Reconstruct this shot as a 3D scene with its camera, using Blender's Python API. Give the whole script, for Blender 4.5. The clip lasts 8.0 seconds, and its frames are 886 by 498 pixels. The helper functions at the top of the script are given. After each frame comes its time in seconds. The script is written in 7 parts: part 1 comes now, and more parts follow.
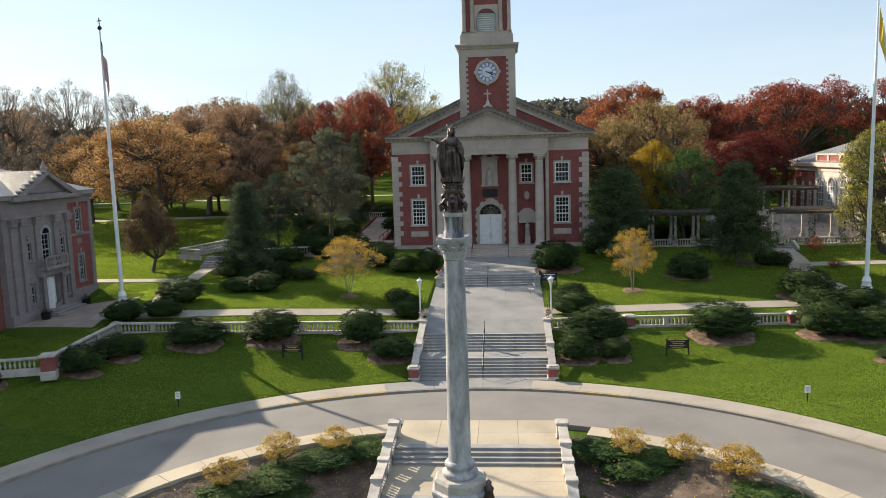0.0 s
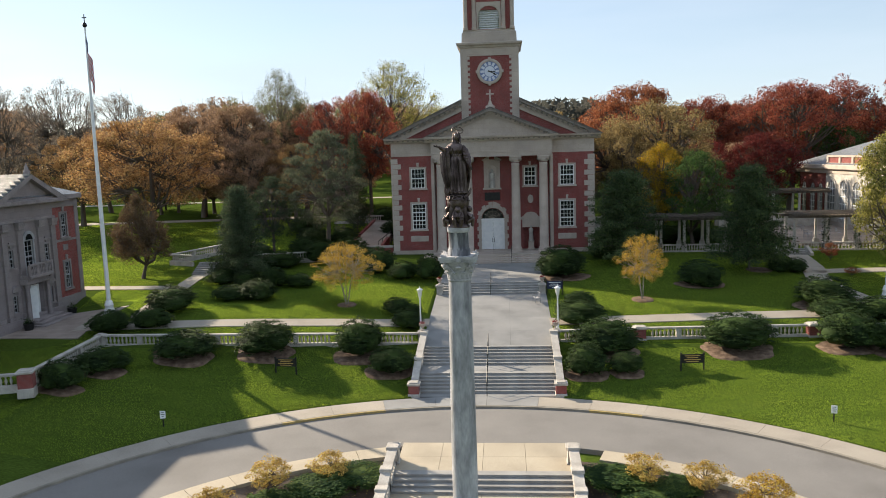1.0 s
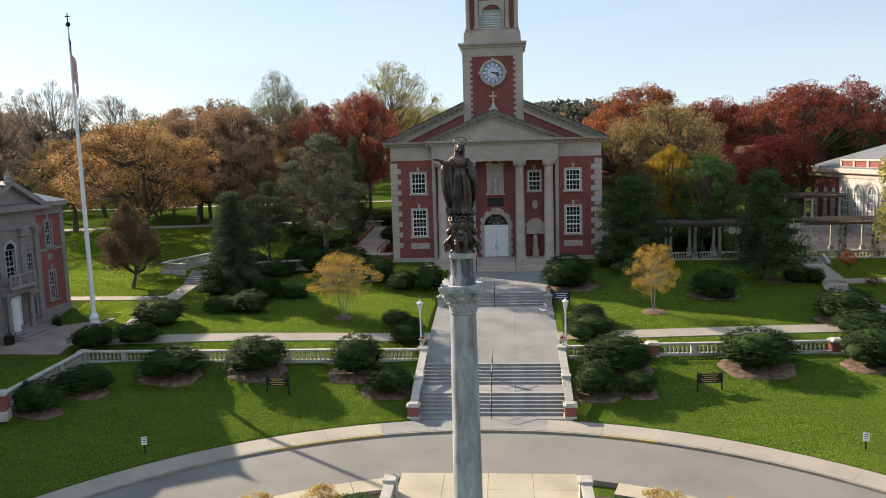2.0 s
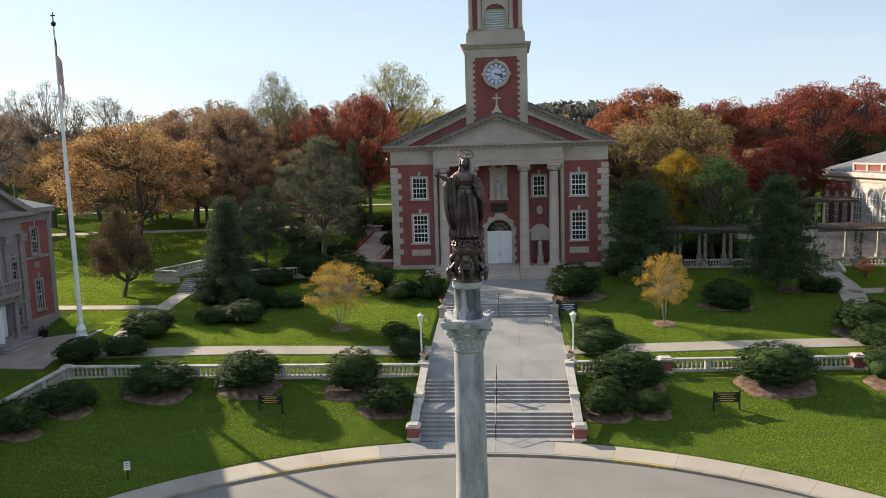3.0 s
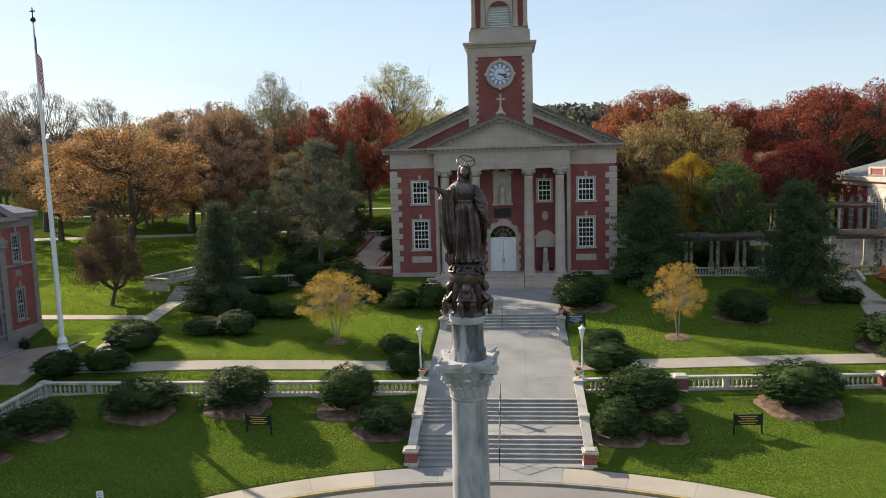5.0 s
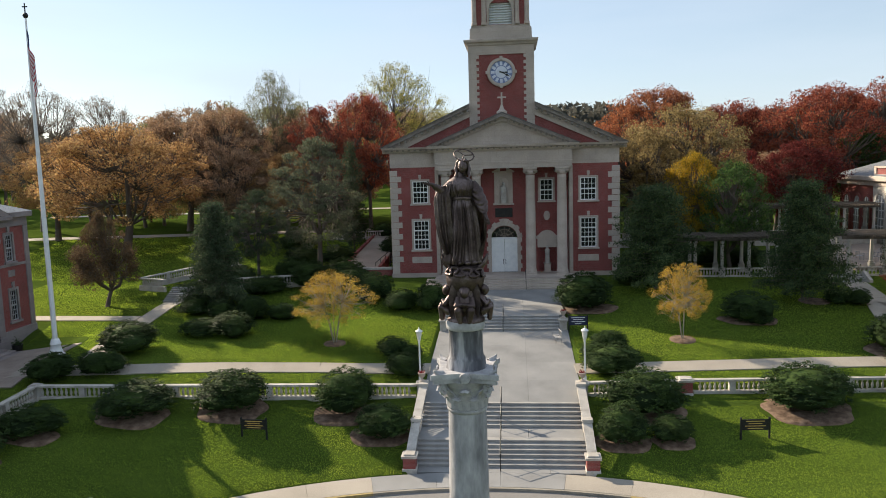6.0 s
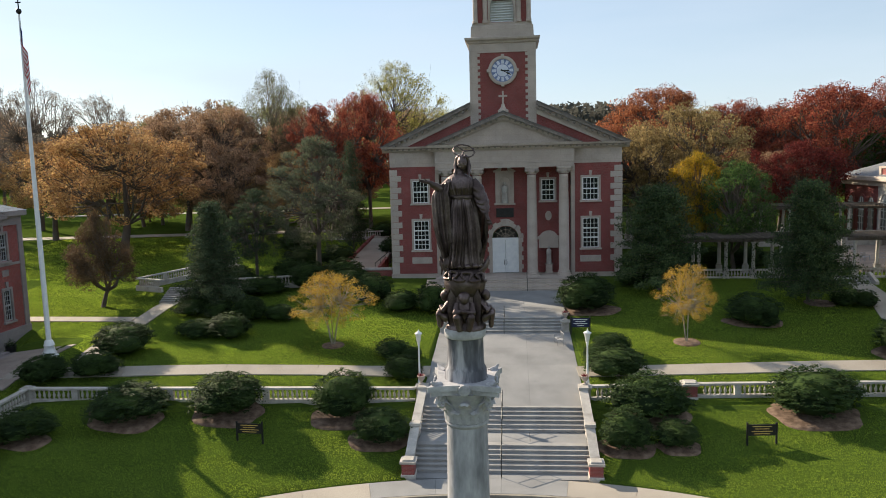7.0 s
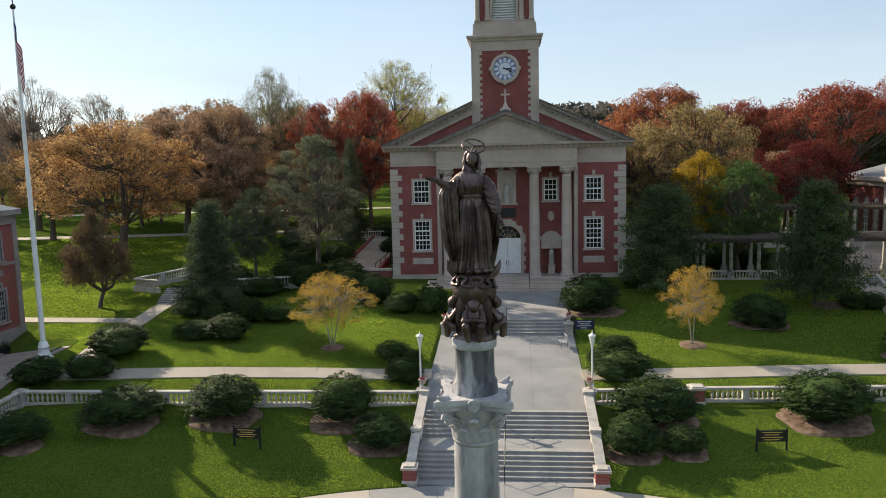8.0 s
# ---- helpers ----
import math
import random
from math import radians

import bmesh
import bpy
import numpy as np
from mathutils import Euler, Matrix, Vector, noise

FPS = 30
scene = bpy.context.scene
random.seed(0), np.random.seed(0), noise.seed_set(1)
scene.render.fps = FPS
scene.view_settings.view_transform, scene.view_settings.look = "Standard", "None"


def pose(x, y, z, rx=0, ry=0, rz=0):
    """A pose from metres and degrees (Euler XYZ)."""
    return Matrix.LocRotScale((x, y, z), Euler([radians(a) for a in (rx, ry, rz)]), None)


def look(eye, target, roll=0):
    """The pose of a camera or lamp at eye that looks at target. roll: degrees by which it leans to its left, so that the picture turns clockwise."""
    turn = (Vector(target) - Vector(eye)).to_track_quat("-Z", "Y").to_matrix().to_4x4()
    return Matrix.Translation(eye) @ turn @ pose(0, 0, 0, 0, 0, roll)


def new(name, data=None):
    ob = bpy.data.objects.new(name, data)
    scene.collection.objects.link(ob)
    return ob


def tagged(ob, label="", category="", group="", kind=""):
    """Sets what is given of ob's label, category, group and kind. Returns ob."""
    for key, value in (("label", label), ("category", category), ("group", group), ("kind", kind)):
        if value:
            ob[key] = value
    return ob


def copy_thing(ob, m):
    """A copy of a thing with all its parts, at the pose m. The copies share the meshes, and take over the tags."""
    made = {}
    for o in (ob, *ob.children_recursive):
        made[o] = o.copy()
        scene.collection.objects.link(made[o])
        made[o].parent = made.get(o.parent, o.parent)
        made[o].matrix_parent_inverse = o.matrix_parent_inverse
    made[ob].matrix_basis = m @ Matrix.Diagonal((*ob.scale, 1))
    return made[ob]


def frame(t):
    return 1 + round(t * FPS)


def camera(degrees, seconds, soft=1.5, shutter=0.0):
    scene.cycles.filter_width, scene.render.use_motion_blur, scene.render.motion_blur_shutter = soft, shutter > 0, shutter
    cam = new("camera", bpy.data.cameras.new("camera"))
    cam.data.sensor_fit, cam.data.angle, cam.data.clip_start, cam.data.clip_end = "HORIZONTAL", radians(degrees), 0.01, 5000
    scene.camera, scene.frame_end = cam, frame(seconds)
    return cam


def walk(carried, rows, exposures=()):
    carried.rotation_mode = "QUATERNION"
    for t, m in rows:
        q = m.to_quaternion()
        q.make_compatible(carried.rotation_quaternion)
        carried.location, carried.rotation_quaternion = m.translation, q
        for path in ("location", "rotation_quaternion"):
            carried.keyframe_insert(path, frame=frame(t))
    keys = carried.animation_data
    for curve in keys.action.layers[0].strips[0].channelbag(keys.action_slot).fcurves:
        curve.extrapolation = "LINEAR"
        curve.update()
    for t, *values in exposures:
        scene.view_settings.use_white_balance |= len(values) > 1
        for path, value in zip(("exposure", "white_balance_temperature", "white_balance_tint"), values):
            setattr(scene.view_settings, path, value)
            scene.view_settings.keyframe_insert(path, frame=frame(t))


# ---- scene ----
cam = camera(62.0, 8.0, soft=0.95)
PATH = [
    (0, (1.891, -1.679, 18.52), (1.721, 0.298, 18.271), -1.7),
    (0.5, (1.706, -0.193, 18.65), (1.536, 1.784, 18.4), -1.7),
    (1, (1.499, 1.359, 18.792), (1.33, 3.336, 18.543), -1.7),
    (1.5, (1.385, 3.001, 18.963), (1.214, 4.978, 18.716), -1.7),
    (3, (1.013, 7.297, 19.546), (0.836, 9.274, 19.302), -1.7),
    (3.5, (0.966, 8.312, 19.613), (0.786, 10.289, 19.372), -1.6),
    (4, (0.919, 9.182, 19.65), (0.738, 11.16, 19.411), -1.6),
    (4.5, (0.9, 9.923, 19.676), (0.717, 11.901, 19.438), -1.6),
    (6, (0.891, 11.635, 19.533), (0.703, 13.612, 19.296), -1.6),
    (6.5, (0.893, 12.11, 19.496), (0.703, 14.087, 19.259), -1.5),
    (7, (0.848, 12.579, 19.464), (0.658, 14.556, 19.227), -1.5),
    (7.5, (0.758, 13.076, 19.407), (0.568, 15.053, 19.171), -1.5),
    (8, (0.626, 13.572, 19.399), (0.436, 15.549, 19.162), -1.4),
]
walk(cam, [(t, look(eye, target, roll)) for t, eye, target, roll in PATH], exposures=[(0, 1.06, 6450, 11), (8, 0.96, 6450, 11)])

# ---- light: a low clear autumn sun, ahead and to the side, and its sky ----
SUN_ELEV, SUN_TURN = radians(25.6), radians(-51.7)
world = bpy.data.worlds.new("sky")
scene.world = world
world.use_nodes = True
wn = world.node_tree.nodes
sky = wn.new("ShaderNodeTexSky")
sky.sky_type = "NISHITA"
sky.sun_disc = False
sky.sun_elevation, sky.sun_rotation = SUN_ELEV, SUN_TURN
sky.air_density, sky.dust_density, sky.ozone_density = 1.0, 0.25, 1.5
wn["Background"].inputs[1].default_value = 0.07
# thin high haze evens out the blue, with a few veils of cloud in it
haze, veil, shape, mapped, where = (wn.new("ShaderNode" + k) for k in ("MixRGB", "TexNoise", "MapRange", "Mapping", "TexCoord"))
haze.inputs[2].default_value = (5.3, 6.2, 7.1, 1)
mapped.inputs["Scale"].default_value = (1.2, 1.2, 6.0)
veil.inputs["Scale"].default_value, veil.inputs["Detail"].default_value = 1.6, 5
shape.inputs["From Min"].default_value, shape.inputs["From Max"].default_value = 0.42, 0.75
shape.inputs["To Min"].default_value, shape.inputs["To Max"].default_value = 0.48, 0.85
wl = world.node_tree.links
wl.new(where.outputs["Generated"], mapped.inputs["Vector"])
wl.new(mapped.outputs[0], veil.inputs["Vector"])
wl.new(veil.outputs[0], shape.inputs["Value"])
wl.new(shape.outputs[0], haze.inputs[0])
wl.new(sky.outputs[0], haze.inputs[1])
wl.new(haze.outputs[0], wn["Background"].inputs[0])
sun_data = bpy.data.lights.new("sun", "SUN")
sun_data.energy, sun_data.angle, sun_data.color = 5.0, radians(0.55), (1.0, 0.86, 0.65)
sun = new("sun", sun_data)
SUN_WAY = Vector((math.sin(SUN_TURN) * math.cos(SUN_ELEV), math.cos(SUN_TURN) * math.cos(SUN_ELEV), math.sin(SUN_ELEV)))
sun.matrix_world = look(SUN_WAY * 200, (0, 0, 0))

# ---- materials ----


def material(name, colours, scale=1.0, rough=0.8, bump=0.2, fine=12.0, metal=0.0, island=0.0, random_tint=0.0, spec=0.3, stretch=(1, 1, 1), contrast=0.5, grain_mix=0.35, relief=0.03):
    """A surface of several colours in soft patches, with a finer grain over it and a bump from that grain."""
    m = bpy.data.materials.new(name)
    m.use_nodes = True
    n, l = m.node_tree.nodes, m.node_tree.links
    b = n["Principled BSDF"]
    b.inputs["Roughness"].default_value, b.inputs["Metallic"].default_value = rough, metal
    b.inputs["Specular IOR Level"].default_value = spec
    tc, mp = n.new("ShaderNodeTexCoord"), n.new("ShaderNodeMapping")
    mp.inputs["Scale"].default_value = stretch
    l.new(tc.outputs["Object"], mp.inputs["Vector"])
    big, small = n.new("ShaderNodeTexNoise"), n.new("ShaderNodeTexNoise")
    big.inputs["Scale"].default_value, big.inputs["Detail"].default_value = scale, 5
    small.inputs["Scale"].default_value, small.inputs["Detail"].default_value = fine, 4
    l.new(mp.outputs[0], big.inputs["Vector"])
    l.new(mp.outputs[0], small.inputs["Vector"])
    ramp = n.new("ShaderNodeValToRGB")
    lo, hi = 0.5 - contrast * 0.4, 0.5 + contrast * 0.4
    while len(ramp.color_ramp.elements) < len(colours):
        ramp.color_ramp.elements.new(0.5)
    for k, c in enumerate(colours):
        e = ramp.color_ramp.elements[k]
        e.position = lo + (hi - lo) * k / (len(colours) - 1)
        e.color = (*c, 1)
    if island:
        geo = n.new("ShaderNodeNewGeometry")
        mixv = n.new("ShaderNodeMath")
        mixv.operation = "MULTIPLY_ADD"
        mixv.inputs[1].default_value = island
        sub = n.new("ShaderNodeMath")
        sub.operation = "MULTIPLY_ADD"
        sub.inputs[1].default_value, sub.inputs[2].default_value = 1.0, -island * 0.5
        l.new(big.outputs[0], sub.inputs[0])
        l.new(geo.outputs["Random Per Island"], mixv.inputs[0])
        l.new(sub.outputs[0], mixv.inputs[2])
        l.new(mixv.outputs[0], ramp.inputs[0])
    else:
        l.new(big.outputs[0], ramp.inputs[0])
    grain = n.new("ShaderNodeMixRGB")
    grain.blend_type, grain.inputs[0].default_value = "OVERLAY", grain_mix
    l.new(ramp.outputs[0], grain.inputs[1])
    l.new(small.outputs[0], grain.inputs[2])
    out = grain.outputs[0]
    if random_tint:
        info, hsv, rng = n.new("ShaderNodeObjectInfo"), n.new("ShaderNodeHueSaturation"), n.new("ShaderNodeMapRange")
        rng.inputs["To Min"].default_value, rng.inputs["To Max"].default_value = 1 - random_tint, 1 + random_tint
        l.new(info.outputs["Random"], rng.inputs["Value"])
        l.new(rng.outputs[0], hsv.inputs["Value"])
        l.new(out, hsv.inputs["Color"])
        out = hsv.outputs[0]
    l.new(out, b.inputs["Base Color"])
    if bump:
        bp = n.new("ShaderNodeBump")
        bp.inputs["Strength"].default_value, bp.inputs["Distance"].default_value = bump, relief
        l.new(small.outputs[0], bp.inputs["Height"])
        l.new(bp.outputs[0], b.inputs["Normal"])
    return m


def leaf_material(name, colours, scale=0.35, glow=0.45, island=0.6, contrast=0.7, stretch=(1, 1, 1)):
    """Leaves: colours by leaf and by bough, with light shining through them."""
    m = material(name, [tuple(min(0.6, 1.75 * v) for v in c) for c in colours], scale, 0.8, 0.0, 3.0, island=island, random_tint=0.12, contrast=contrast, spec=0.12, stretch=stretch)
    n, l = m.node_tree.nodes, m.node_tree.links
    b, out = n["Principled BSDF"], n["Material Output"]
    tr, mx = n.new("ShaderNodeBsdfTranslucent"), n.new("ShaderNodeMixShader")
    mx.inputs[0].default_value = glow
    l.new(b.inputs["Base Color"].links[0].from_socket, tr.inputs["Color"])
    l.new(b.outputs[0], mx.inputs[1])
    l.new(tr.outputs[0], mx.inputs[2])
    l.new(mx.outputs[0], out.inputs["Surface"])
    return m


def block_material(name, colours, mortar, width, height, gap, rough=0.85, bump=0.4, axis="wall", offset=0.5, stain=0.4, flat=0.3):
    """Coursed masonry: brick, ashlar or slabs, with joints, stains and grain."""
    m = bpy.data.materials.new(name)
    m.use_nodes = True
    n, l = m.node_tree.nodes, m.node_tree.links
    b = n["Principled BSDF"]
    b.inputs["Roughness"].default_value = rough
    b.inputs["Specular IOR Level"].default_value = 0.25
    tc, sp, cb = n.new("ShaderNodeTexCoord"), n.new("ShaderNodeSeparateXYZ"), n.new("ShaderNodeCombineXYZ")
    l.new(tc.outputs["Object"], sp.inputs[0])
    if axis == "wall":
        add = n.new("ShaderNodeMath")
        l.new(sp.outputs[0], add.inputs[0])
        l.new(sp.outputs[1], add.inputs[1])
        l.new(add.outputs[0], cb.inputs[0])
        l.new(sp.outputs[2], cb.inputs[1])
    else:
        l.new(sp.outputs[0], cb.inputs[0])
        l.new(sp.outputs[1], cb.inputs[1])
    br = n.new("ShaderNodeTexBrick")
    br.offset = offset
    br.inputs["Scale"].default_value = 1.0
    br.inputs["Color1"].default_value, br.inputs["Color2"].default_value, br.inputs["Mortar"].default_value = (*colours[0], 1), (*colours[1], 1), (*mortar, 1)
    br.inputs["Brick Width"].default_value, br.inputs["Row Height"].default_value = width, height
    br.inputs["Mortar Size"].default_value, br.inputs["Mortar Smooth"].default_value, br.inputs["Bias"].default_value = gap, 0.2, 0.0
    l.new(cb.outputs[0], br.inputs["Vector"])
    big, small = n.new("ShaderNodeTexNoise"), n.new("ShaderNodeTexNoise")
    big.inputs["Scale"].default_value, big.inputs["Detail"].default_value = 0.45, 6
    small.inputs["Scale"].default_value = 9.0
    l.new(tc.outputs["Object"], big.inputs["Vector"])
    l.new(tc.outputs["Object"], small.inputs["Vector"])
    m1, m2 = n.new("ShaderNodeMixRGB"), n.new("ShaderNodeMixRGB")
    m1.blend_type = m2.blend_type = "OVERLAY"
    m1.inputs[0].default_value, m2.inputs[0].default_value = stain, flat
    l.new(br.outputs[0], m1.inputs[1])
    l.new(big.outputs[0], m1.inputs[2])
    l.new(m1.outputs[0], m2.inputs[1])
    l.new(small.outputs[0], m2.inputs[2])
    l.new(m2.outputs[0], b.inputs["Base Color"])
    bp = n.new("ShaderNodeBump")
    bp.invert = True
    bp.inputs["Strength"].default_value, bp.inputs["Distance"].default_value = bump, 0.02
    l.new(br.outputs["Fac"], bp.inputs["Height"])
    l.new(bp.outputs[0], b.inputs["Normal"])
    return m


GRASS = material("lawn grass", [(0.042, 0.067, 0.012), (0.055, 0.085, 0.015), (0.072, 0.105, 0.02)], 0.35, 0.9, 0.6, 9.0, spec=0.0, contrast=0.8, grain_mix=0.85, relief=0.06, stretch=(0.5, 1.4, 1))
ASPHALT = material("worn asphalt", [(0.16, 0.15, 0.142), (0.192, 0.181, 0.172), (0.212, 0.2, 0.189)], 0.25, 0.85, 0.35, 30.0)
CONCRETE = material("pale concrete", [(0.275, 0.244, 0.206), (0.322, 0.286, 0.242), (0.356, 0.318, 0.268)], 0.4, 0.85, 0.2, 18.0, random_tint=0.04)
BUFF = material("buff concrete", [(0.34, 0.293, 0.225), (0.4, 0.344, 0.264), (0.434, 0.378, 0.293)], 0.4, 0.85, 0.2, 18.0, random_tint=0.04)
HALL_STONE = block_material("grey hall limestone", [(0.235, 0.2, 0.198), (0.258, 0.222, 0.22)], (0.2, 0.17, 0.168), 1.2, 0.5, 0.01, stain=0.25, flat=0.12)
HALL_TRIM = material("grey carved hall limestone", [(0.19, 0.163, 0.16), (0.25, 0.215, 0.212), (0.29, 0.25, 0.245)], 0.9, 0.85, 0.3, 10.0)
GREY_PAINT = material("weathered grey paint", [(0.26, 0.26, 0.27), (0.36, 0.36, 0.37)], 3.0, 0.6, 0.05, 20.0)
PLAZA = material("grey plaza concrete", [(0.2, 0.198, 0.197), (0.24, 0.238, 0.236), (0.275, 0.27, 0.266)], 0.5, 0.8, 0.2, 20.0, random_tint=0.05)
COURT = material("brownish court concrete", [(0.22, 0.175, 0.15), (0.27, 0.22, 0.19), (0.31, 0.255, 0.22)], 0.6, 0.85, 0.2, 20.0, random_tint=0.05)
STEP = material("stone step", [(0.228, 0.22, 0.212), (0.292, 0.282, 0.272), (0.34, 0.328, 0.314)], 0.9, 0.85, 0.3, 20.0, random_tint=0.08)
KERB = material("kerb", [(0.2, 0.18, 0.15), (0.3, 0.27, 0.22)], 1.2, 0.9, 0.3, 20.0)
YELLOW_PAINT = material("worn yellow paint", [(0.26, 0.2, 0.1), (0.42, 0.31, 0.11)], 3.0, 0.8, 0.2, 20.0)
BRICK = block_material("red brick", [(0.2, 0.042, 0.04), (0.27, 0.06, 0.055)], (0.25, 0.13, 0.115), 0.22, 0.075, 0.012)
LIMESTONE = block_material("limestone ashlar", [(0.425, 0.356, 0.308), (0.445, 0.373, 0.324)], (0.36, 0.298, 0.257), 1.3, 0.55, 0.01, stain=0.35, flat=0.15)
TRIM = material("carved limestone", [(0.38, 0.317, 0.273), (0.45, 0.38, 0.33), (0.485, 0.415, 0.362)], 0.8, 0.85, 0.25, 10.0, random_tint=0.06, grain_mix=0.2)
PALE_STONE = material("pale cast stone", [(0.32, 0.294, 0.263), (0.43, 0.399, 0.363), (0.49, 0.459, 0.419)], 1.4, 0.8, 0.3, 14.0, random_tint=0.05)
MARBLE = material("weathered grey marble", [(0.19, 0.188, 0.2), (0.35, 0.343, 0.358), (0.48, 0.468, 0.482)], 1.3, 0.6, 0.25, 8.0, stretch=(1.8, 1.8, 0.55), contrast=0.45)
DARK_MARBLE = material("dark streaked marble", [(0.07, 0.07, 0.082), (0.125, 0.125, 0.142), (0.36, 0.355, 0.375)], 3.2, 0.6, 0.25, 10.0, stretch=(1.8, 1.8, 0.35), contrast=0.32)
BRONZE = material("dark brown bronze", [(0.055, 0.039, 0.036), (0.115, 0.084, 0.079), (0.22, 0.172, 0.166)], 3.0, 0.46, 0.3, 24.0, metal=0.8, contrast=0.6)
WHITE_PAINT = material("white paint", [(0.68, 0.69, 0.7), (0.8, 0.8, 0.79)], 2.0, 0.5, 0.05, 20.0)
DARK_METAL = material("black metal", [(0.015, 0.015, 0.015), (0.03, 0.03, 0.03)], 4.0, 0.45, 0.1, 20.0, metal=0.3)
SLATE = block_material("grey slate roof", [(0.16, 0.17, 0.185), (0.22, 0.23, 0.245)], (0.1, 0.1, 0.11), 0.5, 0.3, 0.02, rough=0.45, axis="floor")
MULCH = material("bark mulch", [(0.08, 0.05, 0.034), (0.15, 0.1, 0.07), (0.23, 0.16, 0.115)], 2.5, 0.95, 0.9, 16.0)
SOIL = material("bare bed soil with leaves", [(0.06, 0.045, 0.035), (0.1, 0.075, 0.06), (0.17, 0.13, 0.1)], 1.0, 0.95, 0.8, 14.0)
BARK = material("grey bark", [(0.07, 0.058, 0.048), (0.15, 0.125, 0.105)], 3.0, 0.95, 0.6, 14.0, stretch=(1, 1, 0.3))
BIRCH_BARK = material("pale birch bark", [(0.2, 0.175, 0.145), (0.4, 0.36, 0.31)], 3.0, 0.85, 0.3, 12.0)
GOLD = material("gilt lettering", [(0.45, 0.3, 0.08), (0.6, 0.42, 0.12)], 3.0, 0.5, 0.0, 20.0)
WHITE_MARK = material("white lettering", [(0.7, 0.7, 0.7), (0.8, 0.8, 0.8)], 3.0, 0.6, 0.0, 20.0)
NAVY = material("navy sign board", [(0.012, 0.018, 0.05), (0.02, 0.03, 0.075)], 3.0, 0.5, 0.0, 20.0)
RED_FLOWER = leaf_material("dark red flowers", [(0.07, 0.006, 0.01), (0.14, 0.012, 0.016)], 3.0)
CLOCK_BLUE = material("blue-grey dial ring", [(0.13, 0.17, 0.32), (0.22, 0.27, 0.45)], 3.0, 0.5, 0.0, 20.0)
CLOCK_WHITE = material("pale dial", [(0.55, 0.58, 0.68), (0.66, 0.68, 0.76)], 2.0, 0.5, 0.0, 20.0)
CAPITAL = material("weathered pale marble", [(0.25, 0.246, 0.258), (0.37, 0.362, 0.375), (0.46, 0.448, 0.458)], 2.2, 0.7, 0.3, 12.0)
# darker than TRIM: staining, and the shade under the overhang put into the colour
SOFFIT_STONE = material("weathered and shaded cornice stone", [(0.17, 0.145, 0.13), (0.23, 0.2, 0.18), (0.28, 0.245, 0.22)], 1.5, 0.85, 0.3, 12.0)
LEAD = material("dark lead flashing", [(0.1, 0.092, 0.088), (0.16, 0.148, 0.14)], 2.0, 0.7, 0.2, 14.0)
GLASS = bpy.data.materials.new("dark window glass")
GLASS.use_nodes = True
GLASS.node_tree.nodes["Principled BSDF"].inputs["Base Color"].default_value = (0.012, 0.013, 0.015, 1)
GLASS.node_tree.nodes["Principled BSDF"].inputs["Roughness"].default_value = 0.1
GLASS.node_tree.nodes["Principled BSDF"].inputs["Specular IOR Level"].default_value = 0.25
CURTAINED = material("glass with pale blinds behind", [(0.2, 0.205, 0.215), (0.36, 0.36, 0.36)], 0.8, 0.15, 0.0, 4.0, spec=0.5)
LAMP_GLASS = material("frosted lamp glass", [(0.62, 0.62, 0.56), (0.75, 0.75, 0.7)], 2.0, 0.35, 0.0, 10.0)

YEW = leaf_material("yew needles", [(0.009, 0.017, 0.006), (0.018, 0.032, 0.009), (0.032, 0.053, 0.013)], 2.2, 0.14)
JUNIPER = leaf_material("juniper needles", [(0.01, 0.024, 0.009), (0.024, 0.046, 0.012), (0.05, 0.072, 0.017)], 1.5, 0.2)
SPRUCE = leaf_material("spruce needles", [(0.016, 0.026, 0.014), (0.032, 0.046, 0.025), (0.056, 0.073, 0.037)], 0.5, 0.25)
L_PINE = leaf_material("grey-green pine needles", [(0.036, 0.042, 0.028), (0.062, 0.07, 0.044), (0.1, 0.108, 0.066)], 0.4, 0.4)
L_RUST = leaf_material("rusty brown leaves", [(0.04, 0.027, 0.016), (0.072, 0.048, 0.027), (0.112, 0.077, 0.042)], 0.8, 0.3)
L_ORANGE = leaf_material("orange oak leaves", [(0.145, 0.078, 0.038), (0.27, 0.154, 0.067), (0.39, 0.24, 0.1)])
L_BROWN = leaf_material("brown oak leaves", [(0.118, 0.073, 0.049), (0.205, 0.131, 0.082), (0.29, 0.198, 0.122)])
L_RED = leaf_material("red maple leaves", [(0.075, 0.02, 0.015), (0.165, 0.044, 0.028), (0.24, 0.082, 0.042)])
L_DARKRED = leaf_material("dark red leaves", [(0.04, 0.009, 0.009), (0.09, 0.018, 0.016), (0.15, 0.031, 0.023)])
L_REDOR = leaf_material("russet leaves", [(0.09, 0.03, 0.016), (0.19, 0.065, 0.03), (0.25, 0.11, 0.05)])
L_TAN = leaf_material("tan oak leaves", [(0.085, 0.064, 0.029), (0.17, 0.124, 0.055), (0.265, 0.2, 0.088)])
L_OLIVE = leaf_material("olive leaves", [(0.06, 0.062, 0.032), (0.11, 0.112, 0.055), (0.16, 0.155, 0.085)])
L_WILLOW = leaf_material("yellow-green leaves", [(0.085, 0.085, 0.022), (0.18, 0.165, 0.042), (0.29, 0.25, 0.08)])
L_YELLOW = leaf_material("golden leaves", [(0.14, 0.085, 0.018), (0.28, 0.175, 0.03), (0.4, 0.28, 0.055)])
L_GOLDGREEN = leaf_material("gold and green leaves", [(0.09, 0.085, 0.012), (0.26, 0.16, 0.014), (0.4, 0.21, 0.02)], 0.2)
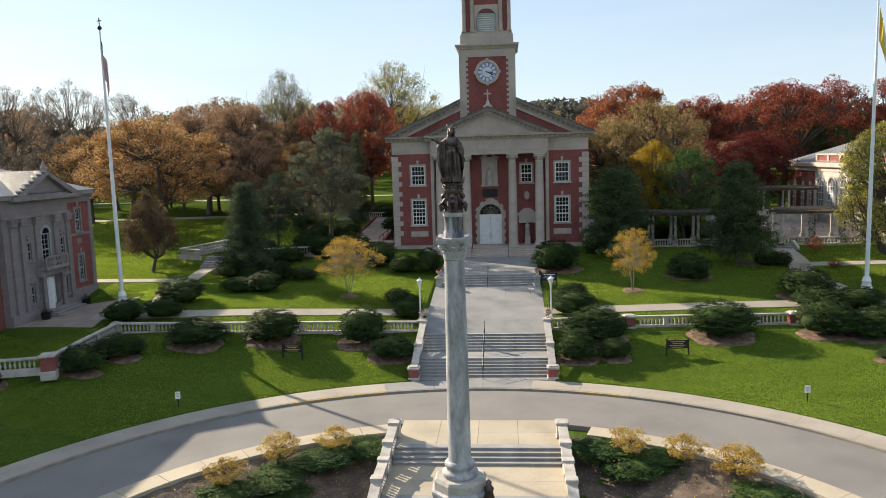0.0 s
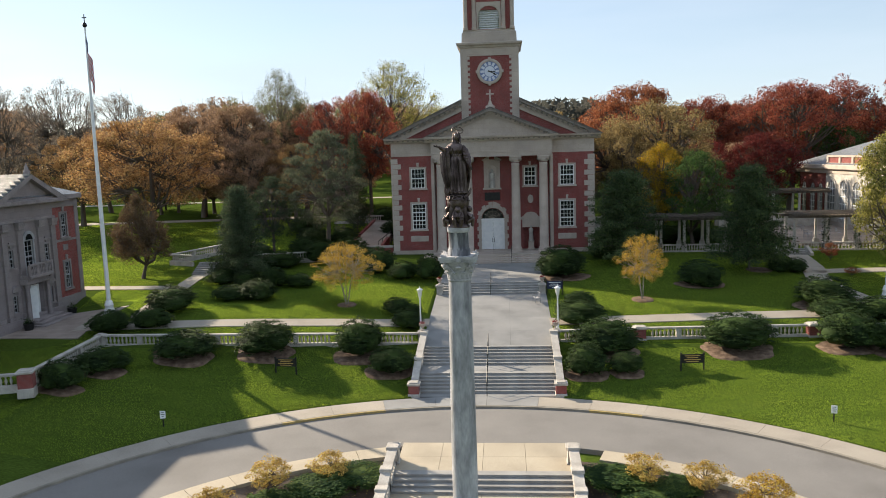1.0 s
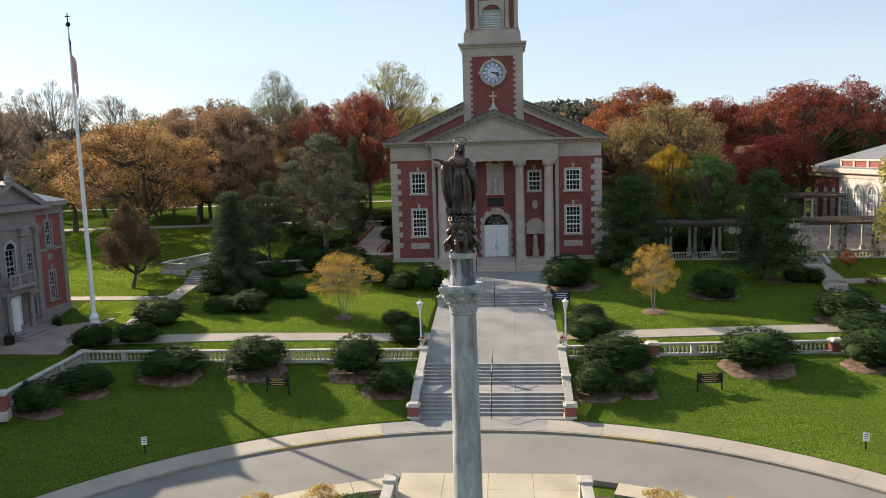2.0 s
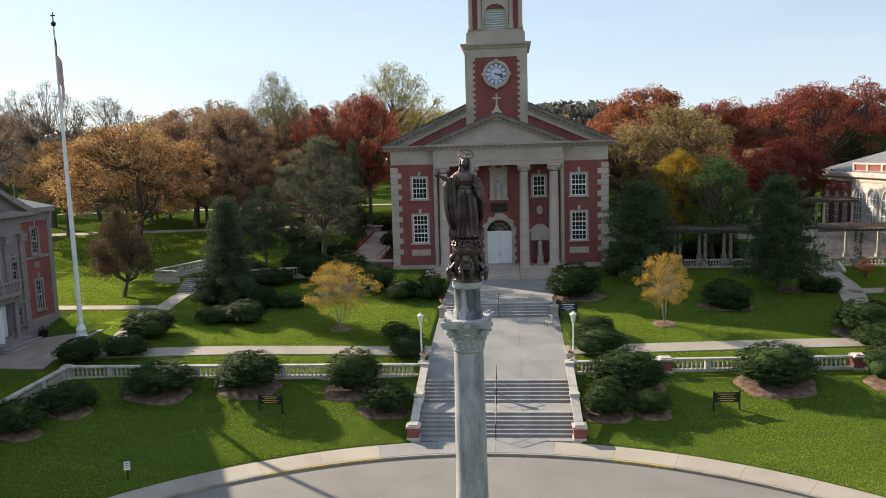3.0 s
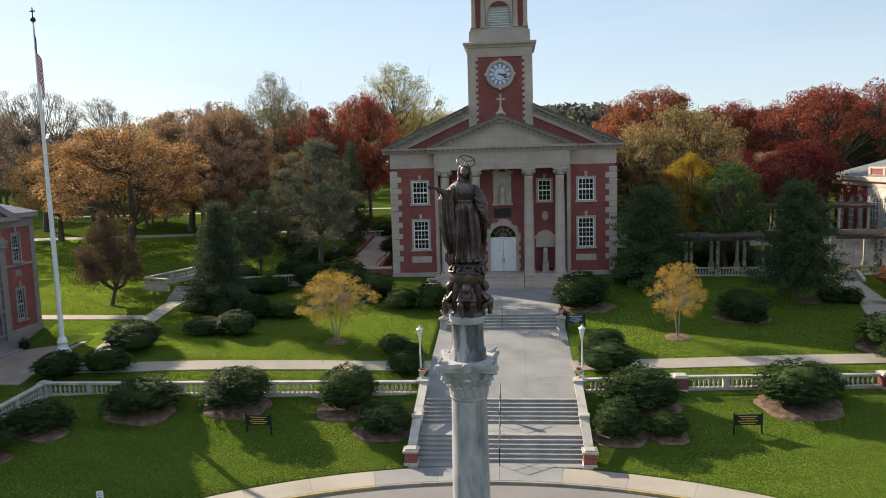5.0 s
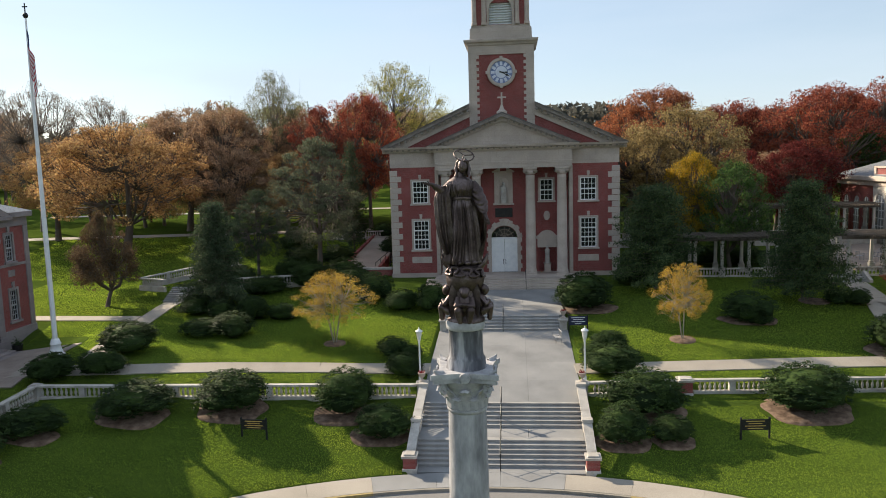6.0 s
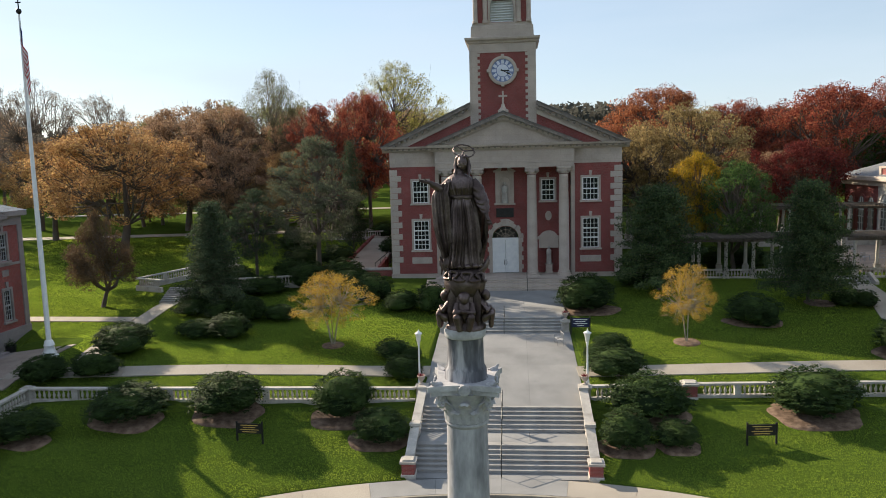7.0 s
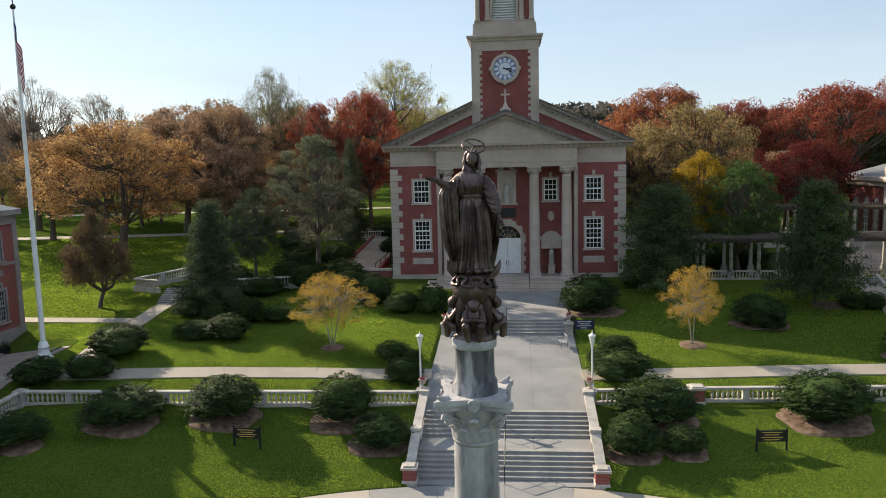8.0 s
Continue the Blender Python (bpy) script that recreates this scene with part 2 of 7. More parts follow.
L_GREEN = leaf_material("green leaves", [(0.014, 0.03, 0.01), (0.034, 0.066, 0.018), (0.075, 0.11, 0.03)])
L_CEDAR = leaf_material("dark green needles", [(0.015, 0.027, 0.013), (0.034, 0.052, 0.022), (0.072, 0.096, 0.037)], 0.6, 0.3)
BLADE = leaf_material("blades of grass", [(0.115, 0.17, 0.018), (0.155, 0.212, 0.022), (0.2, 0.25, 0.034)], 0.55, 0.62, island=0.12, contrast=0.5, stretch=(0.22, 1.5, 1))
L_BARE = leaf_material("withered leaves", [(0.08, 0.064, 0.053), (0.14, 0.117, 0.095), (0.2, 0.17, 0.142)])
L_LAVENDER = leaf_material("grey-lilac twigs", [(0.14, 0.1, 0.12), (0.24, 0.18, 0.21), (0.33, 0.27, 0.3)], 2.0)
L_STRAW = leaf_material("straw-coloured leaves", [(0.17, 0.11, 0.03), (0.3, 0.2, 0.055), (0.42, 0.3, 0.1)], 1.5)

# ---- building blocks ----


def finish(name, bm, mat, smooth=False):
    me = bpy.data.meshes.new(name)
    bmesh.ops.recalc_face_normals(bm, faces=bm.faces)
    bm.to_mesh(me)
    bm.free()
    me.materials.append(mat)
    if smooth:
        me.shade_smooth()
        me.set_sharp_from_angle(angle=radians(55))
    return me


def part(name, bm, mat, parent, label="", smooth=False):
    """One mesh under a thing or under a part, in the thing's own axes."""
    ob = new(name, finish(name, bm, mat, smooth))
    ob.parent = parent
    return tagged(ob, label)


def piece(name, mesh, parent, m):
    """A further object on a mesh that alike pieces share."""
    ob = new(name, mesh)
    ob.parent = parent
    ob.matrix_local = m
    return ob


def thing(name, m, label, category, group="", kind=""):
    ob = new(name)
    ob.empty_display_size = 0.2
    ob.matrix_world = m
    return tagged(ob, label, category, group, kind)


def box(bm, x0, x1, y0, y1, z0, z1, bevel=0.0):
    v = [bm.verts.new((x, y, z)) for z in (z0, z1) for x, y in ((x0, y0), (x1, y0), (x1, y1), (x0, y1))]
    f = [bm.faces.new([v[i] for i in q]) for q in ((3, 2, 1, 0), (4, 5, 6, 7), (0, 1, 5, 4), (1, 2, 6, 5), (2, 3, 7, 6), (3, 0, 4, 7))]
    if bevel:
        e = list({e for face in f for e in face.edges})
        bmesh.ops.bevel(bm, geom=e, offset=bevel, segments=1, affect="EDGES")
    return bm


def lathe(bm, profile, n=16, cx=0.0, cy=0.0, turn=0.0, square=False):
    """A turned form from (radius, height) pairs; square: four-sided, with the radius as half its width."""
    if square:
        n, turn = 4, math.pi / 4
    rings = []
    for r, z in profile:
        k = r * (math.sqrt(2) if square else 1)
        rings.append([bm.verts.new((cx + k * math.cos(turn + i * math.tau / n), cy + k * math.sin(turn + i * math.tau / n), z)) for i in range(n)])
    for a, b in zip(rings, rings[1:]):
        for i in range(n):
            bm.faces.new((a[i], a[(i + 1) % n], b[(i + 1) % n], b[i]))
    bm.faces.new(rings[0][::-1])
    bm.faces.new(rings[-1])
    return bm


def prism(bm, outline, a, b, plane="xz"):
    """A flat outline given a thickness from a to b across its plane."""
    def at(p, d):
        return {"xz": (p[0], d, p[1]), "yz": (d, p[0], p[1]), "xy": (p[0], p[1], d)}[plane]
    lo, hi = [bm.verts.new(at(p, a)) for p in outline], [bm.verts.new(at(p, b)) for p in outline]
    bm.faces.new(lo)
    bm.faces.new(hi[::-1])
    for i in range(len(outline)):
        j = (i + 1) % len(outline)
        bm.faces.new((lo[i], hi[i], hi[j], lo[j]))
    return bm


def tube(bm, a, b, ra, rb, n=6):
    a, b = Vector(a), Vector(b)
    w = (b - a).normalized()
    u = w.orthogonal().normalized()
    v = w.cross(u)
    ring = [[bm.verts.new(p + r * (math.cos(i * math.tau / n) * u + math.sin(i * math.tau / n) * v)) for i in range(n)] for p, r in ((a, ra), (b, rb))]
    for i in range(n):
        bm.faces.new((ring[0][i], ring[0][(i + 1) % n], ring[1][(i + 1) % n], ring[1][i]))
    bm.faces.new(ring[0][::-1])
    bm.faces.new(ring[1])
    return bm


def B():
    return bmesh.new()


# ---- the lie of the land ----
DRIVE_Y = 21.7                       # middle of the round drive
R_IN, R_OUT, R_WALK, R_BED = 21.9, 28.2, 30.1, 20.5
ROAD_Z, WALK_Z = 1.75, 1.9


def ease(a, b, x):
    t = np.clip((x - a) / (b - a), 0, 1)
    return t * t * (3 - 2 * t)


def land(x, y, dig=True):
    """Height of the ground."""
    x, y = np.asarray(x, float), np.asarray(y, float)
    r = np.hypot(x, y - DRIVE_Y)
    z = np.interp(y, [59.0, 61, 68, 79, 91, 110, 400], [3.75, 4.2, 5.1, 6.2, 6.8, 7.2, 7.2])
    left = ease(-5, -31, x)
    z = z + 0.8 * left * (1 - ease(63, 74, y))
    # the park behind rises towards one side
    z = z + ease(-8, -20, x) * np.interp(y, [90, 100, 115, 140, 400], [0, 0.7, 2.0, 3.2, 6.0])
    walk_y = DRIVE_Y + np.sqrt(np.maximum(R_WALK ** 2 - np.minimum(np.abs(x), R_WALK) ** 2, 0))
    edge_y = 59.0 - 2.2 * left
    s = np.clip((y - walk_y) / np.maximum(edge_y - walk_y, 1.0), 0, 1)
    top = 3.6 + 0.8 * left
    slope = 1.9 + (top - 1.9) * (0.75 * s + 0.25 * s * s)
    z = np.where(y < edge_y, slope, z)
    # the bank stays below the foot of the balustrade
    rail_y = np.interp(x, [5.75, 11.6, 25.4, 46], [60.0, 60.5, 61.1, 61.8])
    z = np.where((x > 5.4) & (x < 46) & (y < rail_y + 0.45), np.minimum(z, 3.68), z)
    # terrace before the hall
    z = np.where((y < 60), np.maximum(z, 4.5 * ease(-30.0, -32.5, x) * ease(43.0, 46.5, y) + z * 0), z)
    court = ease(-35.0, -37.5, x) * (1 - ease(68.5, 73, y)) * ease(57.5, 59, y)
    z = z + (4.62 - z) * court
    inner = np.maximum(1.6 - 0.25 * (R_BED - r), -0.8)
    z = np.where(r < R_WALK + 0.05, 1.45, z)
    z = np.where(r < R_BED, inner, z)
    if dig:
        z = np.where((np.abs(x) < 5.15) & (y > 30) & (y < 92), z - 0.9, z)
    return z


def ground_at(x, y):
    return float(land(x, y, False))


def sheet(name, xs, ys, mat, height, lift=0.0):
    gx, gy = np.meshgrid(xs, ys)
    gz = height(gx, gy) + lift
    nx, ny = len(xs), len(ys)
    verts = np.stack([gx.ravel(), gy.ravel(), gz.ravel()], 1).tolist()
    faces = [(j * nx + i, j * nx + i + 1, (j + 1) * nx + i + 1, (j + 1) * nx + i) for j in range(ny - 1) for i in range(nx - 1)]
    me = bpy.data.meshes.new(name)
    me.from_pydata(verts, [], faces)
    me.materials.append(mat)
    me.shade_smooth()
    return new(name, me)


far = np.array([-2600, -1500, -900, -500, -300, -200, -140, -100, -80])
xs = np.concatenate([far, np.arange(-66, 66.01, 0.6), -far[::-1]])
ys = np.concatenate([[-2600, -1200, -500, -200, -90, -40, -10, 8], np.arange(18, 104, 0.5), np.arange(104, 170, 3.0), [180, 220, 280, 400, 700, 1200, 2600]])
ground = sheet("ground", xs, ys, GRASS, land)
tagged(ground, "mown green lawn rising in a bank to the terrace", "lawn", kind="structure")


def ring_band(bm, r0, r1, a0, a1, z0, z1, n):
    """A piece of a flat ring round the middle of the drive, angles in degrees."""
    pts = [radians(a0 + (a1 - a0) * i / n) for i in range(n + 1)]
    out = [(r1 * math.cos(a), DRIVE_Y + r1 * math.sin(a)) for a in pts] + [(r0 * math.cos(a), DRIVE_Y + r0 * math.sin(a)) for a in reversed(pts)]
    v0, v1 = [bm.verts.new((*p, z0)) for p in out], [bm.verts.new((*p, z1)) for p in out]
    m = len(out)
    for i in range(n):
        bm.faces.new((v1[i], v1[i + 1], v1[m - 2 - i], v1[m - 1 - i]))
    for i in range(m):
        j = (i + 1) % m
        bm.faces.new((v0[i], v1[i], v1[j], v0[j]))
    return bm


def setting(name, bm, mat, label, category, smooth=False):
    return tagged(new(name, finish(name, bm, mat, smooth)), label, category, kind="structure")


setting("road", ring_band(B(), R_IN, R_OUT - 0.18, -60, 240, 1.4, ROAD_Z, 150), ASPHALT, "worn pale grey asphalt drive in a ring", "road")
outer_walk = tagged(new("pavement"), "pale concrete pavement along the round drive", "pavement", kind="structure")
inner_walk = tagged(new("pavement"), "pale concrete pavement round the planted bed", "pavement", kind="structure")
kerb = tagged(new("kerb"), "grey concrete kerb with worn yellow stretches", "kerb", kind="structure")
for k in range(40):
    a = -50 + k * 7
    part("slab", ring_band(B(), R_OUT + 0.004, R_WALK, a + 0.012, a + 6.988, 1.5, WALK_Z, 8), PLAZA if 78 < a < 99 else CONCRETE, outer_walk)
    yellow = 63 < a < 76 or 101 < a < 112
    part("kerb_stone", ring_band(B(), R_OUT - 0.18, R_OUT, a + 0.005, a + 6.995, 1.5, WALK_Z - 0.012, 8), YELLOW_PAINT if yellow else KERB, kerb)
for k in range(44):
    a = -50 + k * 6.4
    if 72 < a + 3 < 104:
        continue
    part("slab", ring_band(B(), R_BED, R_IN - 0.004, a + 0.04, a + 6.36, 1.3, 1.79, 6), BUFF, inner_walk)


PATHS = []                           # (points, width) of the footpaths, kept clear of grass
BEDS = []                            # (x, y, half-width, half-depth) of the mulch beds


def path_strip(name, points, width, label, lift=0.07, mat=CONCRETE, step=1.6):
    """A footpath of slabs laid on the lie of the land."""
    top = tagged(new(name), label, "footpath", kind="structure")
    PATHS.append((points, width))
    pts = [Vector(p) for p in points]
    for a, b in zip(pts, pts[1:]):
        way = (b - a)
        n = max(1, round(way.length / step))
        side = Vector((-way.y, way.x)).normalized() * width / 2
        for i in range(n):
            bm = B()
            rows = []
            for k in range(4):
                p = a + way * ((i + (0.003 if k == 0 else 0.997 if k == 3 else k / 3)) / n)
                rows.append([bm.verts.new((*(p + side * s), ground_at(*(p + side * s)) + lift - d)) for s, d in ((-1, 0.35), (-1, 0), (1, 0), (1, 0.35))])
            for q, w in zip(rows, rows[1:]):
                for c in range(3):
                    bm.faces.new((q[c], q[c + 1], w[c + 1], w[c]))
            bm.faces.new(rows[0][::-1])
            bm.faces.new(rows[-1])
            part("slab", bm, mat, top)
    return top


path_strip("footpath", [(-5.2, 63.6), (-13.4, 63.3), (-20, 62.65), (-27, 61.7), (-38, 61.0)], 1.7, "pale concrete footpath across the terrace lawn")
path_strip("footpath", [(5.2, 63.5), (11, 63.8), (22, 64.5), (34, 64.9), (52, 66.4)], 1.7, "pale concrete footpath across the terrace lawn")
path_strip("footpath", [(-32.75, 81.2), (-32.6, 72.2), (-31.2, 63.6)], 1.7, "pale concrete footpath from the garden steps")
path_strip("footpath", [(-33.6, 75.5), (-60, 76.2)], 1.3, "narrow concrete footpath past the hall")
path_strip("footpath", [(34.2, 86.6), (33.2, 80), (31.6, 74), (33.5, 66.0)], 2.2, "pale concrete footpath from the pergola steps")
path_strip("footpath", [(32.6, 78), (60, 79.0)], 1.5, "narrow concrete footpath")
path_strip("footpath", [(-90, 116), (-20, 121), (-13.5, 121)], 2.6, "pale path in the park behind", step=6)
path_strip("footpath", [(-90, 150), (-14, 156)], 3.0, "pale park road under the trees", step=8)
path_strip("court", [(-37.9, 58.8), (-37.9, 67.6)], 7.2, "brownish concrete court before the hall's steps", mat=COURT, step=3)

# ---- steps and terraces on the middle axis ----


def flight(name, x0, x1, y_bottom, z_bottom, n, rise, tread, label, mat=STEP):
    """A flight of steps that climbs along +y, each step a block with a nosing."""
    top = tagged(new(name), label, "steps", kind="structure")
    bm = B()
    box(bm, x0, x1, 0, tread + 0.12, -rise - 0.35, -0.045)
    box(bm, x0, x1, -0.03, tread + 0.1, -0.045, 0)
    me = finish("step", bm, mat)
    for i in range(n):
        piece("step", me, top, pose(0, y_bottom + i * tread, z_bottom + (i + 1) * rise))
    return top


def paving(name, x0, x1, y0, y1, z0, z1, nx, ny, mat, label, joint=0.008):
    """Slabs between two heights, with open joints over a bed."""
    top = tagged(new(name), label, "paving", kind="structure")
    for i in range(nx):
        for j in range(ny):
            a, b = x0 + (x1 - x0) * i / nx + joint, x0 + (x1 - x0) * (i + 1) / nx - joint
            c, d = j / ny, (j + 1) / ny
            bm = B()
            q = [(a, c), (b, c), (b, d), (a, d)]
            yy = [y0 + (y1 - y0) * t + (joint if t == c else -joint) for _, t in q]
            hi = [bm.verts.new((p[0], y, z0 + (z1 - z0) * (y - y0) / (y1 - y0))) for p, y in zip(q, yy)]
            lo = [bm.verts.new((v.co.x, v.co.y, v.co.z - 0.5)) for v in hi]
            bm.faces.new(hi)
            for k in range(4):
                bm.faces.new((lo[k], lo[(k + 1) % 4], hi[(k + 1) % 4], hi[k]))
            part("slab", bm, mat, top)
    return top


# apron between kerb and steps, two flights with a landing, then the sloping plaza
paving("apron", -5.6, 5.6, 51.7, 52.45, WALK_Z + 0.004, WALK_Z + 0.01, 4, 1, PLAZA, "pale concrete apron at the foot of the steps")
flight("steps", -5.0, 5.0, 52.45, 1.91, 6, 0.163, 0.34, "broad pale stone steps up from the drive")
paving("landing", -5.0, 5.0, 54.4, 56.2, 2.885, 2.9, 3, 1, PLAZA, "grey concrete landing between two flights")
flight("steps", -5.0, 5.0, 56.2, 2.9, 6, 0.163, 0.35, "broad pale stone steps up to the plaza")
paving("plaza", -5.3, 5.3, 58.2, 71.6, 3.878, 5.45, 3, 4, PLAZA, "smooth pale grey concrete plaza before the chapel", joint=0.003)
flight("steps", -4.7, 4.7, 71.6, 5.45, 5, 0.165, 0.48, "pale stone steps on the plaza")
paving("plaza", -5.25, 5.25, 73.9, 87.2, 6.275, 6.3, 3, 4, PLAZA, "pale grey concrete forecourt at the chapel steps", joint=0.003)
flight("steps", -8.2, 8.2, 86.2, 6.3, 5, 0.162, 0.5, "stone steps up to the chapel porch", TRIM)
paving("porch", -7.4, 7.4, 88.6, 93.4, 7.11, 7.11, 4, 2, TRIM, "stone floor of the chapel porch")
# flights below the drive, towards the column
paving("landing", -4.82, 4.82, 39.6, 43.55, 1.74, 1.79, 4, 2, BUFF, "buff concrete landing above the column steps")
flight("steps", -4.82, 4.82, 38.1, 1.15, 4, 0.15, 0.38, "buff stone steps above the column court", STEP)
paving("landing", -4.82, 4.82, 34.2, 38.1, 1.13, 1.15, 2, 2, BUFF, "buff concrete landing below the drive")
flight("steps", -4.82, 4.82, 32.4, 0.4, 5, 0.15, 0.38, "buff stone steps towards the column court", STEP)
paving("court", -4.82, 4.82, 20, 32.4, 0.39, 0.4, 3, 4, BUFF, "buff concrete court round the column")

# ---- balustrades ----
BAL = finish("baluster", lathe(B(), [(0.095, 0), (0.095, 0.05), (0.05, 0.07), (0.045, 0.1), (0.085, 0.2), (0.1, 0.27), (0.085, 0.36), (0.05, 0.48), (0.045, 0.55), (0.06, 0.58), (0.095, 0.6), (0.095, 0.65)], 8), PALE_STONE, True)


def balustrade(p0, p1, z0, z1, label, bays, skip=(), height=0.95, end_piers=(True, True), brick=(), solid=False):
    """A run of balusters between dies, from p0 to p1; z0 and z1 are the heights of the foot."""
    p0, p1 = Vector(p0), Vector(p1)
    run = p1 - p0
    length = run.length
    turn = math.degrees(math.atan2(run.y, run.x))
    top = thing("balustrade", pose(p0.x, p0.y, z0, 0, 0, turn), label, "balustrade")
    rise = z1 - z0
    k = rise / length

    def bar(name, u0, u1, half, h0, h1):
        bm = B()
        v = [bm.verts.new((u, s * half, h + u * k)) for h in (h0, h1) for u, s in ((u0, -1), (u1, -1), (u1, 1), (u0, 1))]
        for q in ((3, 2, 1, 0), (4, 5, 6, 7), (0, 1, 5, 4), (1, 2, 6, 5), (2, 3, 7, 6), (3, 0, 4, 7)):
            bm.faces.new([v[i] for i in q])
        bmesh.ops.bevel(bm, geom=list(bm.edges), offset=0.012, segments=1, affect="EDGES")
        part(name, bm, PALE_STONE, top)
    bar("plinth", 0, length, 0.17, -0.35, height - 0.79)
    bar("rail", 0, length, 0.19, height - 0.14, height)
    if solid:
        bar("panel", 0, length, 0.13, height - 0.79, height - 0.14)
    bay = length / bays
    for i in range(bays + 1):
        u = i * bay
        if i in (0, bays):
            continue
        bm = B()
        box(bm, u - 0.2, u + 0.2, -0.165, 0.165, u * k + height - 0.8, u * k + height - 0.13, 0.01)
        part("die", bm, PALE_STONE, top)
    if not solid:
        for i in range(bays):
            n = max(2, int((bay - 0.5) / 0.3))
            for j in range(n):
                u = i * bay + 0.3 + (bay - 0.6) * (j + 0.5) / n
                piece("baluster", BAL, top, pose(0, 0, 0) @ Matrix.Translation((u, 0, u * k + height - 0.795)))
    return top


def pier(x, y, z, label, height=1.1, half=0.3, turn=0, mat=BRICK):
    """A brick pier with a stone foot and a two-step stone cap."""
    top = thing("pier", pose(x, y, z, 0, 0, turn), label, "pier", "piers of the balustrades")
    part("foot", lathe(B(), [(half + 0.05, -0.4), (half + 0.05, 0.2), (half, 0.24)], square=True), PALE_STONE, top)
    part("shaft", box(B(), -half, half, -half, half, 0.22, height - 0.24), mat, top, "red brick" if mat is BRICK else "")
    part("cap", lathe(B(), [(half + 0.01, height - 0.25), (half + 0.09, height - 0.2), (half + 0.09, height - 0.08), (half - 0.04, height - 0.08), (half - 0.06, height)], square=True), PALE_STONE, top)
    return top


def urn(x, y, z):
    top = thing("flower_urn", pose(x, y, z), "grey stone urn with dark red flowers on a pier", "urn", "urns by the steps")
    part("bowl", lathe(B(), [(0.18, 0), (0.18, 0.06), (0.07, 0.12), (0.07, 0.2), (0.16, 0.28), (0.23, 0.4), (0.25, 0.5), (0.29, 0.54), (0.29, 0.58), (0.22, 0.58), (0.2, 0.52)], 12), TRIM, top, smooth=True)
    rng = np.random.default_rng(7)
    v, f = leaf_cards(rng, rng.normal(0, [0.11, 0.11, 0.07], (160, 3)) + [0, 0, 0.62], 0.07)
    fl = mesh_from(v, f, "flowers", RED_FLOWER)
    ob = tagged(new("flowers", fl), "dark red flowers", kind="stuff")
    ob.parent = top
    return top


def leaf_cards(rng, centres, size, up=0.0, out=None):
    """Small three-cornered leaves at the centres, turned at random or, with out, outwards."""
    n = len(centres)
    a = rng.normal(size=(n, 3))
    if out is not None:
        a = a * 0.75 + out
    a[:, 2] += up
    a /= np.linalg.norm(a, axis=1, keepdims=True) + 1e-9
    b = np.cross(a, rng.normal(size=(n, 3)))
    b /= np.linalg.norm(b, axis=1, keepdims=True) + 1e-9
    c = np.cross(a, b)
    s = size * rng.uniform(0.6, 1.3, (n, 1))
    leaf = np.stack([centres - b * s * 0.5, centres + b * s * 0.3 + c * s * 0.42, centres + b * s * 0.3 - c * s * 0.42], 1)
    verts = leaf.reshape(-1, 3)
    faces = np.arange(3 * n).reshape(n, 3)
    return verts, faces


def mesh_from(verts, faces, name, mat):
    faces = np.asarray(faces, dtype=np.int32)
    n, k = faces.shape
    me = bpy.data.meshes.new(name)
    me.vertices.add(len(verts))
    me.vertices.foreach_set("co", np.asarray(verts, dtype=np.float32).ravel())
    me.loops.add(n * k)
    me.loops.foreach_set("vertex_index", faces.ravel())
    me.polygons.add(n)
    me.polygons.foreach_set("loop_start", np.arange(0, n * k, k, dtype=np.int32))
    me.update(calc_edges=True)
    me.materials.append(mat)
    return me


# the long balustrade at the head of the bank
balustrade((-5.75, 59.4), (-12.4, 58.7), 3.75, 3.95, "pale stone balustrade above the lawn bank", 2)
balustrade((-12.4, 58.7), (-31.06, 56.8), 3.95, 4.45, "long pale stone balustrade above the lawn bank", 6)
balustrade((-31.06, 56.8), (-30.5, 47.0), 4.45, 4.4, "pale stone balustrade running beside the hall's lawn", 3)
balustrade((-30.9, 46.4), (-44, 42.4), 4.4, 4.5, "pale stone balustrade at the edge of the hall's lawn", 4)
pier(-31.06, 56.8, 4.3, "pale stone corner pier of the balustrade", 1.2, 0.26, mat=PALE_STONE)
pier(-30.5, 46.6, 4.1, "red brick pier with a pale stone cap", 1.45, 0.45, 20)
balustrade((5.75, 60.0), (11.6, 60.5), 3.72, 3.72, "short pale stone balustrade beside the steps", 2)
balustrade((12.7, 60.6), (25.4, 61.1), 3.72, 3.72, "long pale stone balustrade above the lawn bank", 5)
balustrade((26.3, 61.1), (46, 61.8), 3.72, 3.72, "pale stone balustrade above the lawn bank", 7)
pier(12.15, 60.55, 3.6, "red brick pier with a pale stone cap", 1.2, 0.42)
pier(25.85, 61.1, 3.6, "red brick pier with a pale stone cap", 1.2, 0.42)
pier(46.4, 61.8, 3.6, "red brick pier with a pale stone cap", 1.2, 0.42)


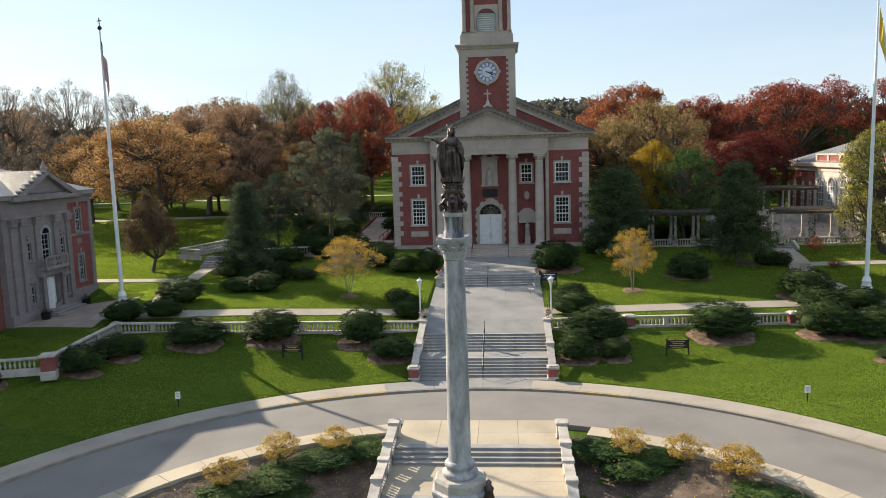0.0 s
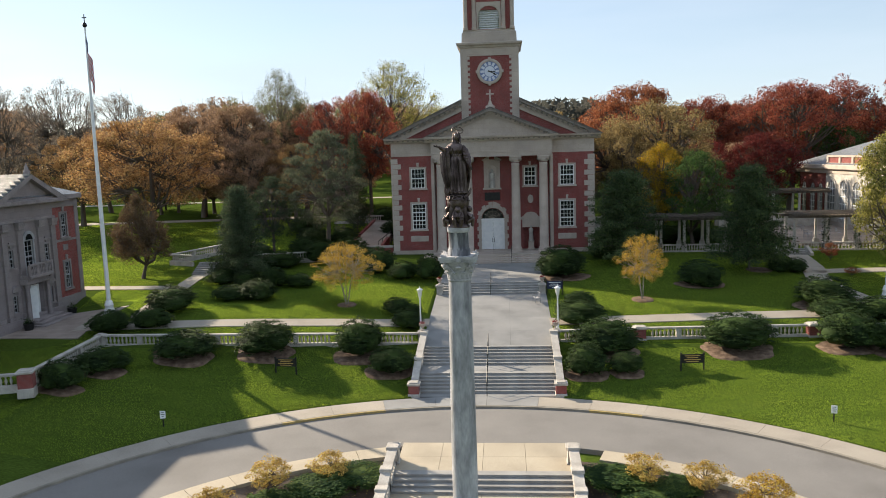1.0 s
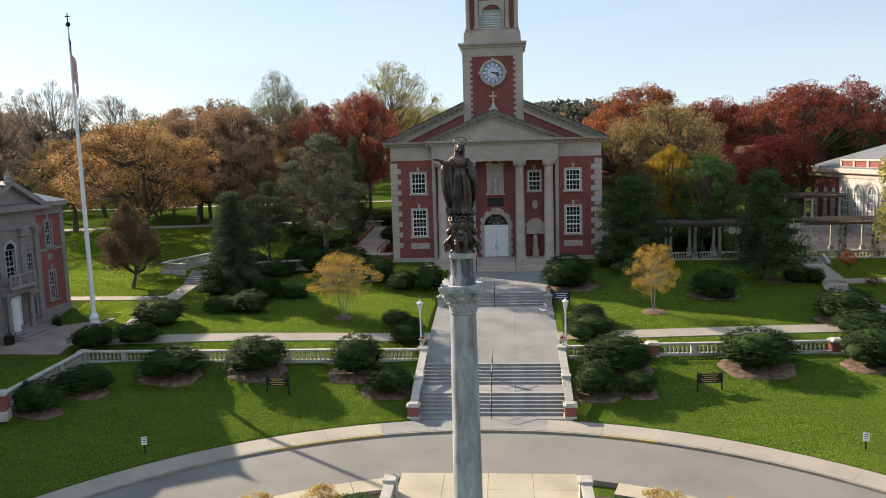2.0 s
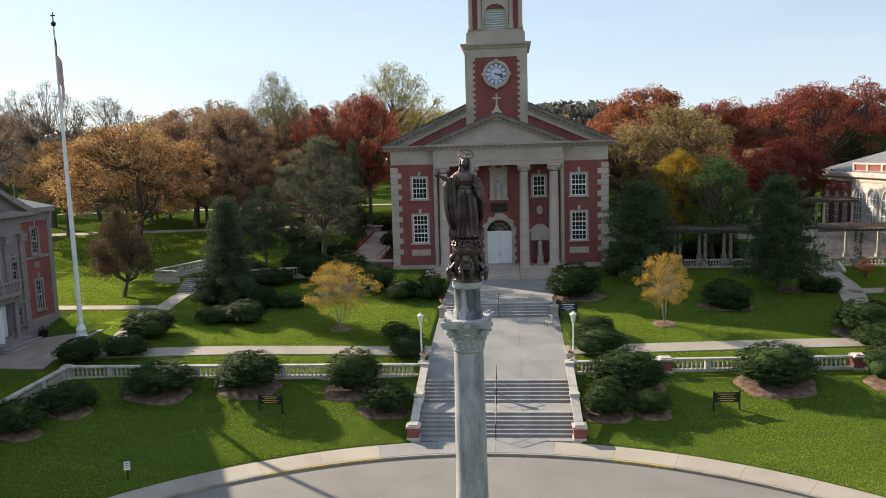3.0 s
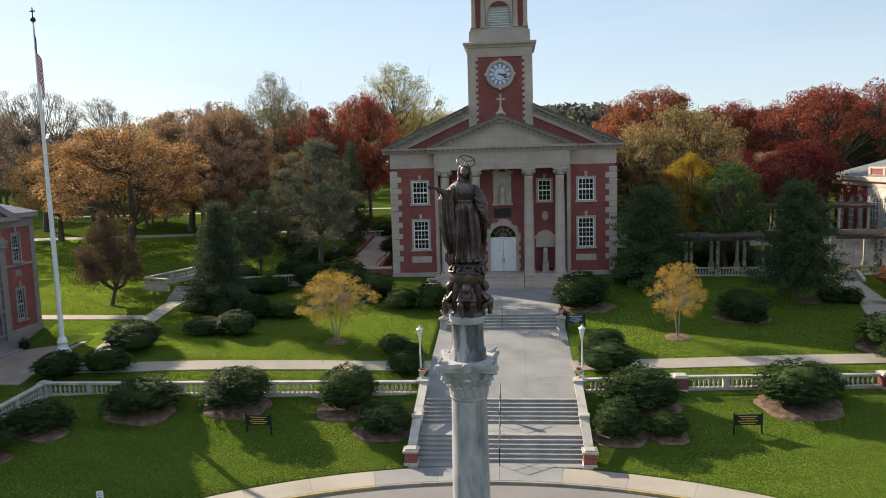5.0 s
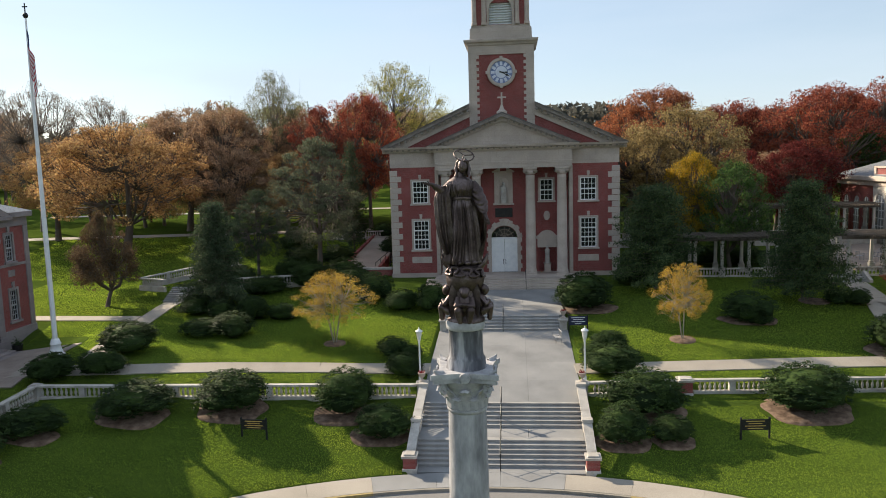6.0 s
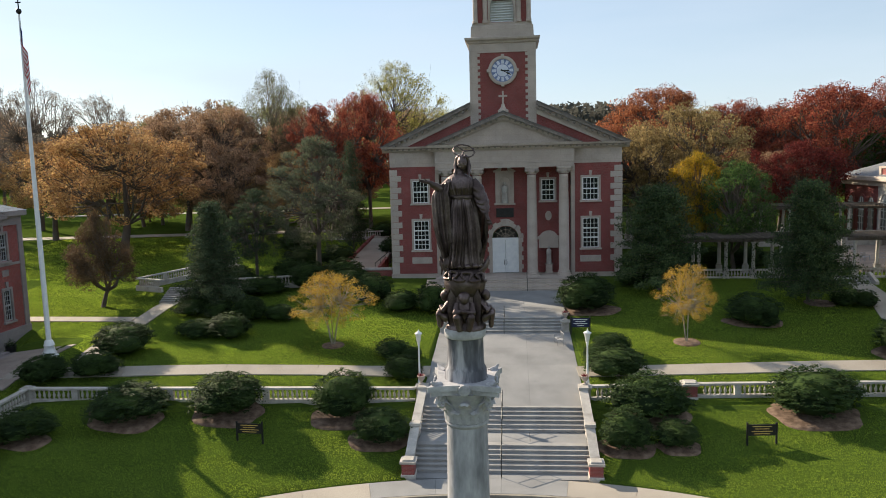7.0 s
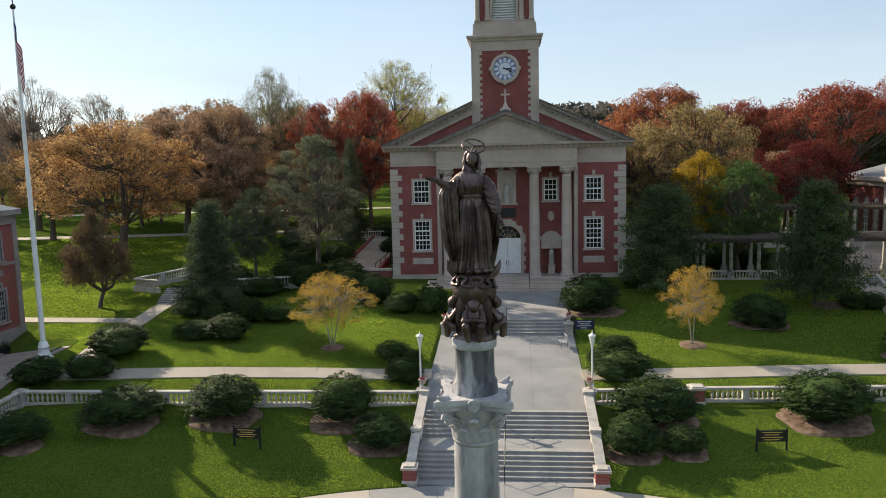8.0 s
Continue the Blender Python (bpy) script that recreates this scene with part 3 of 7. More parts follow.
def cheek(side, stations, label, cat="stair balustrade"):
    """A sloped balustrade beside a flight: plinth, balusters and coping, with a capped post at each break."""
    top = thing("stair_balustrade", pose(side, 0, 0), label, cat)
    for (y0, z0), (y1, z1) in zip(stations, stations[1:]):
        for nm, half, lo, hi in (("plinth", 0.2, -1.9, -0.78), ("coping", 0.27, -0.16, 0.0), ("moulding", 0.2, -0.22, -0.158)):
            bm = B()
            v = [bm.verts.new((s * half, y, z + h)) for h in (lo, hi) for s, y, z in ((-1, y0, z0), (1, y0, z0), (1, y1, z1), (-1, y1, z1))]
            for q in ((3, 2, 1, 0), (4, 5, 6, 7), (0, 1, 5, 4), (1, 2, 6, 5), (2, 3, 7, 6), (3, 0, 4, 7)):
                bm.faces.new([v[i] for i in q])
            part(nm, bm, PALE_STONE, top)
        n = max(2, int((y1 - y0 - 0.6) / 0.3))
        for j in range(n):
            t = (0.35 + (y1 - y0 - 0.7) * (j + 0.5) / n) / (y1 - y0)
            piece("baluster", BAL, top, pose(0, y0 + (y1 - y0) * t, z0 + (z1 - z0) * t - 0.82) @ Matrix.Diagonal((0.9, 0.9, 0.97, 1)))
        part("cap", box(B(), -0.33, 0.33, y1 - 0.33, y1 + 0.2, z1 - 0.1, z1 + 0.1, 0.015), PALE_STONE, top)
        part("post", box(B(), -0.2, 0.2, y1 - 0.25, y1 + 0.12, z1 - 1.9, z1 - 0.1), PALE_STONE, top)
    return top


for s in (-1, 1):
    cheek(5.2 * s, [(52.3, 2.78), (55.2, 3.78), (59.3, 4.72)], "sloped pale stone balustrade beside the steps")
    pier(5.2 * s, 52.0, 1.85, "red brick pier with a pale stone cap at the steps", 1.08, 0.36)
    pier(5.35 * s, 59.75, 3.5, "pale stone pier with an urn at the head of the steps", 1.3, 0.33, mat=PALE_STONE)
    urn(5.35 * s, 59.75, 4.8)
    pier(4.95 * s, 71.9, 5.2, "pale stone pier with an urn at the upper steps", 1.25, 0.3, mat=PALE_STONE)
    urn(4.95 * s, 71.9, 6.45)
    cheek(5.0 * s, [(31.5, 1.3), (34.4, 2.05), (36.6, 2.15), (38.2, 2.5), (40.6, 2.72)], "sloped pale stone balustrade with caps at each break")
    pier(5.0 * s, 40.9, 1.6, "pale stone pier at the head of the column steps", 1.2, 0.3, mat=PALE_STONE)

# ---- the chapel ----
chapel = thing("chapel", pose(0, 91.76, 0), "red brick chapel with limestone portico, gable and square clock tower", "chapel")


def P(name, bm, mat, label="", smooth=False, parent=None):
    return part(name, bm, mat, parent or chapel, label, smooth)


def wall_with_holes(bm, x0, x1, z0, z1, y0, y1, holes):
    """An upright wall along x; holes (x0, x1, z0, z1) go right through it."""
    xs_ = sorted({x0, x1, *[h[0] for h in holes], *[h[1] for h in holes]})
    zs_ = sorted({z0, z1, *[h[2] for h in holes], *[h[3] for h in holes]})
    for a, b in zip(xs_, xs_[1:]):
        for c, d in zip(zs_, zs_[1:]):
            if not any(h[0] <= (a + b) / 2 <= h[1] and h[2] <= (c + d) / 2 <= h[3] for h in holes):
                box(bm, a, b, y0, y1, c, d)
    bmesh.ops.remove_doubles(bm, verts=bm.verts, dist=0.0005)
    # inner faces where two blocks meet are dropped
    seen = {}
    for f in bm.faces:
        seen.setdefault(frozenset(f.verts), []).append(f)
    bmesh.ops.delete(bm, geom=[f for fs in seen.values() if len(fs) > 1 for f in fs], context="FACES_ONLY")
    return bm


def sash_window(parent, x, z0, z1, half, y, cols, rows, sashes, sill=True, trim=TRIM, paint=WHITE_PAINT, f=0.1):
    """A white sash window in a stone surround: frame, bars, panes, sill and keystone."""
    w = new("window")
    w.parent = parent
    w.matrix_local = pose(x, y, 0)
    t = 0.2
    bm = B()
    box(bm, -half - t, -half, -0.09, 0.3, z0 - 0.02, z1 + t, 0.01)
    box(bm, half, half + t, -0.09, 0.3, z0 - 0.02, z1 + t, 0.01)
    box(bm, -half, half, -0.09, 0.3, z1, z1 + t, 0.01)
    part("surround", bm, trim, w)
    if sill:
        part("sill", box(B(), -half - 0.3, half + 0.3, -0.2, 0.3, z0 - 0.2, z0 - 0.022, 0.015), trim, w)
        part("keystone", prism(B(), [(-0.11, z1 + t), (0.11, z1 + t), (0.16, z1 + t + 0.5), (-0.16, z1 + t + 0.5)], -0.13, 0.1), trim, w)
    bm = B()
    box(bm, -half, -half + f, 0.04, 0.16, z0, z1)
    box(bm, half - f, half, 0.04, 0.16, z0, z1)
    box(bm, -half + f, half - f, 0.04, 0.16, z0, z0 + f)
    box(bm, -half + f, half - f, 0.04, 0.16, z1 - f, z1)
    part("sash_frame", bm, paint, w)
    hh = (z1 - z0 - 2 * f) / sashes
    for s in range(1, sashes):
        zc = z0 + f + s * hh
        part("meeting_rail", box(B(), -half + f, half - f, 0.03, 0.14, zc - 0.07, zc + 0.07), paint, w)
    bm = B()
    for c in range(1, cols):
        xc = -half + f + (2 * half - 2 * f) * c / cols
        box(bm, xc - 0.024, xc + 0.024, 0.06, 0.13, z0 + f, z1 - f)
    for s in range(sashes):
        for r in range(1, rows):
            zc = z0 + f + s * hh + hh * r / rows
            box(bm, -half + f, half - f, 0.064, 0.126, zc - 0.024, zc + 0.024)
    part("glazing_grid", bm, paint, w)
    cw, rh = (2 * half - 2 * f) / cols, hh / rows
    me = finish("pane", box(B(), -cw / 2, cw / 2, 0, 0.012, -rh / 2, rh / 2), GLASS)
    for c in range(cols):
        for r in range(rows * sashes):
            piece("pane", me, w, pose(-half + f + cw * (c + 0.5), 0.1, z0 + f + rh * (r + 0.5), random.uniform(-1.2, 1.2), 0, random.uniform(-1.2, 1.2)))
    return w


# wings: brick fields between quoined corners, on a stone plinth
for s in (-1, 1):
    xa, xb = (7.2, 12.2) if s > 0 else (-12.2, -7.2)
    hx = (8.2, 9.9) if s > 0 else (-9.9, -8.2)
    P("wall", wall_with_holes(B(), xa, xb, 7.3, 18.9, 0, 0.5, [(*hx, 9.9, 13.1), (*hx, 14.98, 17.4)]), BRICK, "red brick wall of a wing")
    P("plinth", box(B(), *((7.2, 12.45) if s > 0 else (-12.45, -7.2)), -0.15, 0.6, 5.2, 7.28, 0.02), LIMESTONE)
    P("frieze", box(B(), *((7.2, 12.3) if s > 0 else (-12.3, -7.2)), -0.06, 0.6, 18.9, 20.45), LIMESTONE)
    P("stone_panel", box(B(), s * 9.05 - 1.1, s * 9.05 + 1.1, -0.05, 0.1, 8.4, 9.1, 0.015), TRIM)
    sash_window(chapel, s * 9.05, 9.9, 13.1, 0.85, 0, 4, 2, 3)
    sash_window(chapel, s * 9.05, 14.98, 17.4, 0.85, 0, 4, 2, 2)
    q_long, q_short = finish("quoin", box(B(), -0.62, 0.62, -0.08, 1.1, 0, 0.6, 0.02), TRIM), finish("quoin", box(B(), -0.42, 0.42, -0.08, 0.7, 0, 0.6, 0.02), TRIM)
    z, k = 8.55, 0
    P("corner_block", box(B(), *((11.55, 12.37) if s > 0 else (-12.37, -11.55)), -0.1, 0.9, 7.28, 8.53, 0.02), TRIM)
    while z < 18.6:
        long = k % 2 == 0
        piece("quoin", q_long if long else q_short, chapel, pose(s * (12.36 - (0.62 if long else 0.42)), 0, z))
        z, k = z + 0.63, k + 1
    # flank walls and the side quoins
    P("wall", box(B(), *((11.7, 12.2) if s > 0 else (-12.2, -11.7)), 0.5, 46, 7.3, 20.4), BRICK, "long red brick flank")
    P("plinth", box(B(), *((11.7, 12.45) if s > 0 else (-12.45, -11.7)), 0.6, 46, 5.2, 7.28), LIMESTONE)
    for y in (6, 12, 18, 24, 30, 36):
        P("pilaster", box(B(), *((12.2, 12.36) if s > 0 else (-12.36, -12.2)), y - 0.5, y + 0.5, 7.3, 20.4), TRIM)
P("wall", box(B(), -11.7, 11.7, 45.5, 46, 7.3, 20.4), BRICK, "red brick back wall")

# cornice, gable and roof
GA = 21.05
P("cornice", prism(B(), [(-0.1, 20.45), (-0.35, 20.62), (-0.4, 20.78), (-0.75, 20.86), (-0.85, GA), (0.6, GA), (0.6, 20.45)], -13.05, 13.05, "yz"), TRIM)
for s in (-1, 1):
    P("cornice", prism(B(), [(12.2 * s, 20.45), (12.5 * s, 20.62), (12.95 * s, 20.86), (13.05 * s, GA), (12.0 * s, GA)], 0.6, 46.5), TRIM)
K = 0.452
K2 = 0.402
P("gable_wall", prism(B(), [(-12.0, GA), (12.0, GA), (0, GA + 12.0 * K)], 0.25, 0.65), BRICK, "red brick gable")
for s in (-1, 1):
    bm = B()
    prism(bm, [(s * 13.1, GA), (s * 3.49, GA + 9.61 * K), (s * 3.49, GA + 9.61 * K - 0.34), (s * 12.35, GA)], -0.62, 0.5)
    # the band's darker tone holds stain and painted-in eaves shade
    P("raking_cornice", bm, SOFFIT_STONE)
    P("raking_bed", prism(B(), [(s * 12.35, GA), (s * 3.49, GA + 9.61 * K - 0.342), (s * 3.49, GA + 9.61 * K - 0.8), (s * 11.33, GA)], -0.1, 0.5), TRIM)
    P("raking_fillet", prism(B(), [(s * 11.33, GA), (s * 3.49, GA + 9.61 * K - 0.802), (s * 3.49, GA + 9.61 * K - 1.25), (s * 10.4, GA)], 0.02, 0.5), TRIM)
    bm = B()
    prism(bm, [(s * 13.35, GA - 0.02), (s * 3.49, GA + 9.86 * K), (s * 3.49, GA + 9.61 * K), (s * 13.1, GA + 0.001)], -0.78, 0.55)
    P("raking_moulding", bm, LEAD, "dark lead-covered moulding")
    bm = B()
    prism(bm, [(s * 13.3, GA + 0.05), (0, GA + 13.3 * K + 0.14), (0, GA + 13.3 * K), (s * 13.3, GA - 0.09)], 0.552, 47.0)
    P("roof", bm, SLATE, "grey slate roof slope")
# same stone as the trim, coloured darker for the shade below the cornice
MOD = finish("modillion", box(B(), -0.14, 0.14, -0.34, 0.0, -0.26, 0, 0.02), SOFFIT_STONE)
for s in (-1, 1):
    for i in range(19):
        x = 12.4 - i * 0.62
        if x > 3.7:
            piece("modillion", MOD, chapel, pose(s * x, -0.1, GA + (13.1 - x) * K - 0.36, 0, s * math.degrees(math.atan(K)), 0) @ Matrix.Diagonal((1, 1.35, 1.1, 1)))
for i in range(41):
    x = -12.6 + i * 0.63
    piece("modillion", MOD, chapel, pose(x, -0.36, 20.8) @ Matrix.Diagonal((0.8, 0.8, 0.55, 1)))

# portico: four columns before a recessed wall
PY = -0.75
back = 1.25
holes = [(-1.42, 1.42, 7.05, 12.3), (3.95, 5.35, 14.95, 17.25), (-5.35, -3.95, 14.95, 17.25), (3.75, 5.6, 7.3, 9.85), (-5.6, -3.75, 7.3, 9.85)]
P("porch_wall", wall_with_holes(B(), -7.2, 7.2, 6.0, 18.75, back, back + 0.4, holes), BRICK, "red brick wall behind the columns")
for s in (-1, 1):
    P("porch_side", box(B(), *((7.0, 7.4) if s > 0 else (-7.4, -7.0)), -0.2, back, 6.0, 18.75), LIMESTONE)
    sash_window(chapel, s * 4.65, 14.95, 17.25, 0.7, back, 3, 2, 2)
    # statue niche beside the door
    bm = B()
    prism(bm, [(-1.05, 9.8), (1.05, 9.8), (1.05, 10.75), (1.3, 10.75), (1.3, 10.95)] + [(0.95 * math.cos(radians(a)), 10.95 + 0.75 * math.sin(radians(a))) for a in range(20, 161, 14)] + [(-1.3, 10.95), (-1.3, 10.75), (-1.05, 10.75)], -0.16, 0.2)
    ob = P("niche_head", bm, TRIM)
    ob.location = (s * 4.68, back, 0)
    P("niche_back", box(B(), s * 4.68 - 0.95, s * 4.68 + 0.95, back + 0.45, back + 0.6, 7.0, 10.0), BRICK)
    ob = P("medallion", lathe(B(), [(0.0, 0), (0.34, 0), (0.42, 0.03), (0.36, 0.08), (0.2, 0.12), (0.0, 0.13)][1:], 18), TRIM, smooth=True)
    ob.matrix_local = pose(s * 4.68, back - 0.002, 13.3, 90, 0, 0) @ Matrix.Diagonal((0.85, 1.25, 1, 1))
COL = finish("column", lathe(B(), [(0.68, 0), (0.68, 0.18), (0.7, 0.24), (0.7, 0.34), (0.6, 0.4), (0.64, 0.48), (0.6, 0.56), (0.55, 0.62), (0.55, 3.6), (0.53, 6.5), (0.47, 10.45), (0.5, 10.5), (0.47, 10.56), (0.47, 10.75)], 24), TRIM, True)
bm = B()
lathe(bm, [(0.5, 10.75), (0.62, 10.95), (0.62, 11.05)], 20)
box(bm, -0.72, 0.72, -0.62, 0.62, 11.3, 11.48, 0.02)
for a in (-1, 1):
    for b in (-1, 1):
        for q in (0.26, 0.16):
            tube(bm, (a * 0.56, b * 0.58, 11.1), (a * 0.56, b * (0.58 if q > 0.2 else 0.64), 11.1 + 0.001), q, q, 12)
        tube(bm, (a * 0.56, -0.6, 11.1), (a * 0.56, 0.6, 11.1), 0.22, 0.22, 12)
box(bm, -0.6, 0.6, -0.55, 0.55, 11.06, 11.3)
CAP = finish("capital", bm, TRIM)
for x in (-6.2, -2.87, 2.87, 6.2):
    c = piece("column", COL, chapel, pose(x, PY, 7.05))
    piece("capital", CAP, c, pose(0, 0, 0.06))
    piece("plinth_block", finish("plinth_block", box(B(), -0.75, 0.75, -0.75, 0.75, -0.35, 0.16, 0.02), TRIM), c, pose(0, 0, 0))
P("entablature", prism(B(), [(PY - 0.55, 18.6), (PY - 0.55, 19.05), (PY - 0.6, 19.07), (PY - 0.6, 19.3), (PY - 0.56, 19.32), (PY - 0.56, 20.42), (0.2, 20.42), (0.2, 18.6)], -7.25, 7.25, "yz"), LIMESTONE)
P("porch_ceiling", box(B(), -7.0, 7.0, 0.2, back + 0.4, 18.72, 18.95), TRIM)
P("portico_cornice", prism(B(), [(PY - 0.56, 20.42), (PY - 0.75, 20.6), (PY - 0.8, 20.76), (PY - 1.15, 20.84), (PY - 1.25, 21.1), (-0.2, 21.1), (-0.2, 20.42)], -7.95, 7.95, "yz"), TRIM)
P("pediment", prism(B(), [(-7.2, 21.1), (7.2, 21.1), (0, 21.1 + 7.2 * K2)], PY - 0.4, 0.2), LIMESTONE, "plain limestone pediment")
for s in (-1, 1):
    # darker colour again carries overhang shade as well as staining
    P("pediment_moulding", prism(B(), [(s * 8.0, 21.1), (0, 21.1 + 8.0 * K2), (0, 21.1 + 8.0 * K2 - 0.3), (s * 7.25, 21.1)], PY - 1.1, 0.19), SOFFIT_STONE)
    P("pediment_bed", prism(B(), [(s * 7.25, 21.1), (0, 21.1 + 8.0 * K2 - 0.302), (0, 21.1 + 8.0 * K2 - 0.72), (s * 6.2, 21.1)], PY - 0.62, 0.19), TRIM)
    P("pediment_coping", prism(B(), [(s * 8.15, 21.08), (0, 21.1 + 8.15 * K2 + 0.1), (0, 21.1 + 8.0 * K2), (s * 8.0, 21.101)], PY - 1.2, 0.24), LEAD)
    for i in range(13):
        x = 6.9 - i * 0.56
        if x > 0.3:
            piece("modillion", MOD, chapel, pose(s * x, PY - 0.62, 21.1 + (8.0 - x) * K2 - 0.31, 0, s * math.degrees(math.atan(K2)), 0) @ Matrix.Diagonal((0.8, 1.25, 0.9, 1)))
for i in range(26):
    piece("modillion", MOD, chapel, pose(-7.5 + i * 0.6, PY - 0.78, 20.78) @ Matrix.Diagonal((0.7, 0.8, 0.5, 1)))
bm = B()
lathe(bm, [(0.55, 24.1), (0.55, 24.55), (0.3, 24.7), (0.18, 25.0), (0.14, 25.2)], 8, 0, PY - 0.5)
box(bm, -0.09, 0.09, PY - 0.58, PY - 0.42, 25.1, 26.5, 0.02)
box(bm, -0.46, 0.46, PY - 0.575, PY - 0.425, 25.9, 26.07, 0.02)
P("gable_cross", bm, TRIM)

# door in a blocked stone arch, niche and tablet over it
d = new("door")
d.parent = chapel
d.matrix_local = pose(0, back, 0)
for s in (-1, 1):
    leaf = part("door_leaf", box(B(), *((0.01, 1.2) if s > 0 else (-1.2, -0.01)), 0.1, 0.2, 7.12, 10.75), WHITE_PAINT, d, "white painted door leaf")
    for z0, z1 in ((7.35, 8.0), (8.15, 9.4), (9.55, 10.55)):
        bm = B()
        box(bm, *((0.2, 1.02) if s > 0 else (-1.02, -0.2)), 0.085, 0.1, z0, z1, 0.012)
        part("door_panel", bm, WHITE_PAINT, d)
    part("door_handle", box(B(), *((0.1, 0.15) if s > 0 else (-0.15, -0.1)), 0.02, 0.1, 8.0, 8.55), DARK_METAL, d, "dark bronze pull handle")
bm = B()
box(bm, -1.42, -1.2, 0.03, 0.25, 7.1, 10.95)
box(bm, 1.2, 1.42, 0.03, 0.25, 7.1, 10.95)
box(bm, -1.42, 1.42, 0.0, 0.25, 10.75, 10.95)
part("door_frame", bm, WHITE_PAINT, d)
arc = [(1.3 * math.cos(radians(a)), 10.95 + 1.25 * math.sin(radians(a))) for a in range(0, 181, 12)]
part("fanlight", prism(B(), arc, 0.16, 0.2), GLASS, d, "dark arched fanlight")
bm = B()
for a in range(0, 181, 30):
    tube(bm, (0, 0.15, 10.95), (1.28 * math.cos(radians(a)), 0.15, 10.95 + 1.24 * math.sin(radians(a))), 0.02, 0.02, 4)
for rr in (0.45, 0.9):
    for a in range(0, 180, 15):
        tube(bm, (rr * math.cos(radians(a)), 0.15, 10.95 + rr * math.sin(radians(a))), (rr * math.cos(radians(a + 15)), 0.15, 10.95 + rr * math.sin(radians(a + 15))), 0.018, 0.018, 4)
part("tracery", bm, TRIM, d)
part("threshold", box(B(), -1.42, 1.42, -0.1, 0.3, 7.0, 7.12), DARK_METAL, d)
for i, a in enumerate(np.arange(0, 180, 15)):
    ro = 2.0 if i % 2 == 0 else 1.82
    if i in (5, 6):
        ro = 2.1
    q = [(1.42 * math.cos(radians(a + 0.3)), 10.95 + 1.35 * math.sin(radians(a + 0.3))), (ro * math.cos(radians(a + 0.3)), 10.95 + ro * math.sin(radians(a + 0.3))), (ro * math.cos(radians(a + 14.7)), 10.95 + ro * math.sin(radians(a + 14.7))), (1.42 * math.cos(radians(a + 14.7)), 10.95 + 1.35 * math.sin(radians(a + 14.7)))]
    part("voussoir", prism(B(), q, -0.14, 0.15), TRIM, d)
for s in (-1, 1):
    for k in range(8):
        xo = 1.95 if k % 2 else 1.78
        part("jamb_block", box(B(), *((1.42, xo) if s > 0 else (-xo, -1.42)), -0.13, 0.15, 7.06 + k * 0.486, 7.06 + k * 0.486 + 0.475, 0.015), TRIM, d)
bm = B()
prism(bm, [(-1.0, 14.75), (-0.55, 14.75), (-0.55, 17.0)] + [(0.55 * math.cos(radians(a)), 17.0 + 0.55 * math.sin(radians(a))) for a in range(180, -1, -15)] + [(0.55, 14.75), (1.0, 14.75), (1.0, 18.1), (-1.0, 18.1)], -0.22, 0.3)
box(bm, -1.15, 1.15, -0.3, 0.3, 14.55, 14.75, 0.02)
box(bm, -1.2, 1.2, -0.32, 0.2, 18.1, 18.25, 0.02)
prism(bm, [(-1.2, 18.25), (-0.35, 18.25), (-0.3, 18.62), (-0.5, 18.6)], -0.3, 0.1)
prism(bm, [(1.2, 18.25), (0.35, 18.25), (0.3, 18.62), (0.5, 18.6)], -0.3, 0.1)
ob = P("niche", bm, TRIM, "stone niche with a broken pediment")
ob.location = (0, back, 0)
P("niche_back", box(B(), -0.6, 0.6, back - 0.02, back + 0.012, 14.7, 17.6), TRIM)
P("tablet", box(B(), -0.95, 0.95, back - 0.1, back + 0.1, 13.2, 14.2, 0.02), DARK_METAL, "dark bronze tablet")


def white_figure(x, y, z, h, label):
    """A plain standing draped form."""
    bm = B()
    lathe(bm, [(0.15 * h, 0), (0.155 * h, 0.05 * h), (0.13 * h, 0.4 * h), (0.135 * h, 0.62 * h), (0.15 * h, 0.74 * h), (0.11 * h, 0.81 * h), (0.05 * h, 0.84 * h), (0.065 * h, 0.88 * h), (0.07 * h, 0.93 * h), (0.045 * h, 0.985 * h), (0.012 * h, h)], 12)
    for v in bm.verts:
        v.co.y *= 0.7
    me = finish("statue", bm, PALE_STONE, True)
    ob = new("statue", me)
    ob.matrix_world = pose(x, y, z)
    return tagged(ob, label, "statue", "pale statues of the porch")


white_figure(0, 91.76 + back - 0.3, 14.76, 2.3, "small pale stone statue in the niche")
for s in (-1, 1):
    P("statue_pedestal", lathe(B(), [(0.42, 7.05), (0.42, 7.2), (0.34, 7.25), (0.34, 8.0), (0.42, 8.08)], square=True, cx=s * 4.68, cy=back - 0.35), TRIM)
    white_figure(s * 4.68, 91.76 + back - 0.35, 8.08, 1.95, "pale stone statue on a porch pedestal")

# the tower
tower = new("tower")
tower.parent = chapel
tower.matrix_local = pose(0, 0.1, 0)
tagged(tower, "square brick clock tower with limestone corners")
T = 3.48
part("tower_wall", box(B(), -T + 0.1, T - 0.1, 0.1, 2 * T, 20.9, 31.0), BRICK, tower, "red brick")
for a, b in ((-T, -2.62), (2.62, T)):
    part("corner_stone", box(B(), a, b, 0, 0.5, 21.3, 30.6), LIMESTONE, tower)
    part("corner_stone", box(B(), a, b, 2 * T - 0.5, 2 * T + 0.1, 21.3, 30.6), LIMESTONE, tower)
part("corner_stone", box(B(), -T, -T + 0.3, 0.5, 1.1, 21.3, 30.6), LIMESTONE, tower)
part("corner_stone", box(B(), T - 0.3, T, 0.5, 1.1, 21.3, 30.6), LIMESTONE, tower)
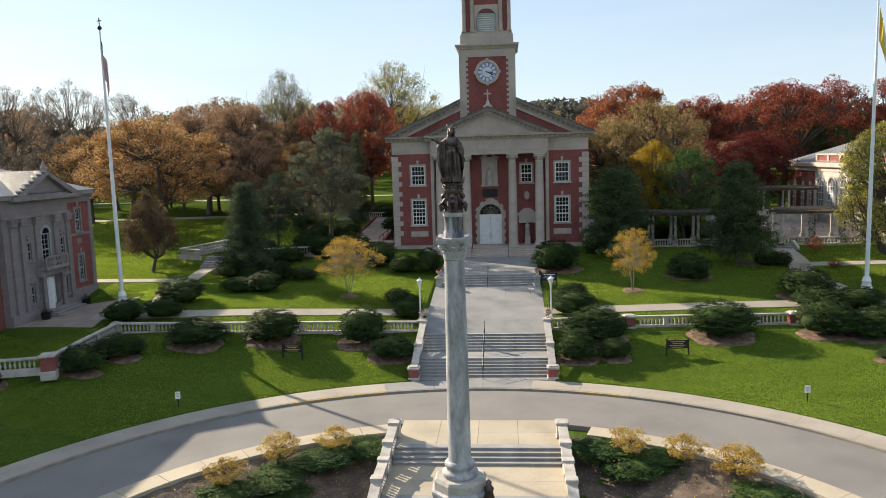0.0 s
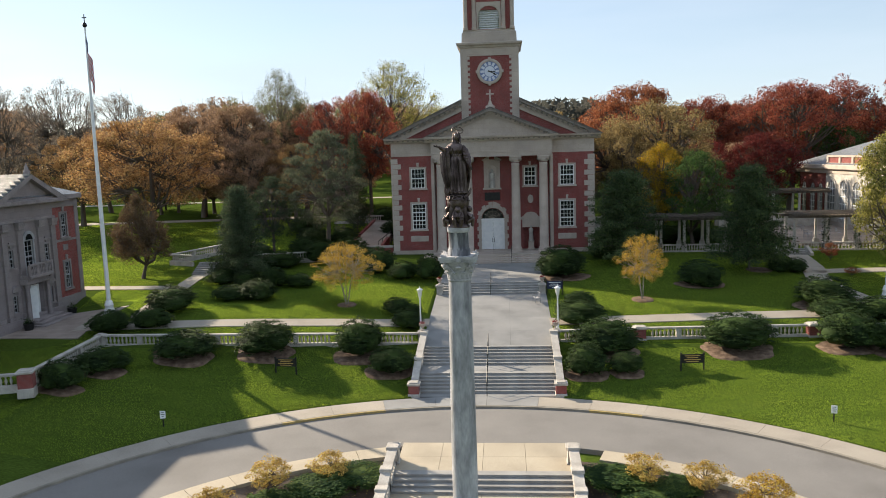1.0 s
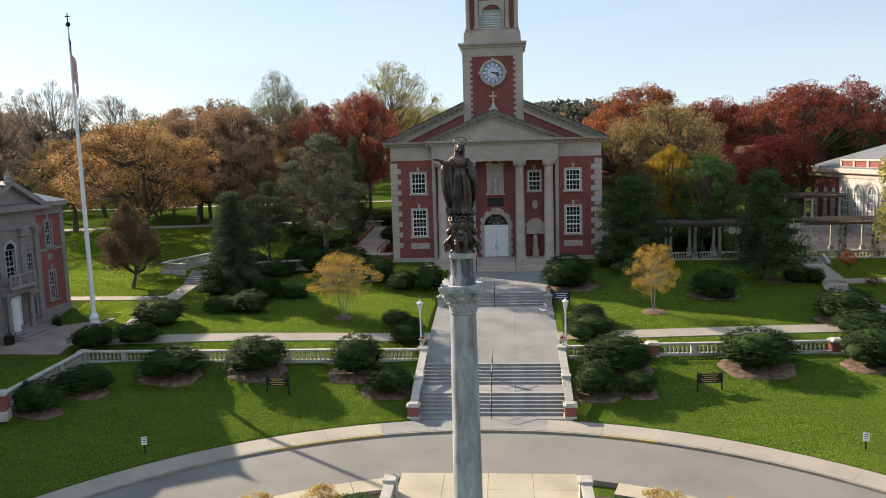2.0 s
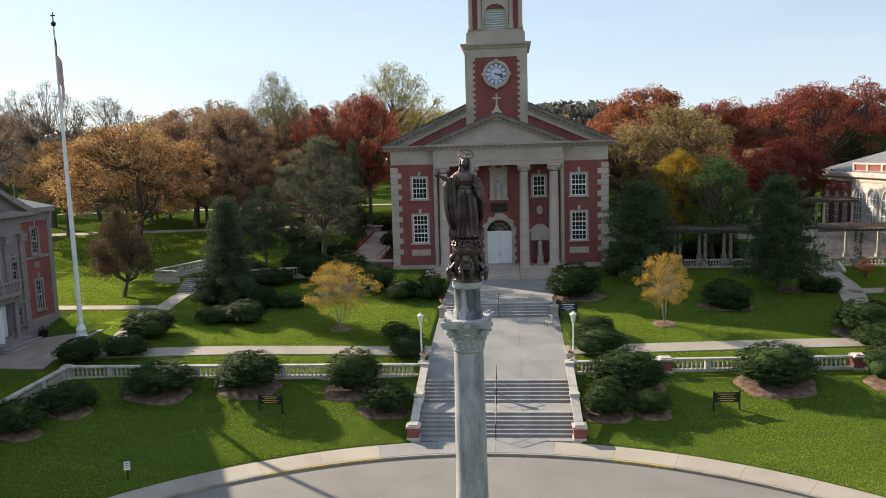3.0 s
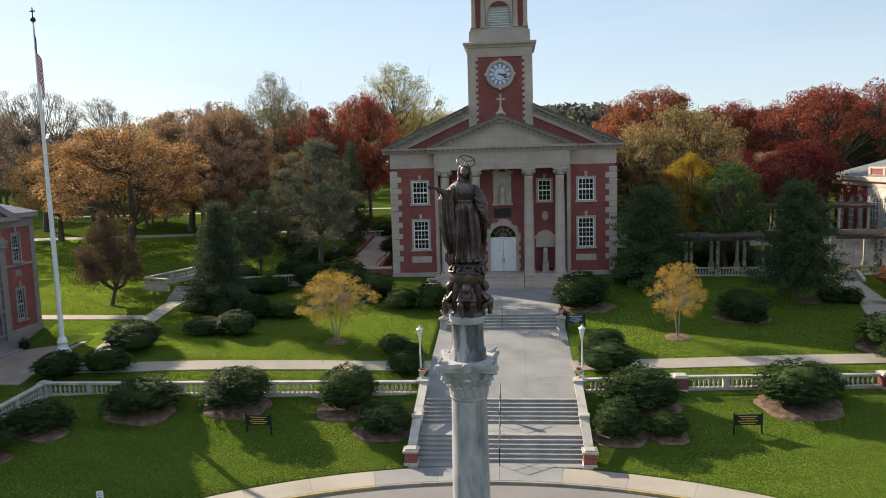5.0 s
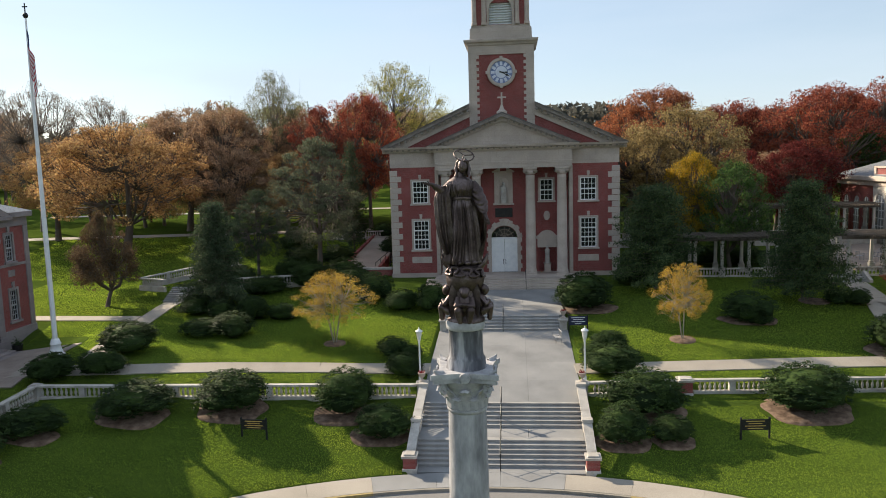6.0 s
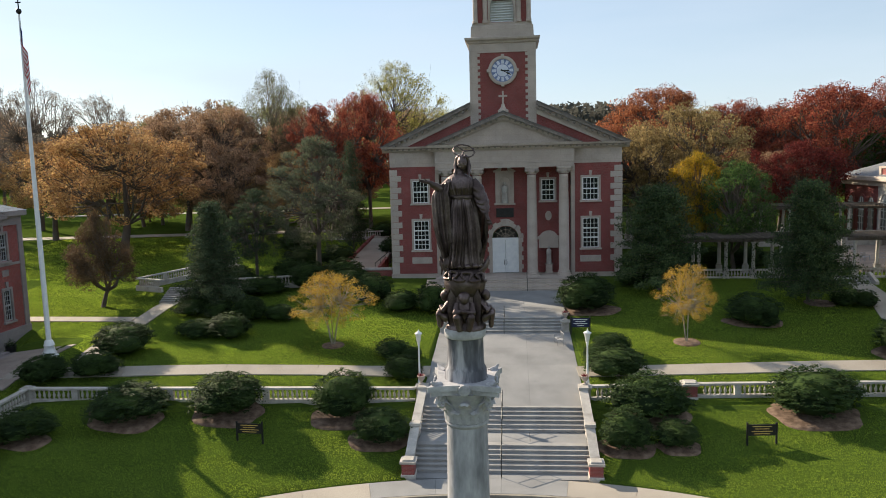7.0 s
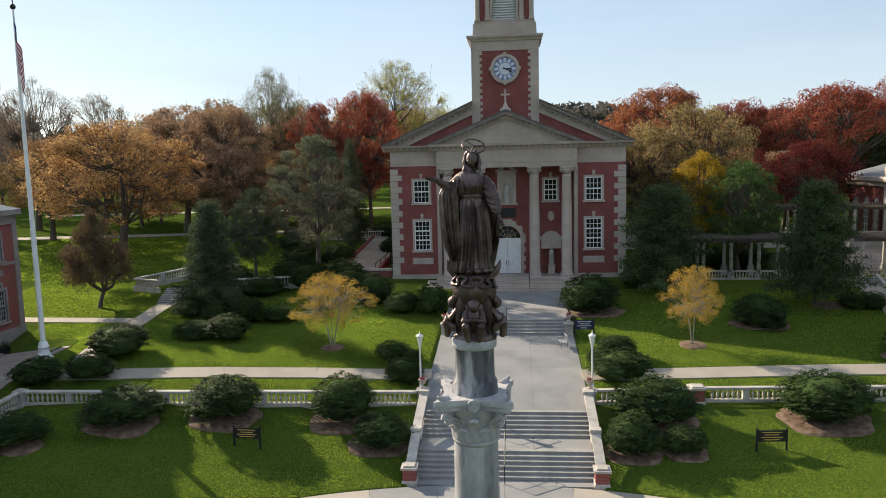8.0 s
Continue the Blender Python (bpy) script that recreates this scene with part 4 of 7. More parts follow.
QT = finish("quoin", box(B(), -0.14, 0.14, -0.012, 0.2, 0, 0.34, 0.012), TRIM)
for s in (-1, 1):
    for k in range(14):
        piece("quoin", QT, tower, pose(s * 2.5, 0, 21.9 + k * 0.64))
part("tower_frieze", box(B(), -T, T, 0, 2 * T + 0.1, 30.6, 31.55), LIMESTONE, tower)
part("tower_cornice", lathe(B(), [(T, 31.5), (T + 0.15, 31.6), (T + 0.2, 31.75), (T + 0.42, 31.9), (T + 0.46, 32.12), (T - 0.2, 32.25)], square=True, cy=T + 0.02), TRIM, tower)
part("belfry_base", lathe(B(), [(3.3, 32.2), (3.25, 33.35), (3.12, 33.45), (3.1, 33.7)], square=True, cy=T + 0.02), LIMESTONE, tower)
y0 = T + 0.02 - 3.0
bm = wall_with_holes(B(), -3.0, 3.0, 33.7, 41.0, 0, 0.6, [(-1.22, 1.22, 33.75, 36.0)])
ob = part("belfry_wall", bm, BRICK, tower)
ob.location = (0, y0, 0)
part("belfry_core", box(B(), -2.95, 2.95, y0 + 0.6, y0 + 5.95, 33.7, 41.0), BRICK, tower)
bm = B()
for x in (-2.78, -1.75, 1.75, 2.78):
    lathe(bm, [(0.3, 33.7), (0.3, 33.95), (0.25, 34.0), (0.23, 40.2)], 12, x, y0 - 0.12)
part("belfry_column", bm, LIMESTONE, tower)
bm = B()
arch = [(1.22 * math.cos(radians(a)), 35.35 + 1.1 * math.sin(radians(a))) for a in range(0, 181, 15)]
prism(bm, [(1.45, 33.72), (1.45, 36.9), (-1.45, 36.9), (-1.45, 33.72), (-1.22, 33.72)] + arch[::-1] + [(1.22, 33.72)], y0 - 0.12, y0 + 0.2)
part("belfry_arch", bm, TRIM, tower)
SL = finish("louvre_slat", box(B(), -1.2, 1.2, -0.16, 0.16, -0.025, 0.025), WHITE_PAINT)
for k in range(11):
    piece("louvre_slat", SL, tower, pose(0, y0 + 0.32, 33.9 + k * 0.26, 38, 0, 0))
part("louvre_back", box(B(), -1.22, 1.22, y0 + 0.5, y0 + 0.58, 33.75, 36.8), WHITE_PAINT, tower)
part("belfry_cornice", lathe(B(), [(3.1, 40.9), (3.5, 41.4), (3.55, 41.7), (2.6, 41.8), (1.6, 44.0), (0.2, 45.0)], square=True, cy=T + 0.02), TRIM, tower)
# the clock
ck = new("clock")
ck.parent = chapel
ck.matrix_local = pose(0, 0.08, 28.72, 90, 0, 0)
part("surround", lathe(B(), [(1.18, 0), (1.18, 0.2), (1.3, 0.24), (1.5, 0.16), (1.52, 0)], 40), TRIM, ck, "round stone surround", True)
part("dial", lathe(B(), [(1.2, 0), (1.2, 0.1)], 40), CLOCK_BLUE, ck, "blue-grey dial ring")
part("dial_centre", lathe(B(), [(0.62, 0.09), (0.62, 0.125)], 36), CLOCK_WHITE, ck)
NUM = finish("numeral", box(B(), -0.14, 0.14, -0.2, 0.2, 0.1, 0.118), CLOCK_WHITE)
for k in range(12):
    a = radians(30 * k)
    piece("numeral", NUM, ck, Matrix.Rotation(-a, 4, "Z") @ Matrix.Translation((0, 0.9, 0)))
part("minute_pointer", prism(B(), [(-0.05, -0.2), (0.05, -0.2), (0.045, 0.5), (0.1, 0.62), (0, 1.05), (-0.1, 0.62), (-0.045, 0.5)], 0.15, 0.17, "xy"), DARK_METAL, ck).matrix_local = pose(0, 0, 0, 0, 0, -118)
part("hour_pointer", prism(B(), [(-0.06, -0.2), (0.06, -0.2), (0.05, 0.4), (0.11, 0.5), (0, 0.75), (-0.11, 0.5), (-0.05, 0.4)], 0.132, 0.147, "xy"), DARK_METAL, ck).matrix_local = pose(0, 0, 0, 0, 0, -95)
for k in range(4):
    a = radians(90 * k)
    part("keystone", box(B(), -0.16, 0.16, 1.25, 1.66, 0.0, 0.3, 0.02), TRIM, ck).matrix_local = Matrix.Rotation(a, 4, "Z")

# ---- the tall column with its statue ----
CX, CY = -0.05, 25.7
column = thing("monument_column", pose(CX, CY, 0.4), "tall weathered grey marble column on a stepped stone pedestal", "column")


def C(name, bm, mat, label="", smooth=False):
    ob = part(name, bm, mat, column, label, smooth)
    ob.location = (0, 0, -0.4)
    return ob


C("pedestal", lathe(B(), [(1.5, 0.35), (1.5, 0.8), (1.2, 0.95), (1.05, 1.2), (1.0, 1.4), (1.0, 5.2), (1.06, 5.3)], square=True), PALE_STONE, "pale stone pedestal")
C("pedestal_cornice", lathe(B(), [(1.0, 5.3), (1.12, 5.42), (1.18, 5.6), (1.18, 5.7), (1.02, 5.78)], 8, turn=math.pi / 8), MARBLE, "dark stained cornice")
C("plinth", lathe(B(), [(1.06, 5.78), (1.06, 6.08), (0.98, 6.2)], 8, turn=math.pi / 8), PALE_STONE)
C("base", lathe(B(), [(0.66, 6.19), (0.7, 6.26), (0.7, 6.36), (0.64, 6.42), (0.55, 6.46), (0.53, 6.52), (0.56, 6.58), (0.6, 6.62), (0.59, 6.72), (0.53, 6.78), (0.48, 6.83)], 32), MARBLE, smooth=True)
C("shaft", lathe(B(), [(0.46, 6.82), (0.44, 6.9), (0.44, 8.5), (0.425, 10.5), (0.405, 12.5), (0.375, 14.6), (0.365, 14.7)], 40), MARBLE, "streaked grey marble shaft", True)
C("astragal", lathe(B(), [(0.365, 14.65), (0.395, 14.68), (0.405, 14.71), (0.395, 14.74), (0.36, 14.76)], 32), CAPITAL, smooth=True)
BELL = [(0.375, 14.75), (0.385, 14.9), (0.42, 15.06), (0.49, 15.21), (0.55, 15.34)]
C("bell", lathe(B(), BELL, 24), CAPITAL, smooth=True)


def acanthus(width, height, curl, z):
    """A lobed leaf that hugs the bell and curls out at its tip."""
    bm = B()
    rows = []
    for i in range(11):
        t = i / 10
        h = height * min(t, 0.86) / 0.86 - max(t - 0.86, 0) / 0.14 * 0.045
        r = float(np.interp(z + h, [p[1] for p in BELL], [p[0] for p in BELL])) + 0.018 + curl * max(0, (t - 0.6) / 0.4) ** 1.5
        w = width * (1 - 0.5 * max(0, (t - 0.55) / 0.45)) * (1.08 if i % 2 else 0.88)
        rows.append([bm.verts.new((w * q, -(r + 0.022 * (1 - abs(q)) - 0.48 * (w * q) ** 2 / r), z + h - 0.03 * abs(q))) for q in (-1, -0.55, -0.12, 0.12, 0.55, 1)])
    faces = []
    for p, q in zip(rows, rows[1:]):
        for k in range(5):
            faces.append(bm.faces.new((p[k], p[k + 1], q[k + 1], q[k])))
    ring = bmesh.ops.extrude_face_region(bm, geom=faces)
    for v in [g for g in ring["geom"] if isinstance(g, bmesh.types.BMVert)]:
        v.co.y += 0.05
    return finish("acanthus_leaf", bm, CAPITAL)


low, high = acanthus(0.14, 0.26, 0.07, 14.77), acanthus(0.13, 0.46, 0.1, 14.77)
for k in range(8):
    piece("acanthus_leaf", low, column, pose(0, 0, -0.4, 0, 0, 45 * k + 22.5))
    piece("acanthus_leaf", high, column, pose(0, 0, -0.4, 0, 0, 45 * k))
for k in range(4):
    a = 45 + 90 * k
    bm = B()
    last = None
    for i in range(15):
        t = i / 14
        ang = t * 1.6 * math.tau
        r = 0.12 * (1 - 0.75 * t)
        p = Vector((0, -(0.6 + r * math.cos(ang)), 15.22 + r * math.sin(ang) - 0.04))
        if last:
            tube(bm, last, p, 0.05 * (1 - 0.4 * t), 0.05 * (1 - 0.4 * t), 6)
        last = p
    tube(bm, (0, -0.42, 15.0), (0, -0.6, 15.26), 0.04, 0.05, 6)
    part("volute", bm, CAPITAL, column).matrix_local = pose(0, 0, -0.4, 0, 0, a)
    bm = lathe(B(), [(0.05, 0), (0.11, 0.02), (0.1, 0.05), (0.05, 0.06)], 12)
    part("rosette", bm, CAPITAL, column).matrix_local = pose(0, 0, -0.4, 0, 0, 90 * k) @ pose(0, -0.54, 15.44, 90, 0, 0)
ab = []
for k in range(4):
    for i in range(9):
        t = -0.9 + 1.8 * i / 8
        d0 = 0.52 + 0.16 * t * t
        a = math.pi / 2 * k
        x, y = t * 0.66, -d0 * 0.93
        ab.append((x * math.cos(a) - y * math.sin(a), x * math.sin(a) + y * math.cos(a)))
bm = prism(B(), ab, 15.33, 15.42, "xy")
prism(bm, [(x * 1.07, y * 1.07) for x, y in ab], 15.42, 15.52, "xy")
C("abacus", bm, CAPITAL)
for k in range(4):
    bm = B()
    tube(bm, (0, -0.6, 15.5), (0, -0.74, 15.53), 0.06, 0.055, 8)
    tube(bm, (0, -0.74, 15.53), (0, -0.82, 15.6), 0.055, 0.015, 8)
    part("corner_horn", bm, CAPITAL, column).matrix_local = pose(0, 0, -0.4, 0, 0, 45 + 90 * k)
C("drum", lathe(B(), [(0.4, 15.51), (0.385, 15.56), (0.38, 15.7), (0.345, 15.76), (0.335, 15.85), (0.33, 16.28), (0.345, 16.3)], 32), DARK_MARBLE, "dark streaked marble drum", True)
C("drum_band", lathe(B(), [(0.355, 16.29), (0.375, 16.31), (0.38, 16.42), (0.36, 16.46)], 32), CAPITAL, smooth=True)
bm = lathe(B(), [(0.18, 0), (0.22, 0.1), (0.16, 0.35), (0.2, 0.5), (0.1, 0.62), (0.12, 0.75), (0.03, 0.85)], 10)
ob = part("corner_ornament", bm, BRONZE, column, "small dark bronze ornament", True)
ob.matrix_local = pose(1.12, -0.55, 5.0)


def ring_loft(bm, rings, close=True, cap=True):
    vs = [[bm.verts.new(p) for p in r] for r in rings]
    for a, b in zip(vs, vs[1:]):
        n = len(a)
        for i in range(n if close else n - 1):
            bm.faces.new((a[i], a[(i + 1) % n], b[(i + 1) % n], b[i]))
    if cap and close:
        bm.faces.new(vs[0][::-1])
        bm.faces.new(vs[-1])


def blob(bm, c, r, n=10, rot=0.0):
    """An ellipsoid with half-axes r."""
    m = Matrix.Translation(c) @ Matrix.Rotation(rot, 4, "Y") @ Matrix.Diagonal((*r, 1))
    bmesh.ops.create_uvsphere(bm, u_segments=n + 4, v_segments=n, radius=1.0, matrix=m)


def limb(bm, pts, n=8):
    for (a, ra), (b, rb) in zip(pts, pts[1:]):
        tube(bm, a, b, ra, rb, n)
        blob(bm, b, (rb, rb, rb), 6)


def ridges(a, z, seed, n, wide, drift):
    """Cloth folds: soft ridges at uneven angles that wander as they fall."""
    rnd = np.random.default_rng(seed)
    total = np.zeros_like(a)
    for k in range(n):
        at = math.tau * (k + rnd.uniform(-.3, .3)) / n + drift * rnd.uniform(.4, 1.3) * (1.2 - z) + .05 * math.sin(3 * z + rnd.uniform(0, 6))
        w = wide * rnd.uniform(.6, 1.3)
        d = np.abs((a - at + math.pi) % math.tau - math.pi)
        total = np.maximum(total, rnd.uniform(.55, 1) * np.exp(-(d / w) ** 1.6))
    return total


def statue_mesh():
    bm = B()
    N = 230
    ang = np.arange(N) * math.tau / N
    prof = np.array([(0, .36, .29), (.05, .37, .3), (.2, .335, .275), (.5, .295, .25), (.85, .265, .22), (1.1, .235, .195), (1.2, .205, .165), (1.25, .2, .16), (1.3, .21, .17), (1.4, .245, .205), (1.5, .255, .19), (1.58, .225, .155), (1.63, .15, .11), (1.66, .085, .08), (1.74, .068, .07)])
    rings = []
    for z in np.concatenate([np.linspace(0, 1.2, 46), np.linspace(1.22, 1.66, 24), [1.74]]):
        rx, ry = np.interp(z, prof[:, 0], prof[:, 1]), np.interp(z, prof[:, 0], prof[:, 2])
        if z < 1.22:
            k = (.062 + .035 * (1 - z / 1.22)) * min(1, .35 + (1.22 - z) * 3) * (ridges(ang, z, 4, 20, .075, .22) - .5)
            k += .035 * np.exp(-((z - .62) / .3) ** 2) * np.exp(-((ang - 4.35) / .35) ** 2)
        elif z < 1.6:
            k = .034 * (ridges(ang, z, 9, 26, .06, 0) - .4) * min(1, (z - 1.21) / .05) * (1.62 - z) / .3
        else:
            k = np.zeros(N)
        sway = .04 * math.sin(z * 2.2) - .04 - .03 * max(0, .5 - z)
        rings.append([((rx + q) * math.cos(t) + sway, (ry + q) * math.sin(t), z) for t, q in zip(ang, k)])
    ring_loft(bm, rings)
    # belt
    ring_loft(bm, [[((0.205 + d) * math.cos(math.tau * i / 60) - 0.018, (0.168 + d) * math.sin(math.tau * i / 60), z) for i in range(60)] for z, d in ((1.215, 0), (1.222, .018), (1.245, .022), (1.268, .018), (1.275, 0))])
    # cloak: an open shell that hangs from both shoulders and falls round the back
    M = 200
    u = radians(-24) + radians(228) * np.arange(M + 1) / M
    rings = []
    for t in np.linspace(0, 1, 50):
        z = 1.62 - 1.52 * t
        fold = ridges(u, z, 17, 24, .075, .3) - .45
        spread = np.interp(t, [0, .08, .25, .5, .75, 1], [.1, .25, .39, .44, .42, .34])
        left = np.interp(t, [0, .1, .25, .6, .85, 1], [1, 1.05, 1.1, 1.08, 1.04, 1.0])
        depth = np.interp(t, [0, .08, .25, .6, 1], [.13, .2, .25, .28, .29])
        ring = []
        for a, q in zip(u, fold):
            side = math.cos(a)
            w = 1 + .26 * t ** .5 * q
            lift = .1 * t * abs(math.sin(a * .5 + .4)) if side < 0 else .05 * t
            ring.append((spread * (left if side < 0 else 1) * w * side - .01, depth * w * math.sin(a), z + lift * .6))
        rings.append(ring)
    vs = [[bm.verts.new(q) for q in r] for r in rings]
    shell = []
    for a, b in zip(vs, vs[1:]):
        for i in range(M):
            shell.append(bm.faces.new((a[i], a[i + 1], b[i + 1], b[i])))
    bmesh.ops.solidify(bm, geom=shell, thickness=0.022)
    # raised arm, and the wide sleeve that hangs from it in long folds
    limb(bm, [((-.2, -.02, 1.52), .1), ((-.36, -.12, 1.38), .085), ((-.5, -.26, 1.47), .06), ((-.55, -.3, 1.515), .037)])
    limb(bm, [((-.55, -.3, 1.515), .036), ((-.61, -.33, 1.53), .03)], 8)
    for k, (dy, dz) in enumerate(((-.02, .012), (-.035, 0), (-.03, -.018), (0, -.02))):
        limb(bm, [((-.61, -.33 + dy * .5, 1.53 + dz), .014), ((-.68, -.355 + dy, 1.545 + dz), .011), ((-.725, -.36 + dy, 1.56 + dz), .007)], 6)
    limb(bm, [((-.6, -.33, 1.54), .015), ((-.64, -.36, 1.585), .008)], 6)
    rings = []
    A = np.arange(120) * math.tau / 120
    for t in np.linspace(0, 1, 34):
        z = 1.5 - 1.3 * t
        fold = ridges(A, z, 31, 11, .16, .25) - .45
        cx = np.interp(t, [0, .15, .5, .8, 1], [-.31, -.385, -.37, -.335, -.29])
        hx = np.interp(t, [0, .1, .25, .6, .85, 1], [.1, .14, .16, .14, .1, .05])
        hy = np.interp(t, [0, .15, .5, .85, 1], [.1, .16, .14, .12, .07])
        rings.append([(cx + hx * math.cos(a) + .075 * q * math.cos(a), -.08 - .03 * t + hy * math.sin(a) + .075 * q * math.sin(a), z + .04 * math.cos(a)) for a, q in zip(A, fold)])
    ring_loft(bm, rings[::-1])
    # lowered arm in a gathered sleeve
    rings = []
    A = np.arange(80) * math.tau / 80
    for t in np.linspace(0, 1, 30):
        c = Vector((np.interp(t, [0, .55, 1], [.2, .34, .41]), np.interp(t, [0, .5, 1], [-.01, -.1, -.25]), np.interp(t, [0, .5, 1], [1.56, 1.2, .97])))
        r = np.interp(t, [0, .2, .6, 1], [.03, .1, .11, .062])
        k = 1 + .24 * (np.abs(np.sin(16 * t + 1.5 * np.sin(A) + .7 * np.cos(2 * A))) - .5)
        rings.append([tuple(c + Vector((r * q * math.cos(a), r * q * math.sin(a), .3 * r * math.cos(a)))) for a, q in zip(A, k)])
    ring_loft(bm, rings[::-1])
    limb(bm, [((.41, -.25, .97), .04), ((.43, -.285, .9), .036), ((.45, -.3, .85), .036)], 8)
    for k in range(4):
        limb(bm, [((.435 + .014 * k, -.31 + .01 * k, .85), .013), ((.455 + .016 * k, -.32 + .01 * k, .79), .011), ((.465 + .018 * k, -.315 + .01 * k, .745 + .012 * abs(k - 1)), .007)], 6)
    # head, hair and shoulders of hair
    blob(bm, (0.0, -.06, 1.84), (.09, .1, .125), 14)
    blob(bm, (0.0, -.06, 1.775), (.055, .07, .055), 10)
    blob(bm, (0.0, .055, 1.87), (.11, .105, .12), 12)
    for s in (-1, 1):
        limb(bm, [((s * .03, -.03, 1.965), .045), ((s * .085, -.02, 1.92), .04), ((s * .104, -.01, 1.86), .034), ((s * .122, -.02, 1.79), .036), ((s * .11, -.05, 1.72), .032), ((s * .13, -.09, 1.66), .026), ((s * .115, -.12, 1.6), .014)], 8)
        limb(bm, [((s * .07, .03, 1.92), .045), ((s * .1, .025, 1.83), .045), ((s * .115, .01, 1.76), .042), ((s * .1, .0, 1.69), .028)], 8)
    blob(bm, (0, .07, 1.75), (.1, .065, .15), 10)
    blob(bm, (0.0, -.163, 1.832), (.012, .024, .036), 6)
    blob(bm, (0.0, -.142, 1.776), (.026, .018, .012), 6)
    for s in (-1, 1):
        blob(bm, (s * .036, -.148, 1.876), (.03, .014, .009), 6)
        blob(bm, (s * .034, -.142, 1.846), (.02, .014, .009), 6)
        blob(bm, (s * .045, -.125, 1.81), (.03, .025, .03), 6)
    # ring of light on two crossed rods
    for i in range(36):
        a, b = math.tau * i / 36, math.tau * (i + 1) / 36
        f = lambda q: Vector((.03 + .185 * math.cos(q), .03 + .14 * math.sin(q), 2.05 + .11 * math.sin(q) - .03 * math.cos(q)))
        tube(bm, f(a), f(b), .012 + .006 * (i % 3 == 0), .012, 6)
    for q in (0.3, 2.4, 4.5):
        tube(bm, (.03, .03, 2.05), f(q), .011, .011, 5)
    tube(bm, (0, .03, 1.96), (.03, .03, 2.06), .014, .014, 5)
    # feet of the robe, crescent, serpent and globe
    for k in range(14):
        a = math.tau * k / 14
        blob(bm, (.3 * math.cos(a), .25 * math.sin(a), .02), (.07, .06, .045), 5)
    for s in (-1, 1):
        pts = [((s * .12, .0, -.13), .1), ((s * .26, -.02, -.1), .085), ((s * .37, -.03, 0.0), .06), ((s * .42, -.04, .1), .035), ((s * .435, -.04, .18), .008)]
        limb(bm, pts, 9)
    blob(bm, (0, 0, -.3), (.375, .375, .34), 18)
    last = None
    for i in range(110):
        t = i / 109
        a = -2.9 + 2.6 * t + .16 * math.sin(t * 44)
        h = -.12 + .075 * math.cos(t * 22) - .06 * t
        r = math.sqrt(.375 ** 2 - (h + .3) ** 2 * 1.1) + .025
        p = Vector((r * math.cos(a), r * math.sin(a), h))
        if last:
            tube(bm, last, p, .03, .03, 6)
        last = p
    # winged forms that crouch round the foot of the globe, kept plain
    for az in (-90, 0, 90, 180):
        c, s = math.cos(radians(az)), math.sin(radians(az))
        q = Matrix.Translation((.25 * c, .25 * s, -1.1)) @ Matrix.Rotation(radians(az + 90), 4, "Z") @ Matrix.Diagonal((1.25, 1.1, 1.22, 1))
        sub = B()
        blob(sub, (0, -.03, .27), (.12, .09, .17), 10)
        blob(sub, (0, -.11, .46), (.07, .075, .082), 10)
        blob(sub, (0, -.085, .49), (.085, .075, .07), 8)
        for e in (-1, 1):
            limb(sub, [((e * .1, -.03, .37), .05), ((e * .125, -.13, .26), .042), ((-e * .02, -.18, .285), .034)], 7)
            limb(sub, [((e * .07, -.06, .13), .075), ((e * .1, -.2, .2), .06), ((e * .07, -.19, .03), .045)], 7)
            wing = [(e * .08, .04, .4), (e * .13, .0, .58), (e * .19, -.02, .6), (e * .235, -.04, .48), (e * .24, -.05, .28), (e * .2, -.05, .05), (e * .13, .0, .18)]
            f = sub.faces.new([sub.verts.new(p) for p in wing])
            bmesh.ops.solidify(sub, geom=[f], thickness=0.035)
        sub.transform(q)
        tmp = bpy.data.meshes.new("tmp")
        sub.to_mesh(tmp)
        sub.free()
        bm.from_mesh(tmp)
        bpy.data.meshes.remove(tmp)
    lathe(bm, [(.36, -1.14), (.365, -1.08), (.33, -1.05), (.29, -.95), (.28, -.4)], 28)
    return finish("statue", bm, BRONZE, True)


statue = new("statue", statue_mesh())
statue.matrix_world = pose(CX + 0.02, CY, 17.58)
tagged(statue, "dark bronze robed statue with a ring above, on a globe", "statue")

# ---- the hall on the sunny side: stone front with a pediment, brick end bay ----
HX = -41.6
hall = thing("hall", pose(HX, 0, 0), "two-storey hall with grey limestone front and brick end bay", "building")


def Hp(name, bm, mat, label="", parent=None):
    return part(name, bm, mat, parent or hall, label)


def wall_yz(bm, y0, y1, z0, z1, x0, x1, holes):
    """As wall_with_holes, along y."""
    tmp = wall_with_holes(B(), y0, y1, z0, z1, x0, x1, holes)
    tmp.transform(Matrix(((0, 1, 0, 0), (1, 0, 0, 0), (0, 0, 1, 0), (0, 0, 0, 1))))
    me = bpy.data.meshes.new("tmp")
    tmp.to_mesh(me)
    tmp.free()
    bm.from_mesh(me)
    bpy.data.meshes.remove(me)
    return bm


